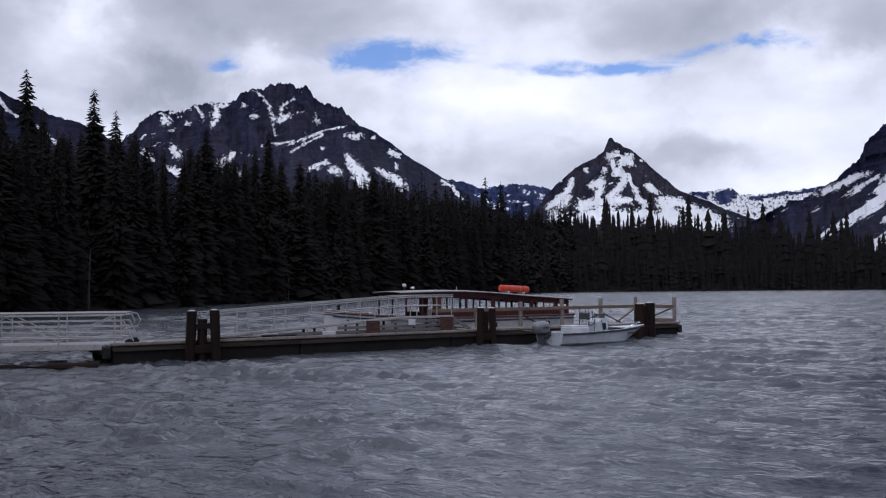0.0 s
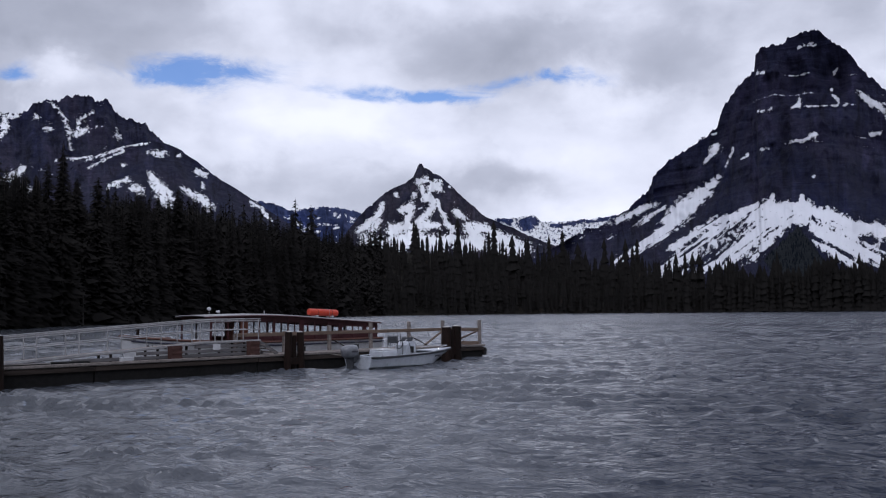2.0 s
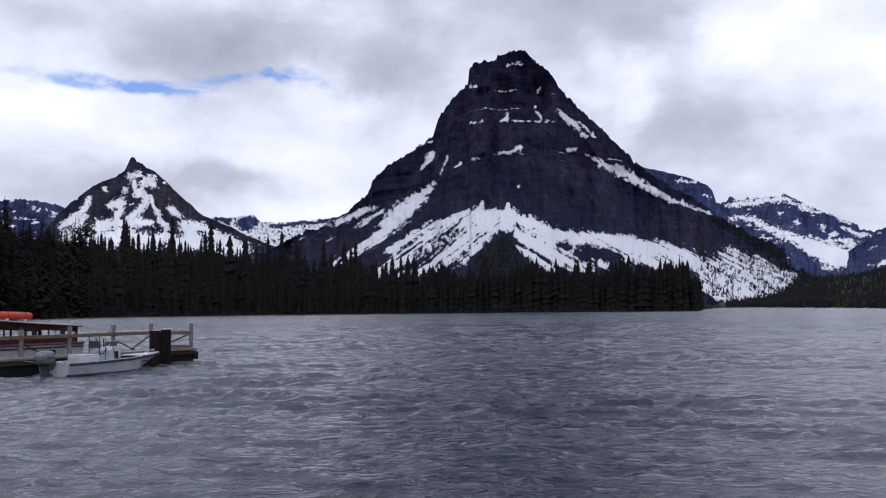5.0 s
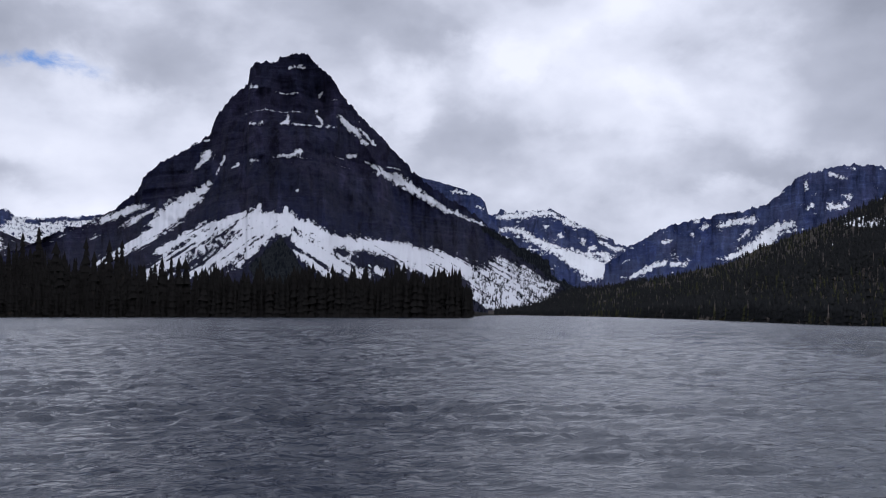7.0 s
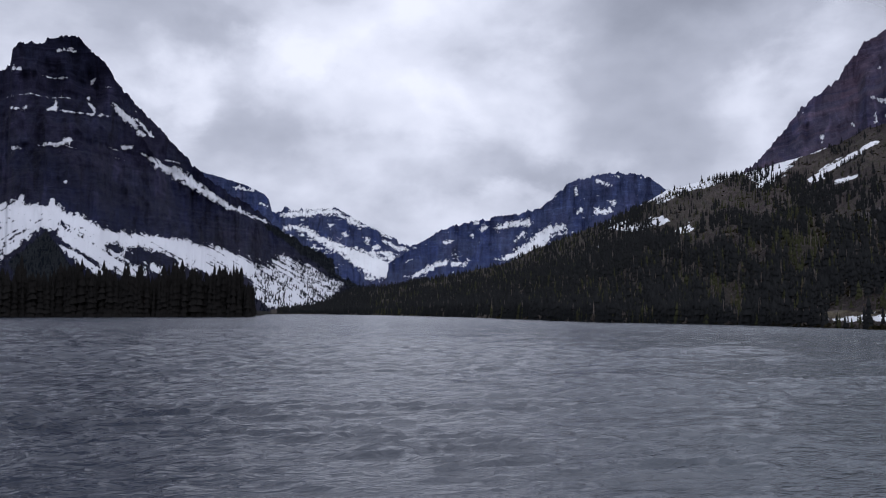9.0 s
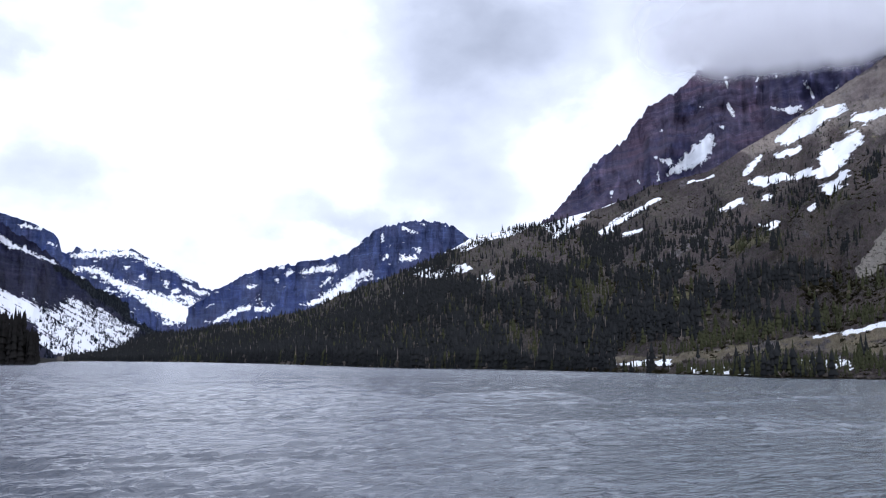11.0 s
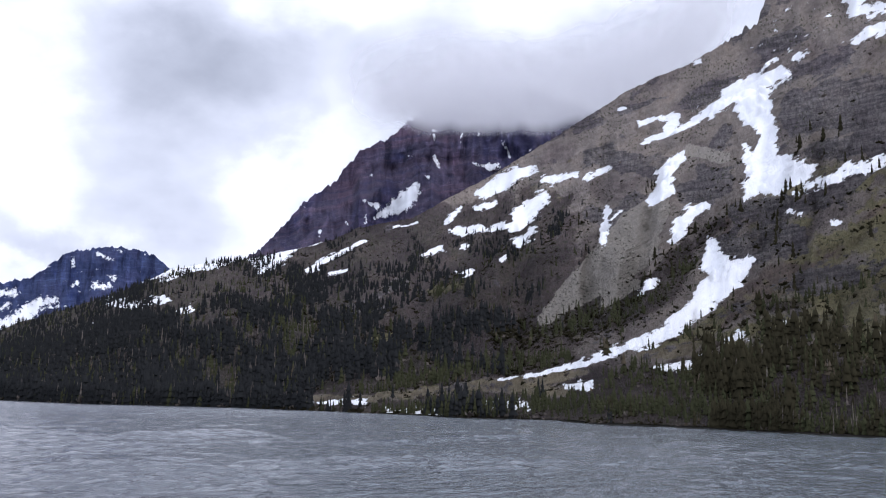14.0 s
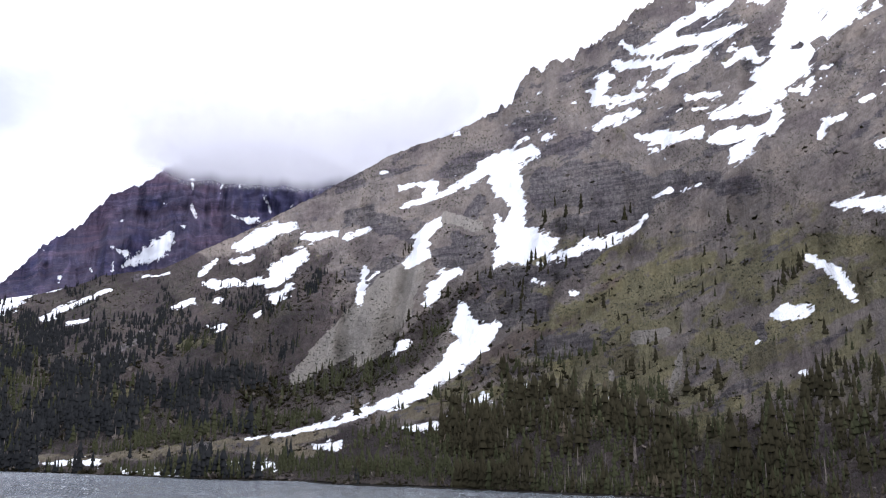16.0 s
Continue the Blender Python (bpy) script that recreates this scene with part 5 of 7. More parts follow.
def slope_place(b, s):
    """Distance and height on the near slope, s from 0 at the shore to 1 at the crest."""
    line = table(SLOPE_CREST)(b) + (0.16 * (fbm(b * 2.1, 0 * b, 4, 40, 0.6) - 0.5) + 0.12 * (fbm(b * 8, 0 * b, 2, 44) - 0.5) * smooth(b, 84, 100)) * smooth(s, 0.85, 1.0)
    line = line + (1.5 * fbm(b * 1.5, 0 * b, 5, 46, 0.72) - 0.75) * smooth(b, 102.5, 105) * smooth(s, 0.90, 1.0)
    top = EYE + CREST_AWAY(b) * np.tan(np.radians(line))
    r = slope_radius(b, s)
    x = b * 14.0
    fade = np.minimum(1, (1 - s) * 6) * np.minimum(1, s * 7)
    z = 0.2 + (top - 0.2) * s ** 1.12
    along, across = bedding(b, np.degrees(np.arctan2(z - EYE, r)))
    knolls = 26 * (fbm(x / 95, s * 5.0, 4, 50) - 0.5) + 10 * (fbm(x / 20, s * 20, 4, 54, 0.6) - 0.5)
    # cliffs in steps along the beds, and gullies that run straight down
    bold = smooth(fbm(along / 85, across / 26, 3, 58), 0.44, 0.58) * smooth(b, 78, 90)
    v = across / 9 + 1.6 * fbm(along / 45, across / 30, 3, 59)
    steps = np.floor(v) + smooth(v - np.floor(v), 0.55, 0.95) - v + 0.5 * (fbm(along / 7, across / 5, 3, 61, 0.6) - 0.5)
    crags = (r / 900) * (9.0 * bold * steps + 5 * (fbm(along / 11, across / 6, 4, 62, 0.65) - 0.5) * (0.35 + bold))
    gullies = -(r / 900) * 14 * smooth(1 - np.abs(2 * fbm((along - 0.7 * across) / 60, across / 160, 3, 63) - 1), 0.70, 0.98) * smooth(b, 84, 92)
    return r, z + (knolls * np.minimum(1, top / 120) + crags + gullies) * fade


b = np.concatenate([np.arange(45.6, 62, 0.13), np.arange(62, 128.5, 0.09), np.arange(128.5, 140, 0.6)])[None, :]
s = (np.linspace(0, 1, 380) ** 1.1)[:, None]
r, z = slope_place(b + 0 * s, s + 0 * b)
h = np.degrees(np.arctan2(z - EYE, r))
bb = b + 0 * s
x = bb * 14.0
WHITE = (SLOPE_SNOW + SLOPE_SNOW_B + SLOPE_SNOW2 + SLOPE_SNOW2_B + SLOPE_SNOW2_C + SLOPE_SNOW2_D + SLOPE_SNOW3 + SLOPE_SNOW3_B + SLOPE_SNOW3_C
         + SLOPE_SNOW3_D + SLOPE_SNOW_E)
# drifts end in points and fingers along the beds
along, across = bedding(bb, h)
wb = bb + 0.75 * (fbm(along / 24, across / 10, 5, 67, 0.66) - 0.5)
wh = h + 0.55 * (fbm(along / 20, across / 8, 5, 68, 0.68) - 0.5)
snow = marks(wb, wh, WHITE, 0.5, -1.5) - 2.2 * marks(wb, wh, SLOPE_BARE, 0.25)
drifts = smooth(fbm(along / 9, across / 2.6, 4, 65, 0.6), 0.665, 0.72) * smooth(h, 17, 21) * smooth(bb, 102, 106)
snow = np.maximum(snow, drifts * 1.4 - 0.8)
clumps = fbm(along / 30, across / 18, 4, 64)
wood_floor = np.maximum(marks(wb, wh, GROVE + GROVE_C, 0.8), 0.8 * marks(wb, wh, THICKET, 0.5))
wood_floor = np.maximum(wood_floor, 0.9 * marks(wb, wh, BUSHES, 0.6))
turf = np.maximum(marks(wb, wh, GRASS + GRASS_B, 1.2), 0.9 * marks(wb, wh, MEADOW, 0.5))
turf = np.maximum(turf, 0.70 * smooth(bb, 103, 110) * smooth(fbm(along / 34, across / 12, 4, 69), 0.33, 0.52) * smooth(h, 1, 3) * (1 - smooth(h, 11, 16)))
turf = np.maximum(turf, 0.24 * smooth(bb, 79, 86) * smooth(fbm(along / 40, across / 22, 4, 66), 0.46, 0.62) * (1 - smooth(h, 9, 14)))
fields = {"snow": snow, "scree": marks(wb, wh, SCREE, 0.4), "cliff": marks(wb, wh, CLIFF + CLIFF_B + CLIFF_C + CLIFF_D, 0.6), "grass": turf, "purple": marks(wb, wh, PURPLE + PURPLE_B, 0.7), "meadow": marks(wb, wh, MEADOW, 0.4),
          "brush": np.maximum(0.95 - 1.1 * smooth(h + 3.0 * (clumps - 0.5), 10.5, 13.5) * smooth(bb, 80, 86) - 0.8 * smooth(bb, 93, 97) * smooth(h, 0.8, 3.5) + 0.5 * (1 - smooth(bb, 62, 80)), 1.15 * wood_floor) - 1.3 * marks(wb, wh, MEADOW, 0.4),
          "map": np.stack([np.radians(bb) * 900, np.radians(h) * 900, 0 * h], -1)}
back = np.linspace(0.1, 1, 8)[:, None]
rb, zb = r[-1:] + 500 * back, z[-1:] * (1 - back)
sx, sy = polar(np.concatenate([bb, b + 0 * back]), np.concatenate([r, rb]))
tagged(sheet("mountain_near_slope", sx, sy, np.concatenate([z, zb]), HILL, {k: np.concatenate([v, np.repeat(v[-1:], 8, 0)]) for k, v in fields.items()}),
       "steep brown mountainside with scree, cliffs and snow patches", "mountain", kind="structure")


# ---- woods ----
def conifer(rng, boughs, slim, bare=0.03, stout=1.0):
    """A fir of height 1: drooping boughs round the stem, each a spray folded along its middle. Points and triangles."""
    pts, tris = [], []
    full = rng.uniform(0.78, 1.15, 16)
    for k in range(boughs):
        f = ((k + rng.uniform(0, 1)) / boughs) ** 0.75
        z = 1 - f * (1 - bare)
        a = 2.39996 * k + rng.uniform(-0.5, 0.5)
        ln = slim * (0.07 + 0.93 * f ** 0.72) * full[int(f * 15.9)] * rng.uniform(0.35, 1.25)
        drop, half = ln * rng.uniform(0.15, 0.75), (ln * rng.uniform(0.24, 0.46) + 0.25 * slim / math.sqrt(boughs)) * stout
        ca, sa = math.cos(a), math.sin(a)
        base = len(pts)
        for px, py, pz in ((-0.1 * ln, 0.0, 0.25 * drop), (0.55 * ln, -half, -0.6 * drop - 0.8 * half), (ln, 0.0, -drop), (0.55 * ln, half, -0.6 * drop - 0.8 * half)):
            pts.append((px * ca - py * sa, px * sa + py * ca, z + pz))
        tris += [(base, base + 1, base + 2), (base, base + 2, base + 3)]
    base = len(pts)
    pts += [(0, 0, 1.0), (0.12 * slim, 0, 0.05), (-0.06 * slim, 0.1 * slim, 0.05), (-0.06 * slim, -0.1 * slim, 0.05)]
    tris += [(base, base + 1, base + 2), (base, base + 2, base + 3), (base, base + 3, base + 1)]
    return np.array(pts), np.array(tris)


def spike(rng, tiers, sides, slim):
    """A small slender fir of height 1: a few ragged skirts one above another. Points and triangles."""
    pts, tris = [], []
    for k in range(tiers):
        top, low = 1 - 0.9 * k / tiers, max(0.02, 1 - 0.97 * (k + 1.4) / tiers)
        radius = slim * (0.25 + 0.75 * (k + 1) / tiers) * rng.uniform(0.8, 1.15)
        base, turn = len(pts), rng.uniform(0, 6.28)
        pts.append((0.0, 0.0, top))
        for j in range(sides):
            q, a = radius * rng.uniform(0.75, 1.2), turn + 6.2832 * j / sides
            pts.append((q * math.cos(a), q * math.sin(a), low + rng.uniform(-0.03, 0.01)))
        tris += [(base, base + 1 + j, base + 1 + (j + 1) % sides) for j in range(sides)]
    return np.array(pts), np.array(tris)


def shrub(rng, sprays):
    """A bush of height 1: sprays that stand out from one root on all sides."""
    pts, tris = [], []
    for k in range(sprays):
        a, lift = rng.uniform(0, 6.28), rng.uniform(0.15, 1.45)
        ln = rng.uniform(0.6, 1.05)
        way = Vector((math.cos(a) * math.cos(lift) * 1.2, math.sin(a) * math.cos(lift) * 1.2, math.sin(lift)))
        side = way.cross(Vector((rng.uniform(-1, 1), rng.uniform(-1, 1), rng.uniform(-1, 1)))).normalized() * rng.uniform(0.16, 0.32)
        base = len(pts)
        pts += [tuple(way * 0.05), tuple(way * ln * 0.65 + side), tuple(way * ln), tuple(way * ln * 0.6 - side)]
        tris += [(base, base + 1, base + 2), (base, base + 2, base + 3)]
    return np.array(pts), np.array(tris)


def wood(name, places, kinds, mat, label, category):
    """One mesh of many trees: places are (x, y, z, height, width) rows."""
    rng = np.random.default_rng(len(places))
    pts, tris, count = [], [], 0
    for x, y, z, tall, wide in places:
        near = x * x + y * y < 330 ** 2 and kinds is FIRS
        p, t = (FINE_FIRS if near else kinds)[rng.integers(len(kinds))]
        a = rng.uniform(0, 6.28)
        c, s = math.cos(a) * tall * wide, math.sin(a) * tall * wide
        lean = rng.normal(0, 0.012, 2)
        q = np.stack([x + p[:, 0] * c - p[:, 1] * s + lean[0] * tall * p[:, 2], y + p[:, 0] * s + p[:, 1] * c + lean[1] * tall * p[:, 2], z + p[:, 2] * tall], -1)
        pts.append(q)
        tris.append(t + count)
        count += len(p)
    pts, tris = np.concatenate(pts).astype(np.float32), np.concatenate(tris).astype(np.int32)
    mesh = bpy.data.meshes.new(name)
    mesh.vertices.add(len(pts))
    mesh.vertices.foreach_set("co", pts.ravel())
    mesh.loops.add(tris.size)
    mesh.loops.foreach_set("vertex_index", tris.ravel())
    mesh.polygons.add(len(tris))
    mesh.polygons.foreach_set("loop_start", np.arange(0, tris.size, 3, dtype=np.int32))
    mesh.update(calc_edges=True)
    mesh.materials.append(mat)
    mesh.polygons.foreach_set("use_smooth", np.full(len(tris), kinds is SMALL_FIRS))
    return tagged(new(name, mesh), label, category, kind="stuff")


rng = np.random.default_rng(7)
FINE_FIRS = [conifer(rng, 60, rng.uniform(0.14, 0.19)) for _ in range(10)]
FIRS = [conifer(rng, 34, rng.uniform(0.15, 0.21), stout=1.35) for _ in range(10)]
SMALL_FIRS = [spike(rng, 4, 5, rng.uniform(0.15, 0.24)) for _ in range(12)]
TALL_FIRS = [spike(rng, 7, 7, rng.uniform(0.10, 0.15)) for _ in range(10)]
SHRUBS = [shrub(rng, 16) for _ in range(10)]

# the wood on the south and west shore, behind its first rows
places = []
while len(places) < 5600:
    b = rng.uniform(-60, 44.6)
    s = float(SHORE(b))
    deep = 3 + 250 * rng.random() ** 1.5 if b > -8 else 6 + 150 * rng.random() ** 1.2
    if b > 28:
        deep = 3 + 100 * rng.random() ** 1.5
    if b < -8 and rng.random() < 0.45:
        continue
    r = s + deep
    tall = rng.uniform(9, 21) * (rng.uniform(1.45, 1.9) if rng.random() < 0.10 and b > -2 else 0.88) * (0.8 + 0.35 * rng.random())
    tall *= 1 + 0.2 * min(1, max(0, (b - 8) / 6)) + 0.45 * min(1, max(0, (b - 27) / 6))
    if -18 < b < 0:
        tall *= 1.13
    if b > 28:
        tall = rng.uniform(18, 31) * (0.72 + 0.62 * float(fbm(np.array(b * 2.6), np.array(0.0), 3, 21))) * (1.14 if rng.random() < 0.15 else 1.0)
    if b > 43.9:
        tall *= 0.8
    x, y = polar(b, r)
    places.append((x, y, float(ground_height(np.array(b), np.array(r))) - 0.3, tall, rng.uniform(0.9, 1.45) * (0.85 if b > 28 else 1.0)))
near_side = [p for p in places if math.atan2(p[0], p[1]) < radians(8)]
far_side = [p for p in places if math.atan2(p[0], p[1]) >= radians(8)]
wood("spruce_forest", near_side, FIRS, NEEDLES, "dense dark spruce forest on the west shore", "forest")
wood("bay_forest", far_side, TALL_FIRS, NEEDLES, "dark wall of tall spruces across the bay", "forest")


def spruce_mesh(rng, slim, boughs, bare):
    """A spruce of height 1: a ragged crown of drooping boughs, each a folded spray, and its stem."""
    pts, faces = conifer(rng, boughs, slim, bare, 0.42)
    pts, faces = pts.tolist(), faces.tolist()
    mesh = bpy.data.meshes.new("crown")
    mesh.from_pydata(pts, [], faces)
    mesh.materials.append(NEEDLES)
    bm = bmesh.new()
    bmesh.ops.create_cone(bm, cap_ends=True, segments=8, radius1=0.0125, radius2=0.0012, depth=0.99, matrix=Matrix.Translation((0, 0, 0.485)))
    stem = bpy.data.meshes.new("trunk")
    bm.to_mesh(stem)
    bm.free()
    stem.materials.append(BARK)
    return mesh, stem


rng2 = np.random.default_rng(21)
kinds = []
for slim, boughs, bare in ((0.135, 1250, 0.04), (0.155, 1350, 0.06), (0.12, 1200, 0.04), (0.165, 1350, 0.08), (0.14, 1250, 0.12)):
    crown, stem = spruce_mesh(rng2, slim, boughs, bare)
    tree = new("spruce_tree")
    for part_name, mesh in (("trunk", stem), ("crown", crown)):
        ob = new(part_name, mesh)
        ob.parent = tree
    tagged(tree, "tall dark green spruce on the lake shore", "tree", "spruces on the near shore")
    kinds.append(tree)


def plant(kind, b, r, tall, turn, wide=1.0):
    x, y = polar(b, r)
    z = float(ground_height(np.array(float(b)), np.array(float(r)))) - 0.2
    return pose(float(x), float(y), z, 0, 0, turn), (tall * wide, tall * wide, tall)


# bearing, distance, height angle of the top: the trees that stand out above the rest
TALL = [(-25.6, 150, 10.6), (-24.35, 138, 12.6), (-23.5, 150, 10.6), (-22.4, 155, 9.2), (-20.75, 150, 11.75), (-19.55, 160, 10.6), (-18.45, 165, 9.5), (-16.85, 175, 8.7), (-14.4, 190, 9.85),
        (-12.6, 205, 8.0), (-10.7, 215, 9.95), (-8.8, 240, 8.0), (-6.4, 270, 7.6), (-4.3, 300, 7.5), (-15.4, 185, 8.6), (-11.5, 215, 8.8), (2.5, 520, 6.2), (5.8, 620, 4.95)]
spots = []
for b, r, h in TALL:
    ground = float(ground_height(np.array(b), np.array(float(r))))
    spots.append((b, r, EYE + r * math.tan(radians(h)) - ground + 0.2))
while len(spots) < 230:
    b = rng2.uniform(-36, 4)
    r = float(SHORE(b)) + 1.5 + 40 * rng2.random()
    high = float(table([(-36, 10.2), (-20, 9.3), (-14, 8.4), (-8, 7.4), (-3, 6.4), (4, 4.9)])(b)) * rng2.uniform(0.80, 1.03)
    spots.append((b, r, EYE + r * math.tan(radians(high)) - float(ground_height(np.array(b), np.array(r)))))
for k, (b, r, tall) in enumerate(spots):
    kind = kinds[k % 5]
    m, size = plant(kind, b, r, tall, rng2.uniform(0, 360), rng2.uniform(0.85, 1.15))
    ob = kind if k < 5 else copy_thing(kind, m)
    ob.matrix_basis = m
    ob.scale = size

DEAD_WOOD = surface("bleached_dead_wood", (0.030, 0.028, 0.027), (0.070, 0.066, 0.062), 8.0, 0.9, 0.6, 0.02, stretch=(1, 1, 0.2))


def build_dead_tree(b, r, tall, seed):
    """A leaning bare trunk with broken branch stubs."""
    dice = random.Random(seed)
    m, _ = plant(None, b, r, tall, dice.uniform(0, 360))
    tree = new("dead_tree")
    tree.matrix_basis = m
    tagged(tree, "bleached bare dead trunk at the edge of the forest", "tree", "dead trees on the shore")
    bm = bmesh.new()
    bmesh.ops.create_cone(bm, cap_ends=True, segments=9, radius1=0.024 * tall, radius2=0.006 * tall, depth=tall, matrix=Matrix.Translation((0, 0, tall / 2)))
    for v in bm.verts:
        v.co.x += 0.03 * v.co.z
    trunk = bpy.data.meshes.new("trunk")
    bm.to_mesh(trunk)
    bm.free()
    trunk.materials.append(DEAD_WOOD)
    new("trunk", trunk).parent = tree
    for k in range(6):
        z, a, ln = tall * dice.uniform(0.35, 0.95), dice.uniform(0, 6.28), dice.uniform(0.5, 1.2)
        bm = bmesh.new()
        turn = Euler((radians(70), 0, a)).to_matrix().to_4x4()
        bmesh.ops.create_cone(bm, cap_ends=True, segments=5, radius1=0.06, radius2=0.015, depth=ln, matrix=Matrix.Translation((0.03 * z, 0, z)) @ turn @ Matrix.Translation((0, 0, ln / 2)))
        stub = bpy.data.meshes.new("branch")
        bm.to_mesh(stub)
        bm.free()
        stub.materials.append(DEAD_WOOD)
        new("branch", stub).parent = tree


for b, extra, tall, seed in ((-21.0, 1.0, 8.5, 1), (-15.6, 3.0, 6.0, 2), (-9.5, 2.0, 7.0, 3), (0.8, 2.0, 12.0, 4)):
    build_dead_tree(b, float(SHORE(b)) + extra, tall, seed)

# firs, young firs and leafless brush on the north slope: dense low down and to the west, thin above
count = 170000
b, s = rng.uniform(46, 130, count), rng.random(count) ** np.where(rng.random(count) < 0.5, 1.3, 2.8)
r, z = slope_place(b, s)
h = np.degrees(np.arctan2(z - EYE, r))
x = b * 14.0
along, across = bedding(b, h)
b2 = b + 0.9 * (fbm(along / 24, across / 10, 4, 67) - 0.5)
h2 = h + 0.7 * (fbm(along / 20, across / 8, 4, 68) - 0.5)
clump = fbm(x / 34, h * 0.8 + b * 0.12, 4, 70, 0.6)
grove, thicket, meadow = marks(b2, h2, GROVE + GROVE_B + GROVE_C, 0.7), marks(b2, h2, THICKET, 0.4), marks(b2, h2, MEADOW, 0.3)
west, east = 1 - smooth(b, 74, 82), smooth(b, 100, 104)
tall = r * rng.uniform(0.009, 0.022, count) * (0.70 + 0.7 * clump) * np.where(rng.random(count) < 0.12, 1.35, 1.0)
tall = np.minimum(tall, rng.uniform(6, 11, count)) * (1 - 0.40 * smooth(h, 3.0, 7.0) * smooth(b, 76, 84)) * (1 + 0.3 * east)
wide = rng.uniform(0.75, 1.25, count)
open_ground = np.maximum(marks(b, h, WHITE, 0.3), 0.85 * marks(b, h, SCREE, 0.5)) > 0.42
open_ground &= b > 76
turf = marks(b, h, GRASS + GRASS_B, 0.8)
bushes = marks(b2, h2, BUSHES, 0.5)
dice = rng.random(count)
x, y = polar(b, r)
rows = np.stack([x, y, z - 0.3, tall, wide], -1)


def picked(chance, most, size=1.0, girth=1.0):
    keep = dice < np.where(open_ground, chance * np.where(h < -0.05, 0.4, 0.03), chance)
    return [(p[0], p[1], p[2], p[3] * size, p[4] * girth) for p in rows[keep][:most].tolist()]


holes = 0.08 + 0.92 * smooth(clump, 0.43, 0.53)
firs = np.maximum(grove * holes, (0.45 + 0.5 * (1 - smooth(b, 66, 73))) * west * np.maximum(holes ** 2, 0.6 * (1 - smooth(b, 66, 73))) * (1 - 0.15 * smooth(h, 5, 9))) * (1 - 0.6 * turf * (1 - east))
firs = firs + (0.05 + 0.40 * (1 - smooth(b, 88, 93))) * smooth(clump, 0.48, 0.58) * (1 - smooth(h, 11.5, 16)) + 0.004 * (1 - smooth(h, 12, 17))
firs = np.maximum(firs, 0.35 * east * (1 - smooth(h, 1.0, 3.4)) * holes)
firs = np.where(meadow > 0.45, firs * 0.06, firs)
wood("fir_forest", picked(firs * 0.60 * (1 - smooth(b, 92, 99)), 15000), SMALL_FIRS, NEEDLES_HILL, "dark blue-green firs in groves on the mountainside", "forest")
wood("olive_fir_forest", picked(firs * (0.42 - 0.17 * smooth(b, 105, 112)) * smooth(b, 92, 99), 7000), SMALL_FIRS, NEEDLES_OLIVE, "olive-green firs along the foot of the mountainside", "forest")
dice = rng.random(count)
young = np.maximum(thicket * 0.9, 0.20 * grove) + 0.10 * bushes + 0.02 * west + 0.02 * (1 - smooth(h, 6, 13)) + 0.06 * turf * (1 - smooth(h, 7, 10)) + 0.18 * east * (1 - smooth(h, 1.5, 3.6))
young = np.where(meadow > 0.45, young * 0.05, young)
wood("young_fir_forest", picked(young * 0.40, 9000, 0.72), SMALL_FIRS, NEEDLES_YOUNG, "young olive-green firs in thickets", "forest")
dice = rng.random(count)
snags = grove * 0.03 + west * 0.02 * smooth(clump, 0.45, 0.55) + 0.008 * east * (1 - smooth(h, 1.5, 4.5))
wood("dead_snags", picked(snags * 0.35, 1300, 0.95, 0.30), SMALL_FIRS, TWIGS, "bleached grey dead trees among the firs", "forest")
dice = rng.random(count)
bare = 0.06 * thicket + 0.02 * grove + 0.06 * (1 - meadow) * (1 - grove) * (1 - smooth(h, 1.0, 6.0)) + 0.006
wood("bare_brush", picked(bare * 0.4, 4500, 0.30), SHRUBS, TWIGS, "leafless grey-brown brush on the mountainside", "brush")
dice = rng.random(count)
scrub = (1 - 0.9 * meadow) * 0.34 * smooth(fbm(b * 1.4, h * 2, 3, 72), 0.46, 0.60) * (1 - smooth(h, 9, 15)) * smooth(b, 70, 80) + 0.25 * thicket + 0.85 * bushes + 0.05 * smooth(fbm(b * 2.2, h * 3, 3, 73), 0.5, 0.65) * (1 - smooth(h, 13, 20))
wood("low_scrub", picked(scrub * 0.5, 11000, 0.24), SHRUBS, NEEDLES_OLIVE, "low olive-green bushes on the mountainside", "brush")

# firs on the wooded apron of the spire
b, r, z = FACES["mountain_spire"]
flats = (b > 44.6) & (b < 52) & (np.degrees(np.arctan2(z, r)) < 3.4) & (fbm(b * 2.4, z / 14, 3, 33) > 0.52)
spots = np.argwhere(((WOODED["wood"] > 0.42) | flats) & (z < 420))
spots = spots[rng.permutation(len(spots))[:4200]]
places = []
for i, j in spots:
    x, y = polar(b[i, j], r[i, j])
    places.append((float(x), float(y), float(z[i, j]) - 2, rng.uniform(5, 13), rng.uniform(0.9, 1.5)))
wood("apron_forest", places, SMALL_FIRS, NEEDLES_FAR, "dark firs on the snowy apron of the mountain", "forest")


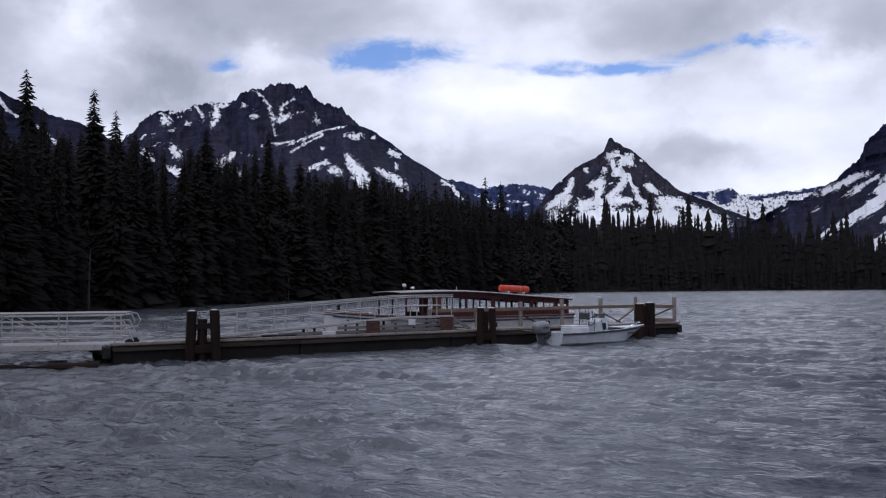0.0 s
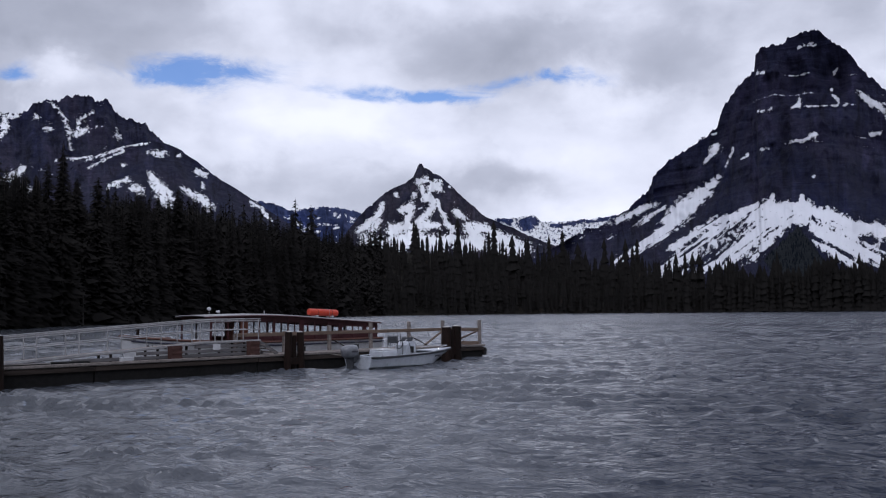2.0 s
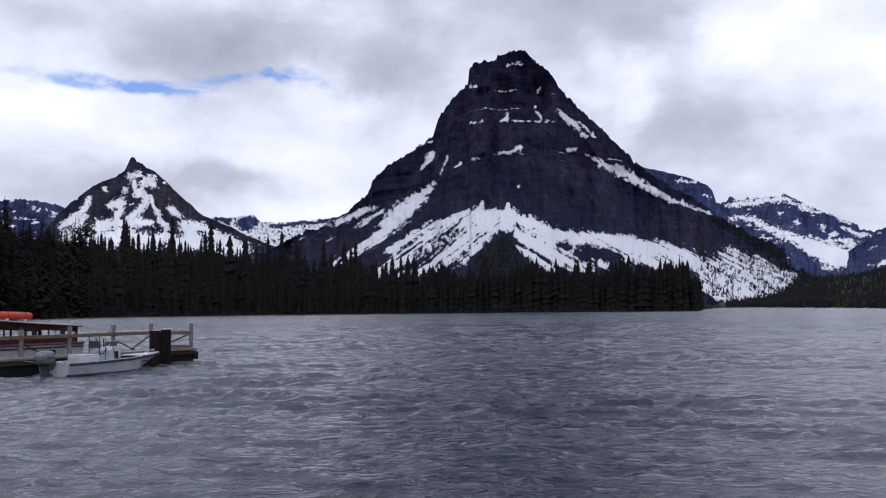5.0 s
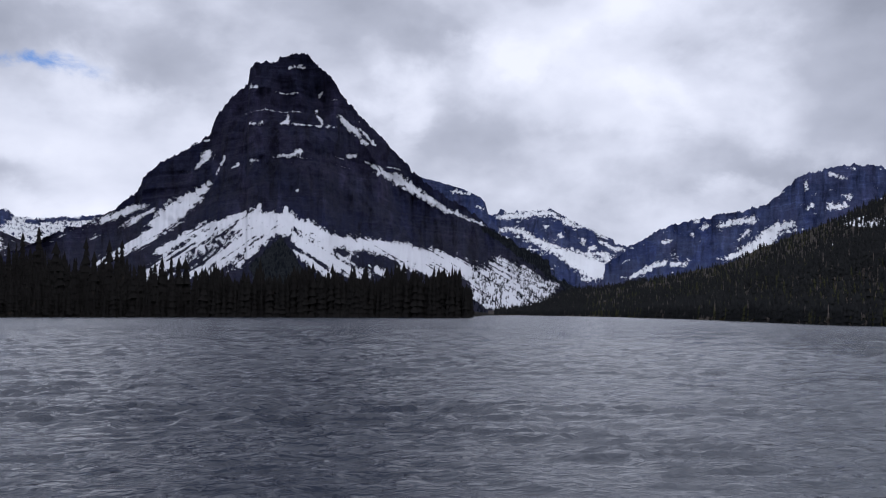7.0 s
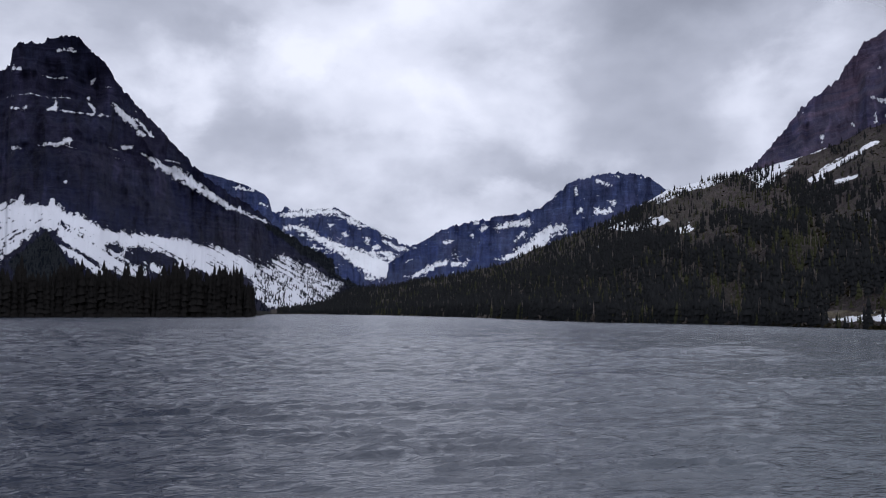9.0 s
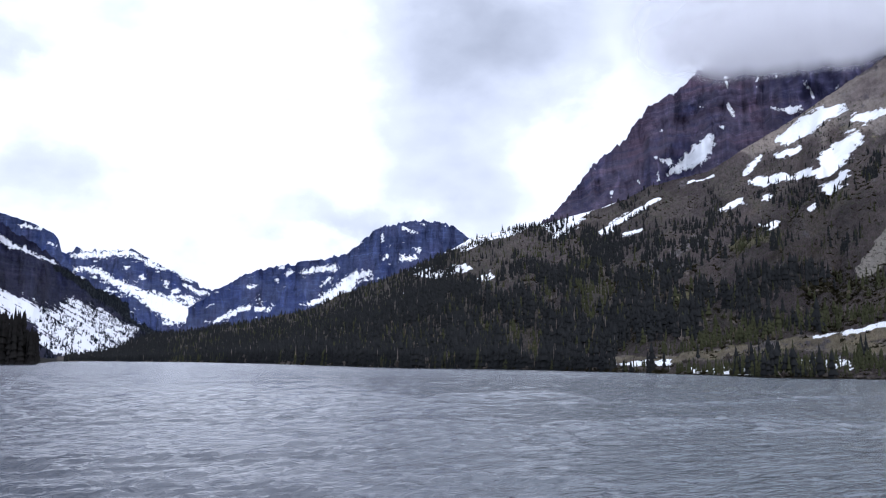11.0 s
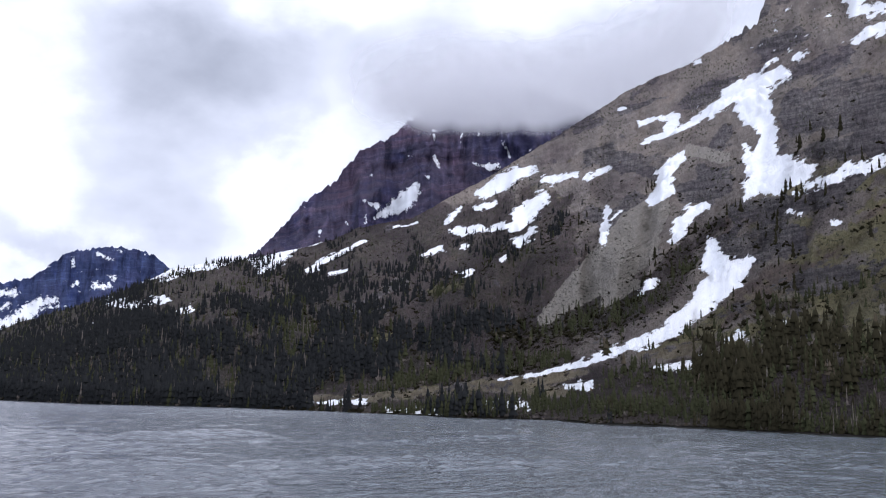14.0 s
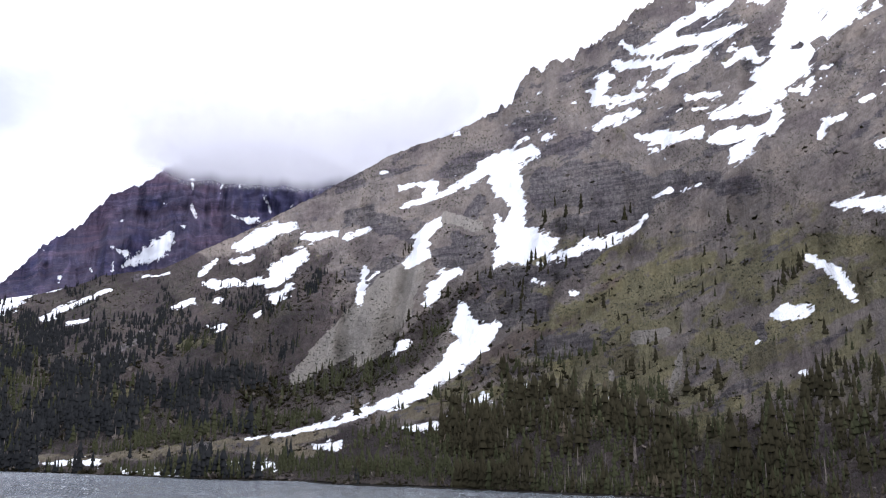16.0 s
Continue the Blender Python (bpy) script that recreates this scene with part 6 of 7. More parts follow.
# ---- landing stage and boats ----
TIMBER = surface("weathered_deck_timber", (0.13, 0.115, 0.105), (0.28, 0.25, 0.235), 14.0, 0.85, 0.5, 0.008, stretch=(1, 0.12, 1), wear=(0.10, 0.085, 0.075))
FASCIA = surface("dark_fascia_timber", (0.024, 0.019, 0.017), (0.066, 0.052, 0.045), 10.0, 0.8, 0.5, 0.01, stretch=(0.1, 1, 1), wear=(0.05, 0.042, 0.036))
RAIL_WOOD = surface("brown_rail_timber", (0.10, 0.075, 0.060), (0.20, 0.15, 0.12), 16.0, 0.8, 0.4, 0.006, stretch=(0.2, 0.2, 1), wear=(0.06, 0.045, 0.037))
CREOSOTE = surface("creosoted_pile", (0.008, 0.006, 0.005), (0.022, 0.0125, 0.010), 7.0, 0.75, 0.8, 0.02, stretch=(1, 1, 0.15), wear=(0.034, 0.020, 0.016))
PILE_CAP = surface("pale_pile_cap", (0.25, 0.24, 0.23), (0.45, 0.43, 0.41), 12.0, 0.7)
FLOAT = surface("black_float_and_shadow", (0.008, 0.008, 0.008), (0.018, 0.017, 0.017), 6.0, 0.8)
ALLOY = surface("dull_aluminium", (0.27, 0.27, 0.28), (0.42, 0.42, 0.44), 12.0, 0.45, 0.15, 0.003, metal=0.6)
PALE_METAL = surface("pale_painted_metal", (0.22, 0.22, 0.23), (0.35, 0.35, 0.36), 9.0, 0.5, 0.1, 0.003, wear=(0.17, 0.16, 0.16))
SKIRT = surface("grey_ramp_boards", (0.085, 0.083, 0.088), (0.165, 0.16, 0.165), 11.0, 0.8, 0.4, 0.006, stretch=(0.15, 1, 1))
WHITE = surface("white_boat_paint", (0.42, 0.43, 0.46), (0.60, 0.61, 0.63), 5.0, 0.35, 0.05, 0.002, wear=(0.34, 0.34, 0.35))
GEL = surface("chalky_white_gelcoat", (0.40, 0.43, 0.48), (0.56, 0.59, 0.64), 5.0, 0.4, 0.05, 0.002, wear=(0.30, 0.32, 0.35))
MAROON = surface("dark_red_boat_paint", (0.032, 0.0075, 0.010), (0.060, 0.0135, 0.0165), 6.0, 0.45, 0.1, 0.002, wear=(0.034, 0.010, 0.010))
NAVY = surface("dark_blue_stripe", (0.012, 0.014, 0.035), (0.022, 0.026, 0.055), 6.0, 0.45)
VARNISH = surface("varnished_brown_wood", (0.055, 0.018, 0.010), (0.11, 0.036, 0.020), 8.0, 0.4, 0.2, 0.003, stretch=(1, 1, 0.2))
ORANGE = surface("orange_raft_case", (0.42, 0.032, 0.014), (0.58, 0.058, 0.020), 4.0, 0.45, 0.1, 0.003, wear=(0.45, 0.05, 0.02))
RUBBER = surface("black_rubber", (0.012, 0.012, 0.013), (0.03, 0.03, 0.03), 8.0, 0.7)
SILVER = surface("silver_motor_cowl", (0.12, 0.125, 0.14), (0.24, 0.25, 0.27), 5.0, 0.35, 0.05, 0.002, metal=0.35)
CANVAS = surface("dark_grey_canvas", (0.035, 0.037, 0.042), (0.075, 0.078, 0.085), 12.0, 0.9)
CRATE = surface("dull_brown_paint", (0.050, 0.026, 0.023), (0.088, 0.048, 0.042), 9.0, 0.75)
CUSHION = surface("tan_bench_vinyl", (0.16, 0.10, 0.07), (0.24, 0.16, 0.11), 9.0, 0.6)
ROPE = surface("pale_mooring_rope", (0.28, 0.26, 0.23), (0.45, 0.42, 0.37), 40.0, 0.9)
CHROME = surface("chrome_fitting", (0.7, 0.7, 0.72), (0.85, 0.85, 0.87), 6.0, 0.15, 0.02, 0.001, metal=1.0)
INK = surface("faded_dark_lettering", (0.03, 0.03, 0.04), (0.07, 0.07, 0.08), 20.0, 0.6)


def glazing():
    m, n = material("boat_window_glass")
    finish(n, (0.92, 0.95, 0.96), 0.02, IOR=1.1, **{"Transmission_Weight": 1.0})
    return m


GLASS = glazing()


def part(name, bm, mat, parent, label="", smooth_shade=False):
    """Links a bmesh as one mesh object under a thing or a part."""
    mesh = bpy.data.meshes.new(name)
    bm.to_mesh(mesh)
    bm.free()
    mesh.materials.append(mat)
    if smooth_shade:
        mesh.polygons.foreach_set("use_smooth", [True] * len(mesh.polygons))
    ob = new(name, mesh)
    ob.parent = parent
    if label:
        tagged(ob, label)
    return ob


def thing(name, m, label, category, group=""):
    ob = new(name)
    ob.matrix_basis = m
    return tagged(ob, label, category, group)


def add_box(bm, centre, size, turn=None, bevel=0.012):
    m = Matrix.Translation(centre) @ (turn or Matrix.Identity(4)) @ Matrix.Diagonal((*size, 1))
    made = bmesh.ops.create_cube(bm, size=1.0, matrix=m)["verts"]
    if bevel:
        edges = list({e for v in made for e in v.link_edges})
        bmesh.ops.bevel(bm, geom=edges, offset=min(bevel, min(size) * 0.3), segments=1, affect="EDGES")
    return bm


def box(centre, size, turn=None, bevel=0.012):
    return add_box(bmesh.new(), centre, size, turn, bevel)


def along_matrix(a, b):
    a, b = Vector(a), Vector(b)
    return Matrix.Translation((a + b) / 2) @ (b - a).to_track_quat("Z", "X").to_matrix().to_4x4(), (b - a).length


def beam(a, b, wide, thick, bevel=0.01):
    """A squared timber from a to b."""
    m, length = along_matrix(a, b)
    return oriented(m, (thick, wide, length), bevel)


def oriented(m, size, bevel):
    bm = bmesh.new()
    bmesh.ops.create_cube(bm, size=1.0, matrix=m @ Matrix.Diagonal((*size, 1)))
    bmesh.ops.bevel(bm, geom=bm.edges[:], offset=min(bevel, min(size) * 0.3), segments=1, affect="EDGES")
    return bm


def tube(points, radius, sides=8):
    """A pipe through the points."""
    bm = bmesh.new()
    rings = []
    pts = [Vector(p) for p in points]
    for k, p in enumerate(pts):
        d = (pts[min(k + 1, len(pts) - 1)] - pts[max(k - 1, 0)]).normalized()
        q = d.to_track_quat("Z", "X")
        rings.append([bm.verts.new(p + q @ Vector((radius * math.cos(6.2832 * j / sides), radius * math.sin(6.2832 * j / sides), 0))) for j in range(sides)])
    for r0, r1 in zip(rings, rings[1:]):
        for j in range(sides):
            bm.faces.new((r0[j], r0[(j + 1) % sides], r1[(j + 1) % sides], r1[j]))
    bm.faces.new(rings[0][::-1])
    bm.faces.new(rings[-1])
    return bm


def skin(rows, close=True):
    """A surface through rows of points of one length; close: with end caps."""
    bm = bmesh.new()
    grid = [[bm.verts.new(p) for p in row] for row in rows]
    for r0, r1 in zip(grid, grid[1:]):
        for j in range(len(r0) - 1):
            bm.faces.new((r0[j], r0[j + 1], r1[j + 1], r1[j]))
    if close:
        for row in (grid[0], grid[-1]):
            bm.faces.new(row)
    bmesh.ops.remove_doubles(bm, verts=bm.verts[:], dist=0.001)
    bmesh.ops.recalc_face_normals(bm, faces=bm.faces[:])
    return bm


def thicken(ob, depth):
    mod = ob.modifiers.new("thickness", "SOLIDIFY")
    mod.thickness = depth
    return ob


DOCK_LONG, DOCK_WIDE, DECK = 28.7, 3.0, 0.65
DOCK = pose(-11.6, 32.3, 0, 0, 0, 33.8)


def build_dock():
    dock = thing("floating_dock", DOCK, "long grey timber floating dock on black floats", "dock")
    for name, y in (("front_fascia", -0.03), ("back_fascia", DOCK_WIDE + 0.03)):
        for k in range(4):
            x0 = 0.05 + k * 7.15
            part(name, box((x0 + 3.57, y, DECK - 0.14), (7.13, 0.06, 0.17)), FASCIA, dock)
            # black board added for the shadow below the dock edge
            part("lower_beam", box((x0 + 3.57, y + (0.12 if y < 1 else -0.12), DECK - 0.47), (7.1, 0.12, 0.50)), FLOAT, dock)
    for name, x in (("left_fascia", -0.03), ("right_fascia", DOCK_LONG + 0.03)):
        part(name, box((x, DOCK_WIDE / 2, DECK - 0.22), (0.06, DOCK_WIDE, 0.32)), FASCIA, dock)
    part("nosing", box((DOCK_LONG / 2, -0.03, DECK + 0.035), (DOCK_LONG, 0.16, 0.10)), TIMBER, dock, "pale worn edge board")
    for k in range(10):
        bm = bmesh.new()
        bmesh.ops.create_cone(bm, cap_ends=True, segments=16, radius1=0.30, radius2=0.30, depth=2.7, matrix=Matrix.Translation((1.5 + k * 2.85, 1.5, 0.02)) @ Euler((radians(90), 0, 0)).to_matrix().to_4x4())
        part("float", bm, FLOAT, dock, smooth_shade=False)
    part("corner_bumper", box((-0.14, 0.0, DECK - 0.25), (0.24, 0.34, 0.44), bevel=0.05), RUBBER, dock, "black rubber corner bumper")
    part("corner_bumper", box((DOCK_LONG + 0.12, 0.1, DECK - 0.3), (0.2, 0.3, 0.40), bevel=0.05), RUBBER, dock, "black rubber corner bumper")
    return dock


def build_piles(s, y, spread, tops, label, wide=0.19):
    """A cluster of three leaning piles with a cross timber, driven beside the dock."""
    cluster = thing("mooring_dolphin", DOCK @ pose(s, y, 0), label, "mooring post", "pile clusters along the dock")
    for k, (dx, top) in enumerate(zip((-spread, 0.0, spread), tops)):
        lean = -0.06 * dx / spread
        rows = [[(dx * 1.12 + (wide + 0.02 * math.sin(a * 3 + k + z)) * math.cos(a) + lean * (z + 2) * 0.5, 0.12 * (k == 1) + wide * math.sin(a), z)
                 for a in [6.28318 * j / 14 for j in range(15)]] for z in (-2.5, -0.6, 0.2, 0.8, top - 0.03, top)]
        pile = part("timber_post", skin(rows), CREOSOTE, cluster)
        if k != 1:
            bm = bmesh.new()
            bmesh.ops.create_cone(bm, cap_ends=True, segments=14, radius1=wide * 0.9, radius2=wide * 0.35, depth=0.05,
                                  matrix=Matrix.Translation((dx * 1.12 + lean * (top + 2) * 0.5, 0, top + 0.025)))
            part("cap", bm, PILE_CAP, pile, "pale weathered pile top")
    if spread > 0.45:
        part("cross_timber", box((0, 0.02, min(tops) - 0.26), (spread * 2.2, 0.20, 0.20)), CREOSOTE, cluster)
    part("cross_timber", box((0, 0.02, 0.42), (spread * 2.6, 0.24, 0.30)), CREOSOTE, cluster)
    return cluster


def build_railing():
    rail = thing("timber_railing", DOCK @ pose(0, 0, DECK), "brown timber railing along the dock edge with diagonal braces", "railing")
    back = DOCK_WIDE - 0.12
    for s, top in ((15.1, 0.95), (17.8, 1.0), (20.5, 1.22), (23.2, 1.32), (25.9, 1.34), (28.5, 1.36)):
        part("post", box((s, back, top / 2 - 0.01), (0.16, 0.15, top)), TIMBER, rail)
    part("post", box((28.5, 0.12, 0.67), (0.16, 0.15, 1.40)), TIMBER, rail)
    part("top_rail", box((21.8, back - 0.10, 0.86), (13.5, 0.06, 0.17)), RAIL_WOOD, rail)
    part("top_rail", box((28.42, DOCK_WIDE / 2, 0.86), (0.06, DOCK_WIDE - 0.2, 0.17)), RAIL_WOOD, rail)
    part("kick_board", box((28.42, DOCK_WIDE / 2, 0.14), (0.06, DOCK_WIDE - 0.2, 0.20)), RAIL_WOOD, rail)
    part("brace", beam((28.36, 0.2, 0.78), (28.36, 2.2, 0.10), 0.14, 0.06), RAIL_WOOD, rail)
    part("brace", beam((28.34, 2.7, 0.78), (28.34, 1.6, 0.12), 0.10, 0.05), RAIL_WOOD, rail)
    part("brace", beam((28.3, back - 0.2, 0.78), (26.9, back - 0.2, 0.05), 0.14, 0.06), RAIL_WOOD, rail)
    for s in (20.5, 25.9):
        part("prop", beam((s + 0.08, back - 0.12, 0.52), (s + 0.75, back - 0.75, 0.02), 0.05, 0.05), CREOSOTE, rail)
    part("prop", beam((28.3, 2.2, 0.8), (28.3, 2.6, 0.3), 0.05, 0.05), CREOSOTE, rail)
    return rail


def build_ramp():
    ramp = thing("boarding_ramp", DOCK @ pose(0, 1.35, DECK), "long grey boarding ramp with pale metal handrails", "ramp")
    s0, s1, s2, top, wide = 4.0, 13.0, 15.4, 0.62, 1.2
    part("ramp_deck", beam((s0, wide / 2, 0.06), (s1, wide / 2, top), wide, 0.06), TIMBER, ramp)
    part("platform", box(((s1 + s2) / 2, wide / 2, top), (s2 - s1, wide, 0.07)), TIMBER, ramp)
    part("edge_strip", beam((s0, -0.03, 0.10), (s1, -0.03, top + 0.03), 0.05, 0.10), PALE_METAL, ramp)
    part("edge_strip", box(((s1 + s2) / 2, -0.03, top + 0.02), (s2 - s1, 0.05, 0.10)), PALE_METAL, ramp)
    for k in range(3):
        z = 0.10 + k * 0.18
        start = s0 + (s1 - s0) * (z + 0.10) / top
        part("skirt_board", box(((start + s2) / 2, -0.01, z), (s2 - start, 0.035, 0.13)), SKIRT, ramp)
    for s in (8.5, 10.5, 12.4, 14.0, 15.3):
        z = min(top, top * (s - s0) / (s1 - s0))
        part("leg", box((s, 0.08, z / 2), (0.09, 0.09, z)), CREOSOTE, ramp)
        part("leg", box((s, wide - 0.08, z / 2), (0.09, 0.09, z)), CREOSOTE, ramp)
    for k in range(3):
        part("step", box((s2 + 0.16 + k * 0.28, wide / 2, top - 0.17 - k * 0.17), (0.28, wide, 0.05)), TIMBER, ramp)
    part("stringer", beam((s2, 0.03, top - 0.06), (s2 + 0.95, 0.03, 0.02), 0.05, 0.16), SKIRT, ramp)
    part("stringer", beam((s2, wide - 0.03, top - 0.06), (s2 + 0.95, wide - 0.03, 0.02), 0.05, 0.16), SKIRT, ramp)

    def floor(s):
        return max(0.05, min(top, 0.06 + (top - 0.06) * (s - s0) / (s1 - s0)))
    for y in (0.0, wide):
        for s in (4.1, 5.6, 7.2, 8.9, 10.6, 12.0, 13.1, 14.2, 15.3):
            part("post", tube([(s, y, floor(s)), (s, y, floor(s) + 0.98)], 0.024), PALE_METAL, ramp)
        for lift in (0.98, 0.90, 0.52):
            part("handrail", tube([(s0 - 0.1, y, 0.06 + lift), (s1, y, top + lift), (s2, y, top + lift)], 0.022), PALE_METAL, ramp)
    loop = [(s0 - 0.1, 0.0, 0.96), (s0 - 0.32, 0.0, 0.93), (s0 - 0.40, 0.0, 0.75), (s0 - 0.32, 0.0, 0.58), (s0 - 0.1, 0.0, 0.56)]
    part("rail_loop", tube(loop, 0.022), PALE_METAL, ramp)
    part("notice", box((13.15, -0.06, 0.44), (0.36, 0.012, 0.26), bevel=0.003), WHITE, ramp, "blank white notice board")
    return ramp


def build_crate(s, y, size, mat, label, name="crate"):
    """A slatted box that stands on the dock."""
    w, d, h = size
    crate = thing(name, DOCK @ pose(s, y, DECK + 0.012), label, "box")
    part("body", box((0, 0, h / 2), (w, d, h)), mat, crate)
    for z in (0.12 * h, 0.5 * h, 0.88 * h):
        part("slat", box((0, -d / 2 - 0.012, z), (w * 1.02, 0.02, h * 0.16), bevel=0.004), mat, crate)
    part("lid", box((0, 0, h + 0.012), (w * 1.06, d * 1.06, 0.024), bevel=0.006), mat, crate)
    return crate


def build_gangway():
    """The truss bridge from the shore to the dock."""
    long = 14.0
    gang = thing("gangway", DOCK @ pose(1.15, 1.9, DECK + 0.0, 0, 0, 156), "pale metal truss gangway from the shore to the dock", "gangway")
    wide, tall = 1.3, 1.12
    part("walkway", box((long / 2, wide / 2, 0.0), (long, wide, 0.06)), PALE_METAL, gang)
    part("side_plate", box((long / 2, 0.0, -0.10), (long, 0.04, 0.22)), PALE_METAL, gang)
    part("side_plate", box((long / 2, wide, -0.10), (long, 0.04, 0.22)), PALE_METAL, gang)
    for y in (0.0, wide):
        for z, r in ((tall, 0.034), (tall - 0.10, 0.022), (0.82, 0.02), (0.62, 0.02), (0.42, 0.02), (0.22, 0.03)):
            part("rail", tube([(0, y, z), (long, y, z)], r), PALE_METAL, gang)
        for k in range(8):
            part("upright", tube([(0.3 + k * 1.9, y, -0.05), (0.3 + k * 1.9, y, tall)], 0.026), PALE_METAL, gang)
        for k in range(0, 7):
            lo, hi = (0.1, tall - 0.05) if k % 2 else (tall - 0.05, 0.1)
            part("diagonal", tube([(0.3 + k * 1.9, y, lo), (2.2 + k * 1.9, y, hi)], 0.022), PALE_METAL, gang)
        end = [(0, y, tall), (-0.28, y, tall - 0.06), (-0.40, y, tall - 0.30), (-0.30, y, tall - 0.52), (0, y, tall - 0.58)]
        part("end_loop", tube(end, 0.024), PALE_METAL, gang)
        part("strut", beam((0.0, y, tall - 0.3), (-0.35, y, 0.1), 0.04, 0.04), PALE_METAL, gang)
        bm = bmesh.new()
        bmesh.ops.create_cone(bm, cap_ends=True, segments=18, radius1=0.15, radius2=0.15, depth=0.1, matrix=Matrix.Translation((-0.2, y, 0.03)) @ Euler((radians(90), 0, 0)).to_matrix().to_4x4())
        part("roller", bm, RUBBER, gang)
    for x in (6.6, 13.6):
        for y in (0.0, wide):
            part("stilt", tube([(x, y, 0.0), (x, y, -2.6)], 0.05), PALE_METAL, gang)
    part("hinge_plate", box((-0.45, wide / 2, -0.02), (0.9, wide, 0.03), pose(0, 0, 0, 0, 8, 0), bevel=0.004), ALLOY, gang)
    return gang


def build_tour_boat():
    boat = thing("tour_boat", DOCK @ pose(10.75, 5.25, 0), "wooden tour boat with white hull and dark red cabin", "boat")
    long = 14.1

    def half(t):
        return 1.62 * (1 - (1 - min(t / 0.42, 1)) ** 2.1) * (1 - 0.10 * max(0, t - 0.55) / 0.45)

    def sheer(t):
        return 1.12 + 0.42 * (1 - min(t / 0.5, 1)) ** 2

    def station(t, lift=0.0):
        x, w, z = long * t, max(half(t), 0.01), sheer(t)
        flare = 0.80 if t < 0.4 else 0.9
        side = [(w, z), (w * 0.985, z - 0.30), (w * flare, 0.15), (w * 0.62, -0.25), (0.0, -0.42)]
        x0 = x + (0.9 * (1 - t / 0.12) * 0.5 if t < 0.12 else 0)
        right = [(x + (x0 - x) * (1 - max(q[1], 0) / z), -q[0], q[1]) for q in side]
        return right + [(p[0], -p[1], p[2]) for p in right[-2::-1]]
    ts = (0.0, 0.03, 0.07, 0.12, 0.18, 0.26, 0.36, 0.5, 0.66, 0.82, 0.95, 1.0)
    part("hull", skin([station(t) for t in ts]), WHITE, boat, "white painted hull", smooth_shade=False)
    deck_rows = [[(long * t, -half(t) * 0.97, sheer(t) - 0.10), (long * t, 0, sheer(t) - 0.06), (long * t, half(t) * 0.97, sheer(t) - 0.10)] for t in ts]
    thicken(part("deck", skin(deck_rows, False), SKIRT, boat), 0.05)
    for side in (-1, 1):
        part("gunwale", tube([(long * t, side * (half(t) + 0.02), sheer(t) + 0.01) for t in ts], 0.055), VARNISH, boat, "varnished brown gunwale")
        part("rub_rail", tube([(long * t, side * (half(t) * 0.99 + 0.02), sheer(t) - 0.16) for t in ts[1:]], 0.04), NAVY, boat, "dark blue rubbing strip")
    start, stop = 3.75, 13.75

    def roof_z(x):
        u = (x - 1.9) / (13.95 - 1.9)
        return 2.33 + 0.10 * math.sin(math.pi * min(u * 1.35, 1)) - 0.36 * max(0, u - 0.35) ** 1.6 / 0.65 ** 1.6

    def cabin_half(x):
        return half(x / long) * 0.90
    xs = [start + (stop - start) * k / 12 for k in range(13)]
    for side in (-1, 1):
        for k in range(12):
            a, b = xs[k], xs[k + 1]
            ya, yb = side * cabin_half(a), side * cabin_half(b)
            low = sheer(a / long) - 0.06
            panel = [[(a, ya, low), (b, yb, low)], [(a, ya, 1.40), (b, yb, 1.40)]]
            if k >= 2:
                thicken(part("side_panel", skin(panel, False), MAROON, boat), 0.04)
            head = [[(a, ya, roof_z(a) - 0.32), (b, yb, roof_z(b) - 0.32)], [(a, ya, roof_z(a) - 0.04), (b, yb, roof_z(b) - 0.04)]]
            thicken(part("head_panel", skin(head, False), MAROON, boat), 0.05)
            post_wide = (0.10, 0.08, 0.40, 0.07, 0.14, 0.07, 0.26, 0.07, 0.07, 0.26, 0.07, 0.26)[k] if side < 0 else 0.07
            part("window_post", box((a, ya, (1.3 + roof_z(a) - 0.2) / 2), (post_wide, 0.07, roof_z(a) - 0.2 - 1.3)), VARNISH if k == 2 else MAROON, boat)
            if k >= 3:
                pane = [[(a + 0.05, ya, 1.42), (b - 0.05, yb, 1.42)], [(a + 0.05, ya, roof_z(a) - 0.33), (b - 0.05, yb, roof_z(b) - 0.33)]]
                glass = thicken(part("window_pane", skin(pane, False), GLASS, boat, "clear window pane"), 0.006)
                glass.visible_shadow = False
                m = (a + b) / 2
                if side < 0:
                    part("mullion", box((m, (ya + yb) / 2, (1.40 + roof_z(m) - 0.3) / 2), (0.022, 0.04, roof_z(m) - 0.3 - 1.40), bevel=0.005), MAROON, boat)
        part("corner_post", box((stop, side * cabin_half(stop), 1.5), (0.14, 0.08, 0.95)), MAROON, boat)
    rows = []
    for k in range(16):
        x = 3.40 + (13.98 - 3.40) * k / 15
        w = min(cabin_half(x) + 0.14, 1.62) if x > 3.75 else cabin_half(3.75) + 0.10 - 0.22 * (3.75 - x)
        rows.append([(x, -w, roof_z(x) - 0.03), (x, -w * 0.97, roof_z(x) + 0.02), (x, -w * 0.5, roof_z(x) + 0.05), (x, 0, roof_z(x) + 0.06), (x, w * 0.5, roof_z(x) + 0.05), (x, w * 0.97, roof_z(x) + 0.02), (x, w, roof_z(x) - 0.03)])
    thicken(part("roof", skin(rows, False), PALE_METAL, boat, "pale grey canvas roof", smooth_shade=True), 0.04)
    for side in (-1, 1):
        part("roof_edge", tube([(r[0][0], side * abs(r[0][1]), r[0][2] - 0.02) for r in rows], 0.035), MAROON, boat)
    part("transom_panel", box((stop + 0.02, 0, 1.22), (0.05, 2.5, 0.42)), MAROON, boat)
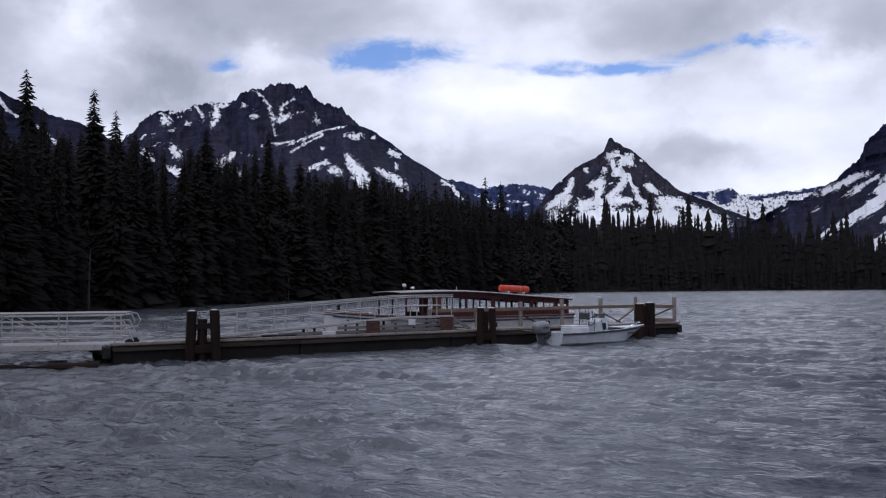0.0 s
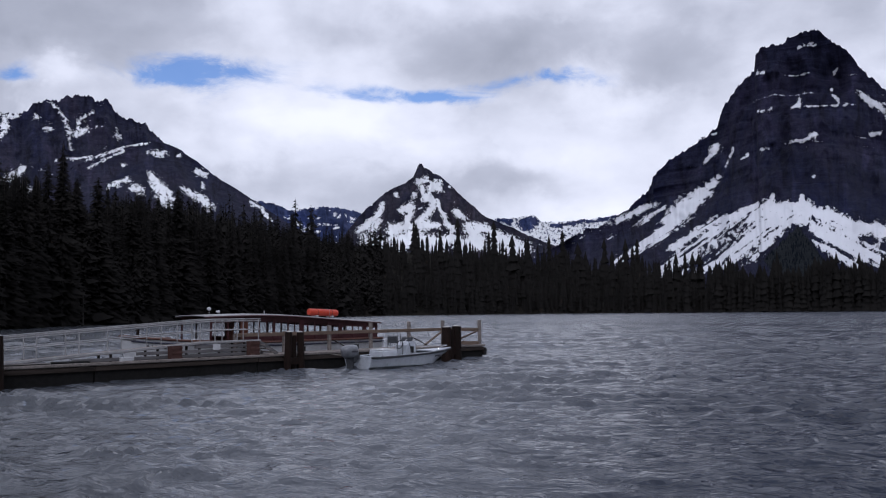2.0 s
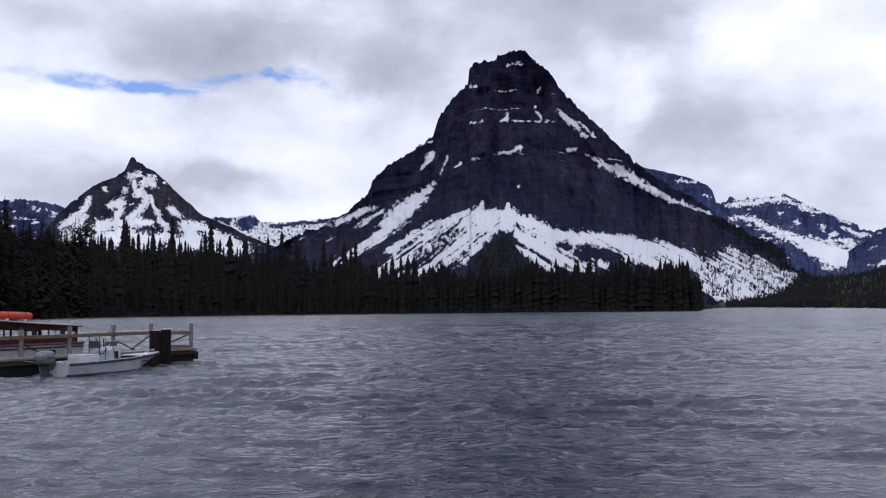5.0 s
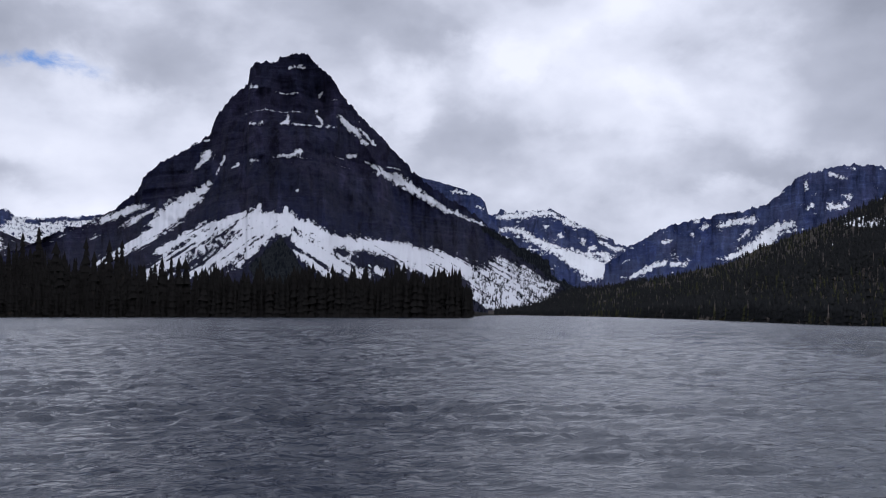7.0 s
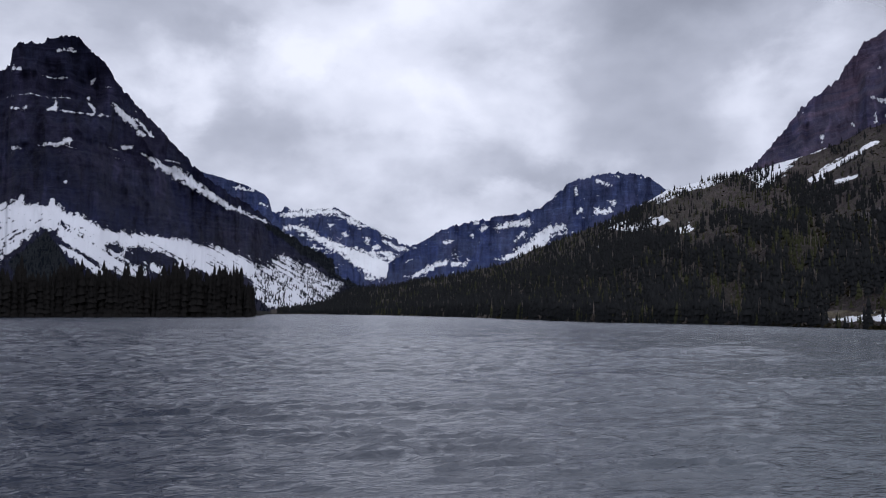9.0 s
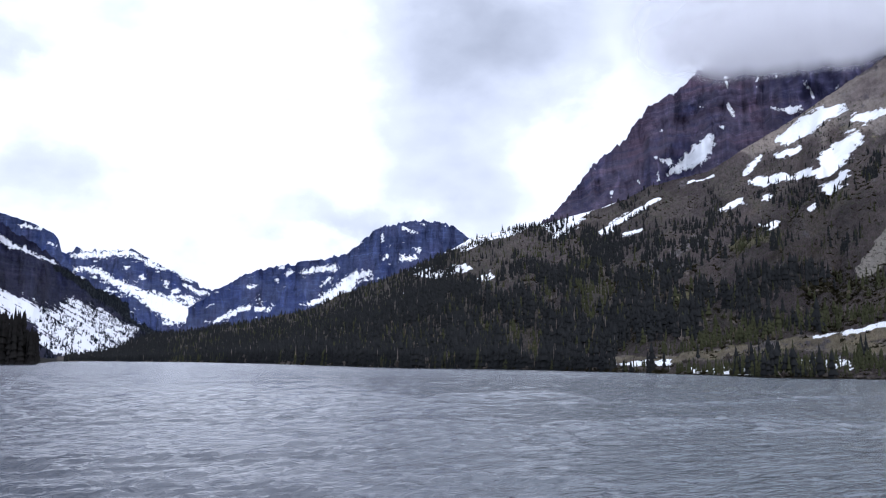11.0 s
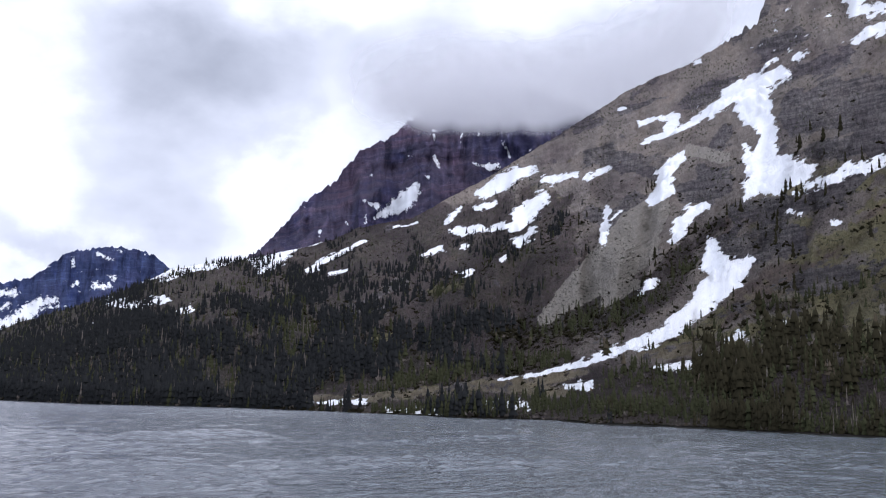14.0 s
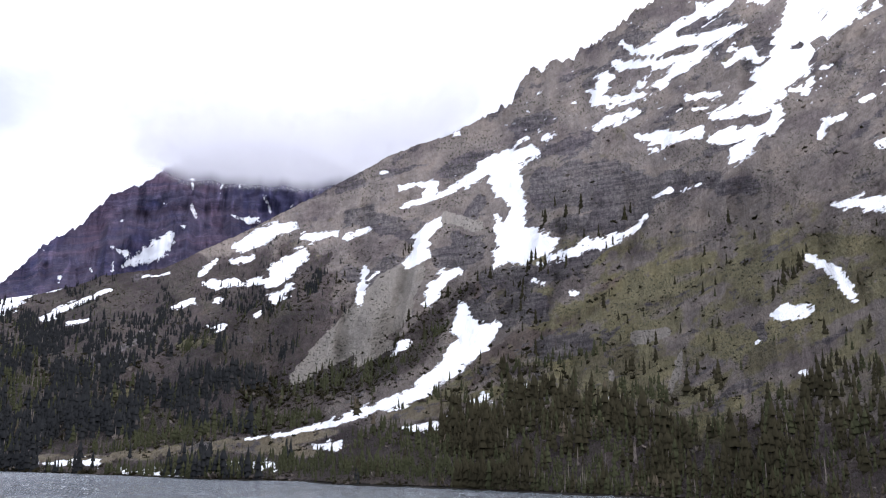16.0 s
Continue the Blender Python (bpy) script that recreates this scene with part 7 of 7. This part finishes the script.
    part("wheelhouse_bulkhead", box((5.1, -0.75, 1.65), (0.06, 0.62, 1.15)), VARNISH, boat, "varnished bulkhead door")
    for k in range(7):
        bench = part("bench", box((6.0 + k * 1.05, 0, 1.02), (0.42, 2.3, 0.07)), CUSHION, boat)
        part("bench_back", box((0.24 + 6.0 + k * 1.05, 0, 1.24), (0.05, 2.3, 0.42)), CUSHION, bench)
    part("foredeck_hatch", box((1.9, 0, 1.40), (0.7, 0.8, 0.10)), VARNISH, boat)
    part("bow_post", box((0.85, 0, 1.62), (0.10, 0.10, 0.42)), CREOSOTE, boat)
    part("bow_cleat", box((0.35, 0, 1.60), (0.28, 0.05, 0.05)), CHROME, boat)
    lamp = part("search_light", tube([(4.2, -0.4, roof_z(4.2) + 0.05), (4.2, -0.4, roof_z(4.2) + 0.26)], 0.02), CHROME, boat, "chrome search light")
    bm = bmesh.new()
    bmesh.ops.create_uvsphere(bm, u_segments=12, v_segments=8, radius=0.09, matrix=Matrix.Translation((4.18, -0.4, roof_z(4.2) + 0.32)) @ Matrix.Diagonal((1.2, 1, 0.9, 1)))
    part("lamp_head", bm, WHITE, lamp, smooth_shade=True)
    horn = part("horn", tube([(4.6, -0.5, roof_z(4.6) + 0.03), (4.6, -0.5, roof_z(4.6) + 0.15)], 0.016), CHROME, boat)
    bm = bmesh.new()
    bmesh.ops.create_cone(bm, cap_ends=True, segments=12, radius1=0.07, radius2=0.03, depth=0.18, matrix=Matrix.Translation((4.57, -0.5, roof_z(4.6) + 0.18)) @ Euler((0, radians(-90), 0)).to_matrix().to_4x4())
    part("horn_bell", bm, CHROME, horn)
    part("stern_light", tube([(7.4, -0.2, roof_z(7.4) + 0.08), (7.4, -0.2, roof_z(7.4) + 0.22)], 0.018), WHITE, boat)
    # the name on the bow, too faint to read
    for k, w in enumerate((0.10, 0.05, 0.11, 0.10, 0.10, 0.11, 0.10)):
        x = 1.05 + k * 0.17
        part("name_bar", box((x, -half(x / long) * 0.985 - 0.015, sheer(x / long) - 0.34), (w, 0.012, 0.12), pose(0, 0, 0, 0, 0, -24), bevel=0), INK, boat)
    for k in range(3):
        fender = part("fender", tube([(5.2 + k * 3.4, -half(0.5) - 0.16, 0.25), (5.2 + k * 3.4, -half(0.5) - 0.16, 0.85)], 0.12, 12), RUBBER, boat)
        part("fender_line", tube([(5.2 + k * 3.4, -half(0.5) - 0.16, 0.85), (5.2 + k * 3.4, -half(0.5) - 0.02, 1.12)], 0.012, 6), ROPE, fender)
    return boat, roof_z


def build_canister(roof_z):
    x = 21.75 - 10.75
    z = roof_z(x) + 0.12
    can = thing("life_raft_canister", DOCK @ pose(21.75, 5.0, z, 0, 2.5, 0), "bright orange life raft canister strapped to a boat roof", "life raft")
    rows = [[(px * 1.12, 0.18 * k * math.cos(a), 0.22 + 0.18 * k * math.sin(a)) for a in [6.28318 * j / 20 for j in range(21)]]
            for px, k in ((-0.84, 0.55), (-0.82, 0.9), (-0.74, 1.0), (-0.03, 1.0), (-0.02, 1.015), (0.02, 1.015), (0.03, 1.0), (0.74, 1.0), (0.82, 0.9), (0.84, 0.55))]
    part("case", skin(rows), ORANGE, can, smooth_shade=False)
    for px in (-0.42, 0.30, 0.50):
        ring = [(px, 0.192 * math.cos(a), 0.22 + 0.192 * math.sin(a)) for a in [6.28318 * j / 20 for j in range(21)]]
        part("strap", tube(ring, 0.010, 6), PALE_METAL if px == 0.30 else MAROON, can)
    for px in (-0.5, 0.5):
        part("cradle", box((px, 0, 0.03), (0.10, 0.5, 0.08)), WHITE, can)
    return can


def build_skiff():
    boat = thing("skiff", DOCK @ pose(18.75, -1.35, 0, 0, 0, -4), "small white motor skiff moored beside the dock", "boat")
    long = 5.6

    def half(t):
        return 1.02 * (1 - max(0, (t - 0.45) / 0.55) ** 2.2)

    def sheer(t):
        return 0.50 + 0.25 * max(0, t - 0.1) ** 1.5

    def station(t):
        x, w, z = long * t, max(half(t), 0.012), sheer(t)
        side = [(w, z), (w * 0.96, z - 0.16), (w * 0.86, 0.06 + 0.25 * max(0, t - 0.6)), (w * 0.5, -0.12 + 0.35 * max(0, t - 0.7)), (0, -0.22 + 0.9 * max(0, t - 0.72))]
        rake = 1.35 * max(0, (t - 0.6) / 0.4) ** 1.4
        right = [(x - rake * (1 - q[1] / z), -q[0], q[1]) for q in side]
        return right + [(p[0], -p[1], p[2]) for p in right[-2::-1]]
    ts = (0.0, 0.15, 0.3, 0.45, 0.58, 0.7, 0.8, 0.88, 0.94, 0.98, 1.0)
    part("hull", skin([station(t) for t in ts]), GEL, boat, "chalky white fibreglass hull")
    for side in (-1, 1):
        part("gunwale", tube([(long * t, side * (half(t) + 0.01), sheer(t) - 0.02) for t in ts], 0.048), CANVAS, boat, "dark grey rubbing strake")
        for k in range(2):
            part("registration_bar", box((3.9 + k * 0.32, side * (half(0.74) * 0.965 + 0.01), 0.42), (0.24, 0.012, 0.08), pose(0, 0, 0, 0, 0, side * 14), bevel=0), INK, boat)
    rows = [[(long * t, -half(t) * 0.96, sheer(t) + 0.015), (long * t, 0, sheer(t) + 0.03), (long * t, half(t) * 0.96, sheer(t) + 0.015)] for t in ts[5:]]
    thicken(part("foredeck", skin(rows, False), GEL, boat), 0.03)
    for side in (-1, 1):
        rows = [[(long * t, side * half(t) * 0.99, sheer(t) + 0.02), (long * t, side * half(t) * 0.78, sheer(t) + 0.02)] for t in ts[:6]]
        thicken(part("side_deck", skin(rows, False), GEL, boat), 0.03)
    rows = [[(long * t, -half(t) * 0.80, 0.44), (long * t, half(t) * 0.80, 0.44)] for t in ts[:6]]
    thicken(part("cockpit_floor", skin(rows, False), SKIRT, boat), 0.02)
    part("transom_cap", box((0.06, 0, 0.53), (0.14, 1.9, 0.05)), GEL, boat)
    seat = part("bench_seat", box((1.45, 0, 0.60), (0.9, 1.0, 0.30), bevel=0.04), GEL, boat, "white padded bench seat")
    part("seat_cushion", box((1.45, 0, 0.78), (0.86, 0.96, 0.07), bevel=0.03), WHITE, seat)
    console = part("console", skin([[(2.45 + dx, -0.42, z), (2.45 + dx, 0.42, z), (3.05 - dx * 0.4, 0.42, z), (3.05 - dx * 0.4, -0.42, z), (2.45 + dx, -0.42, z)] for z, dx in ((0.44, 0.0), (0.95, 0.06), (1.12, 0.24))]), GEL, boat, "white steering console")
    part("windscreen", box((2.86, 0, 1.20), (0.03, 0.80, 0.22), pose(0, 0, 0, 0, 25, 0), bevel=0.004), CANVAS, console, "dark tinted windscreen")
    wheel = [(2.42 + 0.06 * math.sin(a), 0.20 * math.cos(a), 0.98 + 0.19 * math.sin(a)) for a in [6.28318 * k / 16 for k in range(17)]]
    part("steering_wheel", tube(wheel, 0.018, 6), RUBBER, console)
    part("fuel_cap", box((2.8, -0.44, 0.75), (0.20, 0.03, 0.30), bevel=0.02), RUBBER, console, "dark access hatch")
    for y in (-0.46, 0.46):
        frame_pts = [(2.2, y, 0.46), (2.25, y, 1.05), (2.45, y, 1.22), (2.62, y, 1.05), (2.75, y, 0.46)]
        part("grab_frame", tube(frame_pts, 0.018, 6), CHROME, boat)
    for y in (-0.34, 0.34):
        part("seat_frame", tube([(1.95, y, 0.46), (2.02, y, 1.30), (1.98, y, 1.62)], 0.022, 6), RUBBER, boat, "black seat frame")
        part("rod_holder", tube([(2.30, y * 0.7, 1.05), (2.26, y * 0.7, 1.50)], 0.020, 6), RUBBER, boat)
    part("seat_back", box((2.0, 0, 1.22), (0.07, 0.74, 0.30), bevel=0.02), CANVAS, boat, "dark padded seat back")
    for x in (0.7, 2.0, 4.1):
        part("cleat", box((x, -half(x / long) * 0.9, sheer(x / long) + 0.06), (0.16, 0.03, 0.03)), CHROME, boat)
    part("bow_rail", tube([(4.2, -0.66, 0.62), (4.3, -0.62, 0.80), (5.2, -0.18, 0.86), (5.35, 0, 0.87), (5.2, 0.18, 0.86), (4.3, 0.62, 0.80), (4.2, 0.66, 0.62)], 0.014, 6), CHROME, boat)
    motor = part("outboard_motor", box((-0.22, 0, 0.50), (0.26, 0.24, 0.52), bevel=0.05), CANVAS, boat, "silver and black outboard motor")
    rows = []
    for z, k, dx in ((0.62, 0.72, 0.0), (0.70, 0.95, 0.0), (0.92, 1.0, -0.02), (1.06, 0.92, -0.01), (1.14, 0.66, 0.03), (1.16, 0.3, 0.05)):
        rows.append([(-0.42 + dx + 0.46 * k * math.cos(a), 0.28 * k * math.sin(a) * (1 - 0.15 * math.cos(a)), 0.50 + (z - 0.62) * 1.0) for a in [6.28318 * j / 18 for j in range(19)]])
    part("cowling", skin(rows), SILVER, motor, "silver engine cover", smooth_shade=True)
    rows = [[(-0.46 + dx + 0.34 * k * math.cos(a), 0.085 * math.sin(a), z) for a in [6.28318 * j / 14 for j in range(15)]] for z, k, dx in ((0.64, 0.9, 0.02), (0.2, 0.62, 0.05), (-0.2, 0.5, 0.05), (-0.42, 0.8, 0.0), (-0.62, 0.3, 0.04))]
    part("leg", skin(rows), CANVAS, motor)
    part("cavitation_plate", box((-0.48, 0, -0.12), (0.50, 0.22, 0.02), bevel=0.004), SILVER, motor)
    part("decal_bar", box((-0.36, -0.29, 0.76), (0.34, 0.012, 0.07), bevel=0), INK, motor)
    part("clamp", box((-0.05, 0, 0.50), (0.18, 0.30, 0.20), bevel=0.02), CANVAS, motor)
    return boat


def build_line(a, b, sag):
    rope = thing("mooring_line", DOCK, "pale mooring rope from the skiff to the dock", "rope", "mooring lines")
    pts = [Vector(a).lerp(Vector(b), k / 8) - Vector((0, 0, sag * math.sin(math.pi * k / 8))) for k in range(9)]
    part("strand", tube(pts, 0.014, 6), ROPE, rope)


dock = build_dock()
for s, tops, label in ((3.15, (1.80, 1.50, 1.82), "three dark leaning timber piles tied beside the dock"), (15.95, (1.68, 1.52, 1.66), "three dark timber piles at the middle of the dock")):
    build_piles(s, -0.42, 0.48 if s < 9 else 0.37, tops, label, 0.175 if s < 9 else 0.155)
build_piles(25.8, -0.40, 0.42, (1.70, 1.60, 1.74), "close group of dark brown piles near the dock end", 0.235)
build_railing()
build_ramp()
build_crate(11.0, 0.95, (0.50, 0.30, 0.52), CRATE, "small brown wooden box on the dock")
build_crate(14.75, 0.95, (0.48, 0.30, 0.60), CRATE, "small brown wooden box on the dock")
build_crate(6.6, 0.7, (1.3, 0.35, 0.10), RUBBER, "dark rubber mat folded on the dock", "folded_mat")
build_crate(8.8, 0.7, (0.45, 0.30, 0.16), WHITE, "small white bundle on the dock", "bundle")
build_gangway()
_, roof_line = build_tour_boat()
build_canister(roof_line)
build_skiff()
build_line((22.8, -0.55, 0.66), (23.6, 0.1, DECK + 0.06), 0.05)
build_line((18.95, -0.5, 0.56), (18.0, 0.1, DECK + 0.06), 0.06)

log = thing("floating_log", DOCK @ pose(-0.6, -0.9, 0.02, 0, 90, 160), "dark waterlogged boom log floating by the dock", "log")
part("stem", tube([(0, 0.05 * math.sin(k), k * 1.4) for k in range(9)], 0.15, 10), CREOSOTE, log)

# deck planks across the dock
bm = box((0, 0, 0), (0.278, DOCK_WIDE + 0.02, 0.045), bevel=0.008)
plank = bpy.data.meshes.new("deck_plank")
bm.to_mesh(plank)
bm.free()
plank.materials.append(TIMBER)
for k in range(100):
    ob = new("deck_plank", plank)
    ob.parent = dock
    ob.matrix_basis = pose(0.16 + k * 0.286, DOCK_WIDE / 2, DECK - 0.022 + random.uniform(-0.004, 0.004), 0, 0, random.uniform(-0.3, 0.3))


# ---- cloud banks that hang on the crests ----
def vapour():
    m, n = material("grey_white_cloud")
    place = n.add("NewGeometry").outputs["Position"]
    puff = n.noise(n.stretch(place, 1.0, 1.0, 1.4), 0.0030, 4.0, 0.45, 0.0)
    veil = n.math("ADD", n.add("Attribute", {"attribute": "veil"}).outputs["Fac"], n.math("MULTIPLY", n.math("SUBTRACT", puff, 0.5), 1.0))
    body = n.add("MixShader", Fac=0.5, i1=n.add("BsdfDiffuse", Color=(0.95, 0.95, 0.97)).outputs[0], i2=n.add("BsdfTranslucent", Color=(0.95, 0.95, 0.97)).outputs[0])
    out = n.add("MixShader", Fac=n.math("MULTIPLY", n.step(veil, 0.0, 1.1), 0.68), i1=n.add("BsdfTransparent").outputs[0], i2=body.outputs[0])
    n.add("OutputMaterial", Surface=out)
    return m


VAPOUR = vapour()


def cloud_bank(base, away, tall, ends, label, seed=80, sway=1.1):
    """Soft cloud in three curtains one behind another, resting on a line of (bearing, height angle)."""
    bank = thing("cloud_bank", Matrix.Identity(4), label, "cloud")
    for k in range(3):
        b = np.linspace(base[0][0], base[-1][0], 120)[None, :]
        u = np.linspace(-0.12, 1, 60)[:, None]
        low = table(base)(b) + sway * (fbm(b * 0.55, 0 * b, 4, seed + k) - 0.5) + 0.32 * sway * (k - 1)
        h = low + u * tall
        d = away + 70 * k + 16 * (fbm(b * 0.5, u * 3, 3, seed + 10 + k) - 0.5) + 0 * h
        side = smooth(b, *ends[:2]) * (1 - smooth(b, *ends[2:]))
        veil = smooth(u, -0.12, 0.16) * (1 - smooth(u, 0.25, 0.95)) * side * 1.25 - 0.35 * (1 - side) - 0.3 * smooth(u, 0.8, 1) - 0.3 * (1 - smooth(u, -0.12, -0.02))
        x, y = polar(b + 0 * u, d)
        ob = sheet("cloud_layer", x, y, EYE + d * np.tan(np.radians(h)), VAPOUR, {"veil": veil})
        ob.parent = bank
    return bank


cloud_bank([(70, 18.6), (80, 17.4), (84, 17.0), (88, 16.7), (92, 16.4), (96, 17.2), (101, 19.3), (106, 22), (110, 24)], 2150, 7.5, (72.5, 89, 101, 108), "low grey cloud hiding the summit of the red mountain")
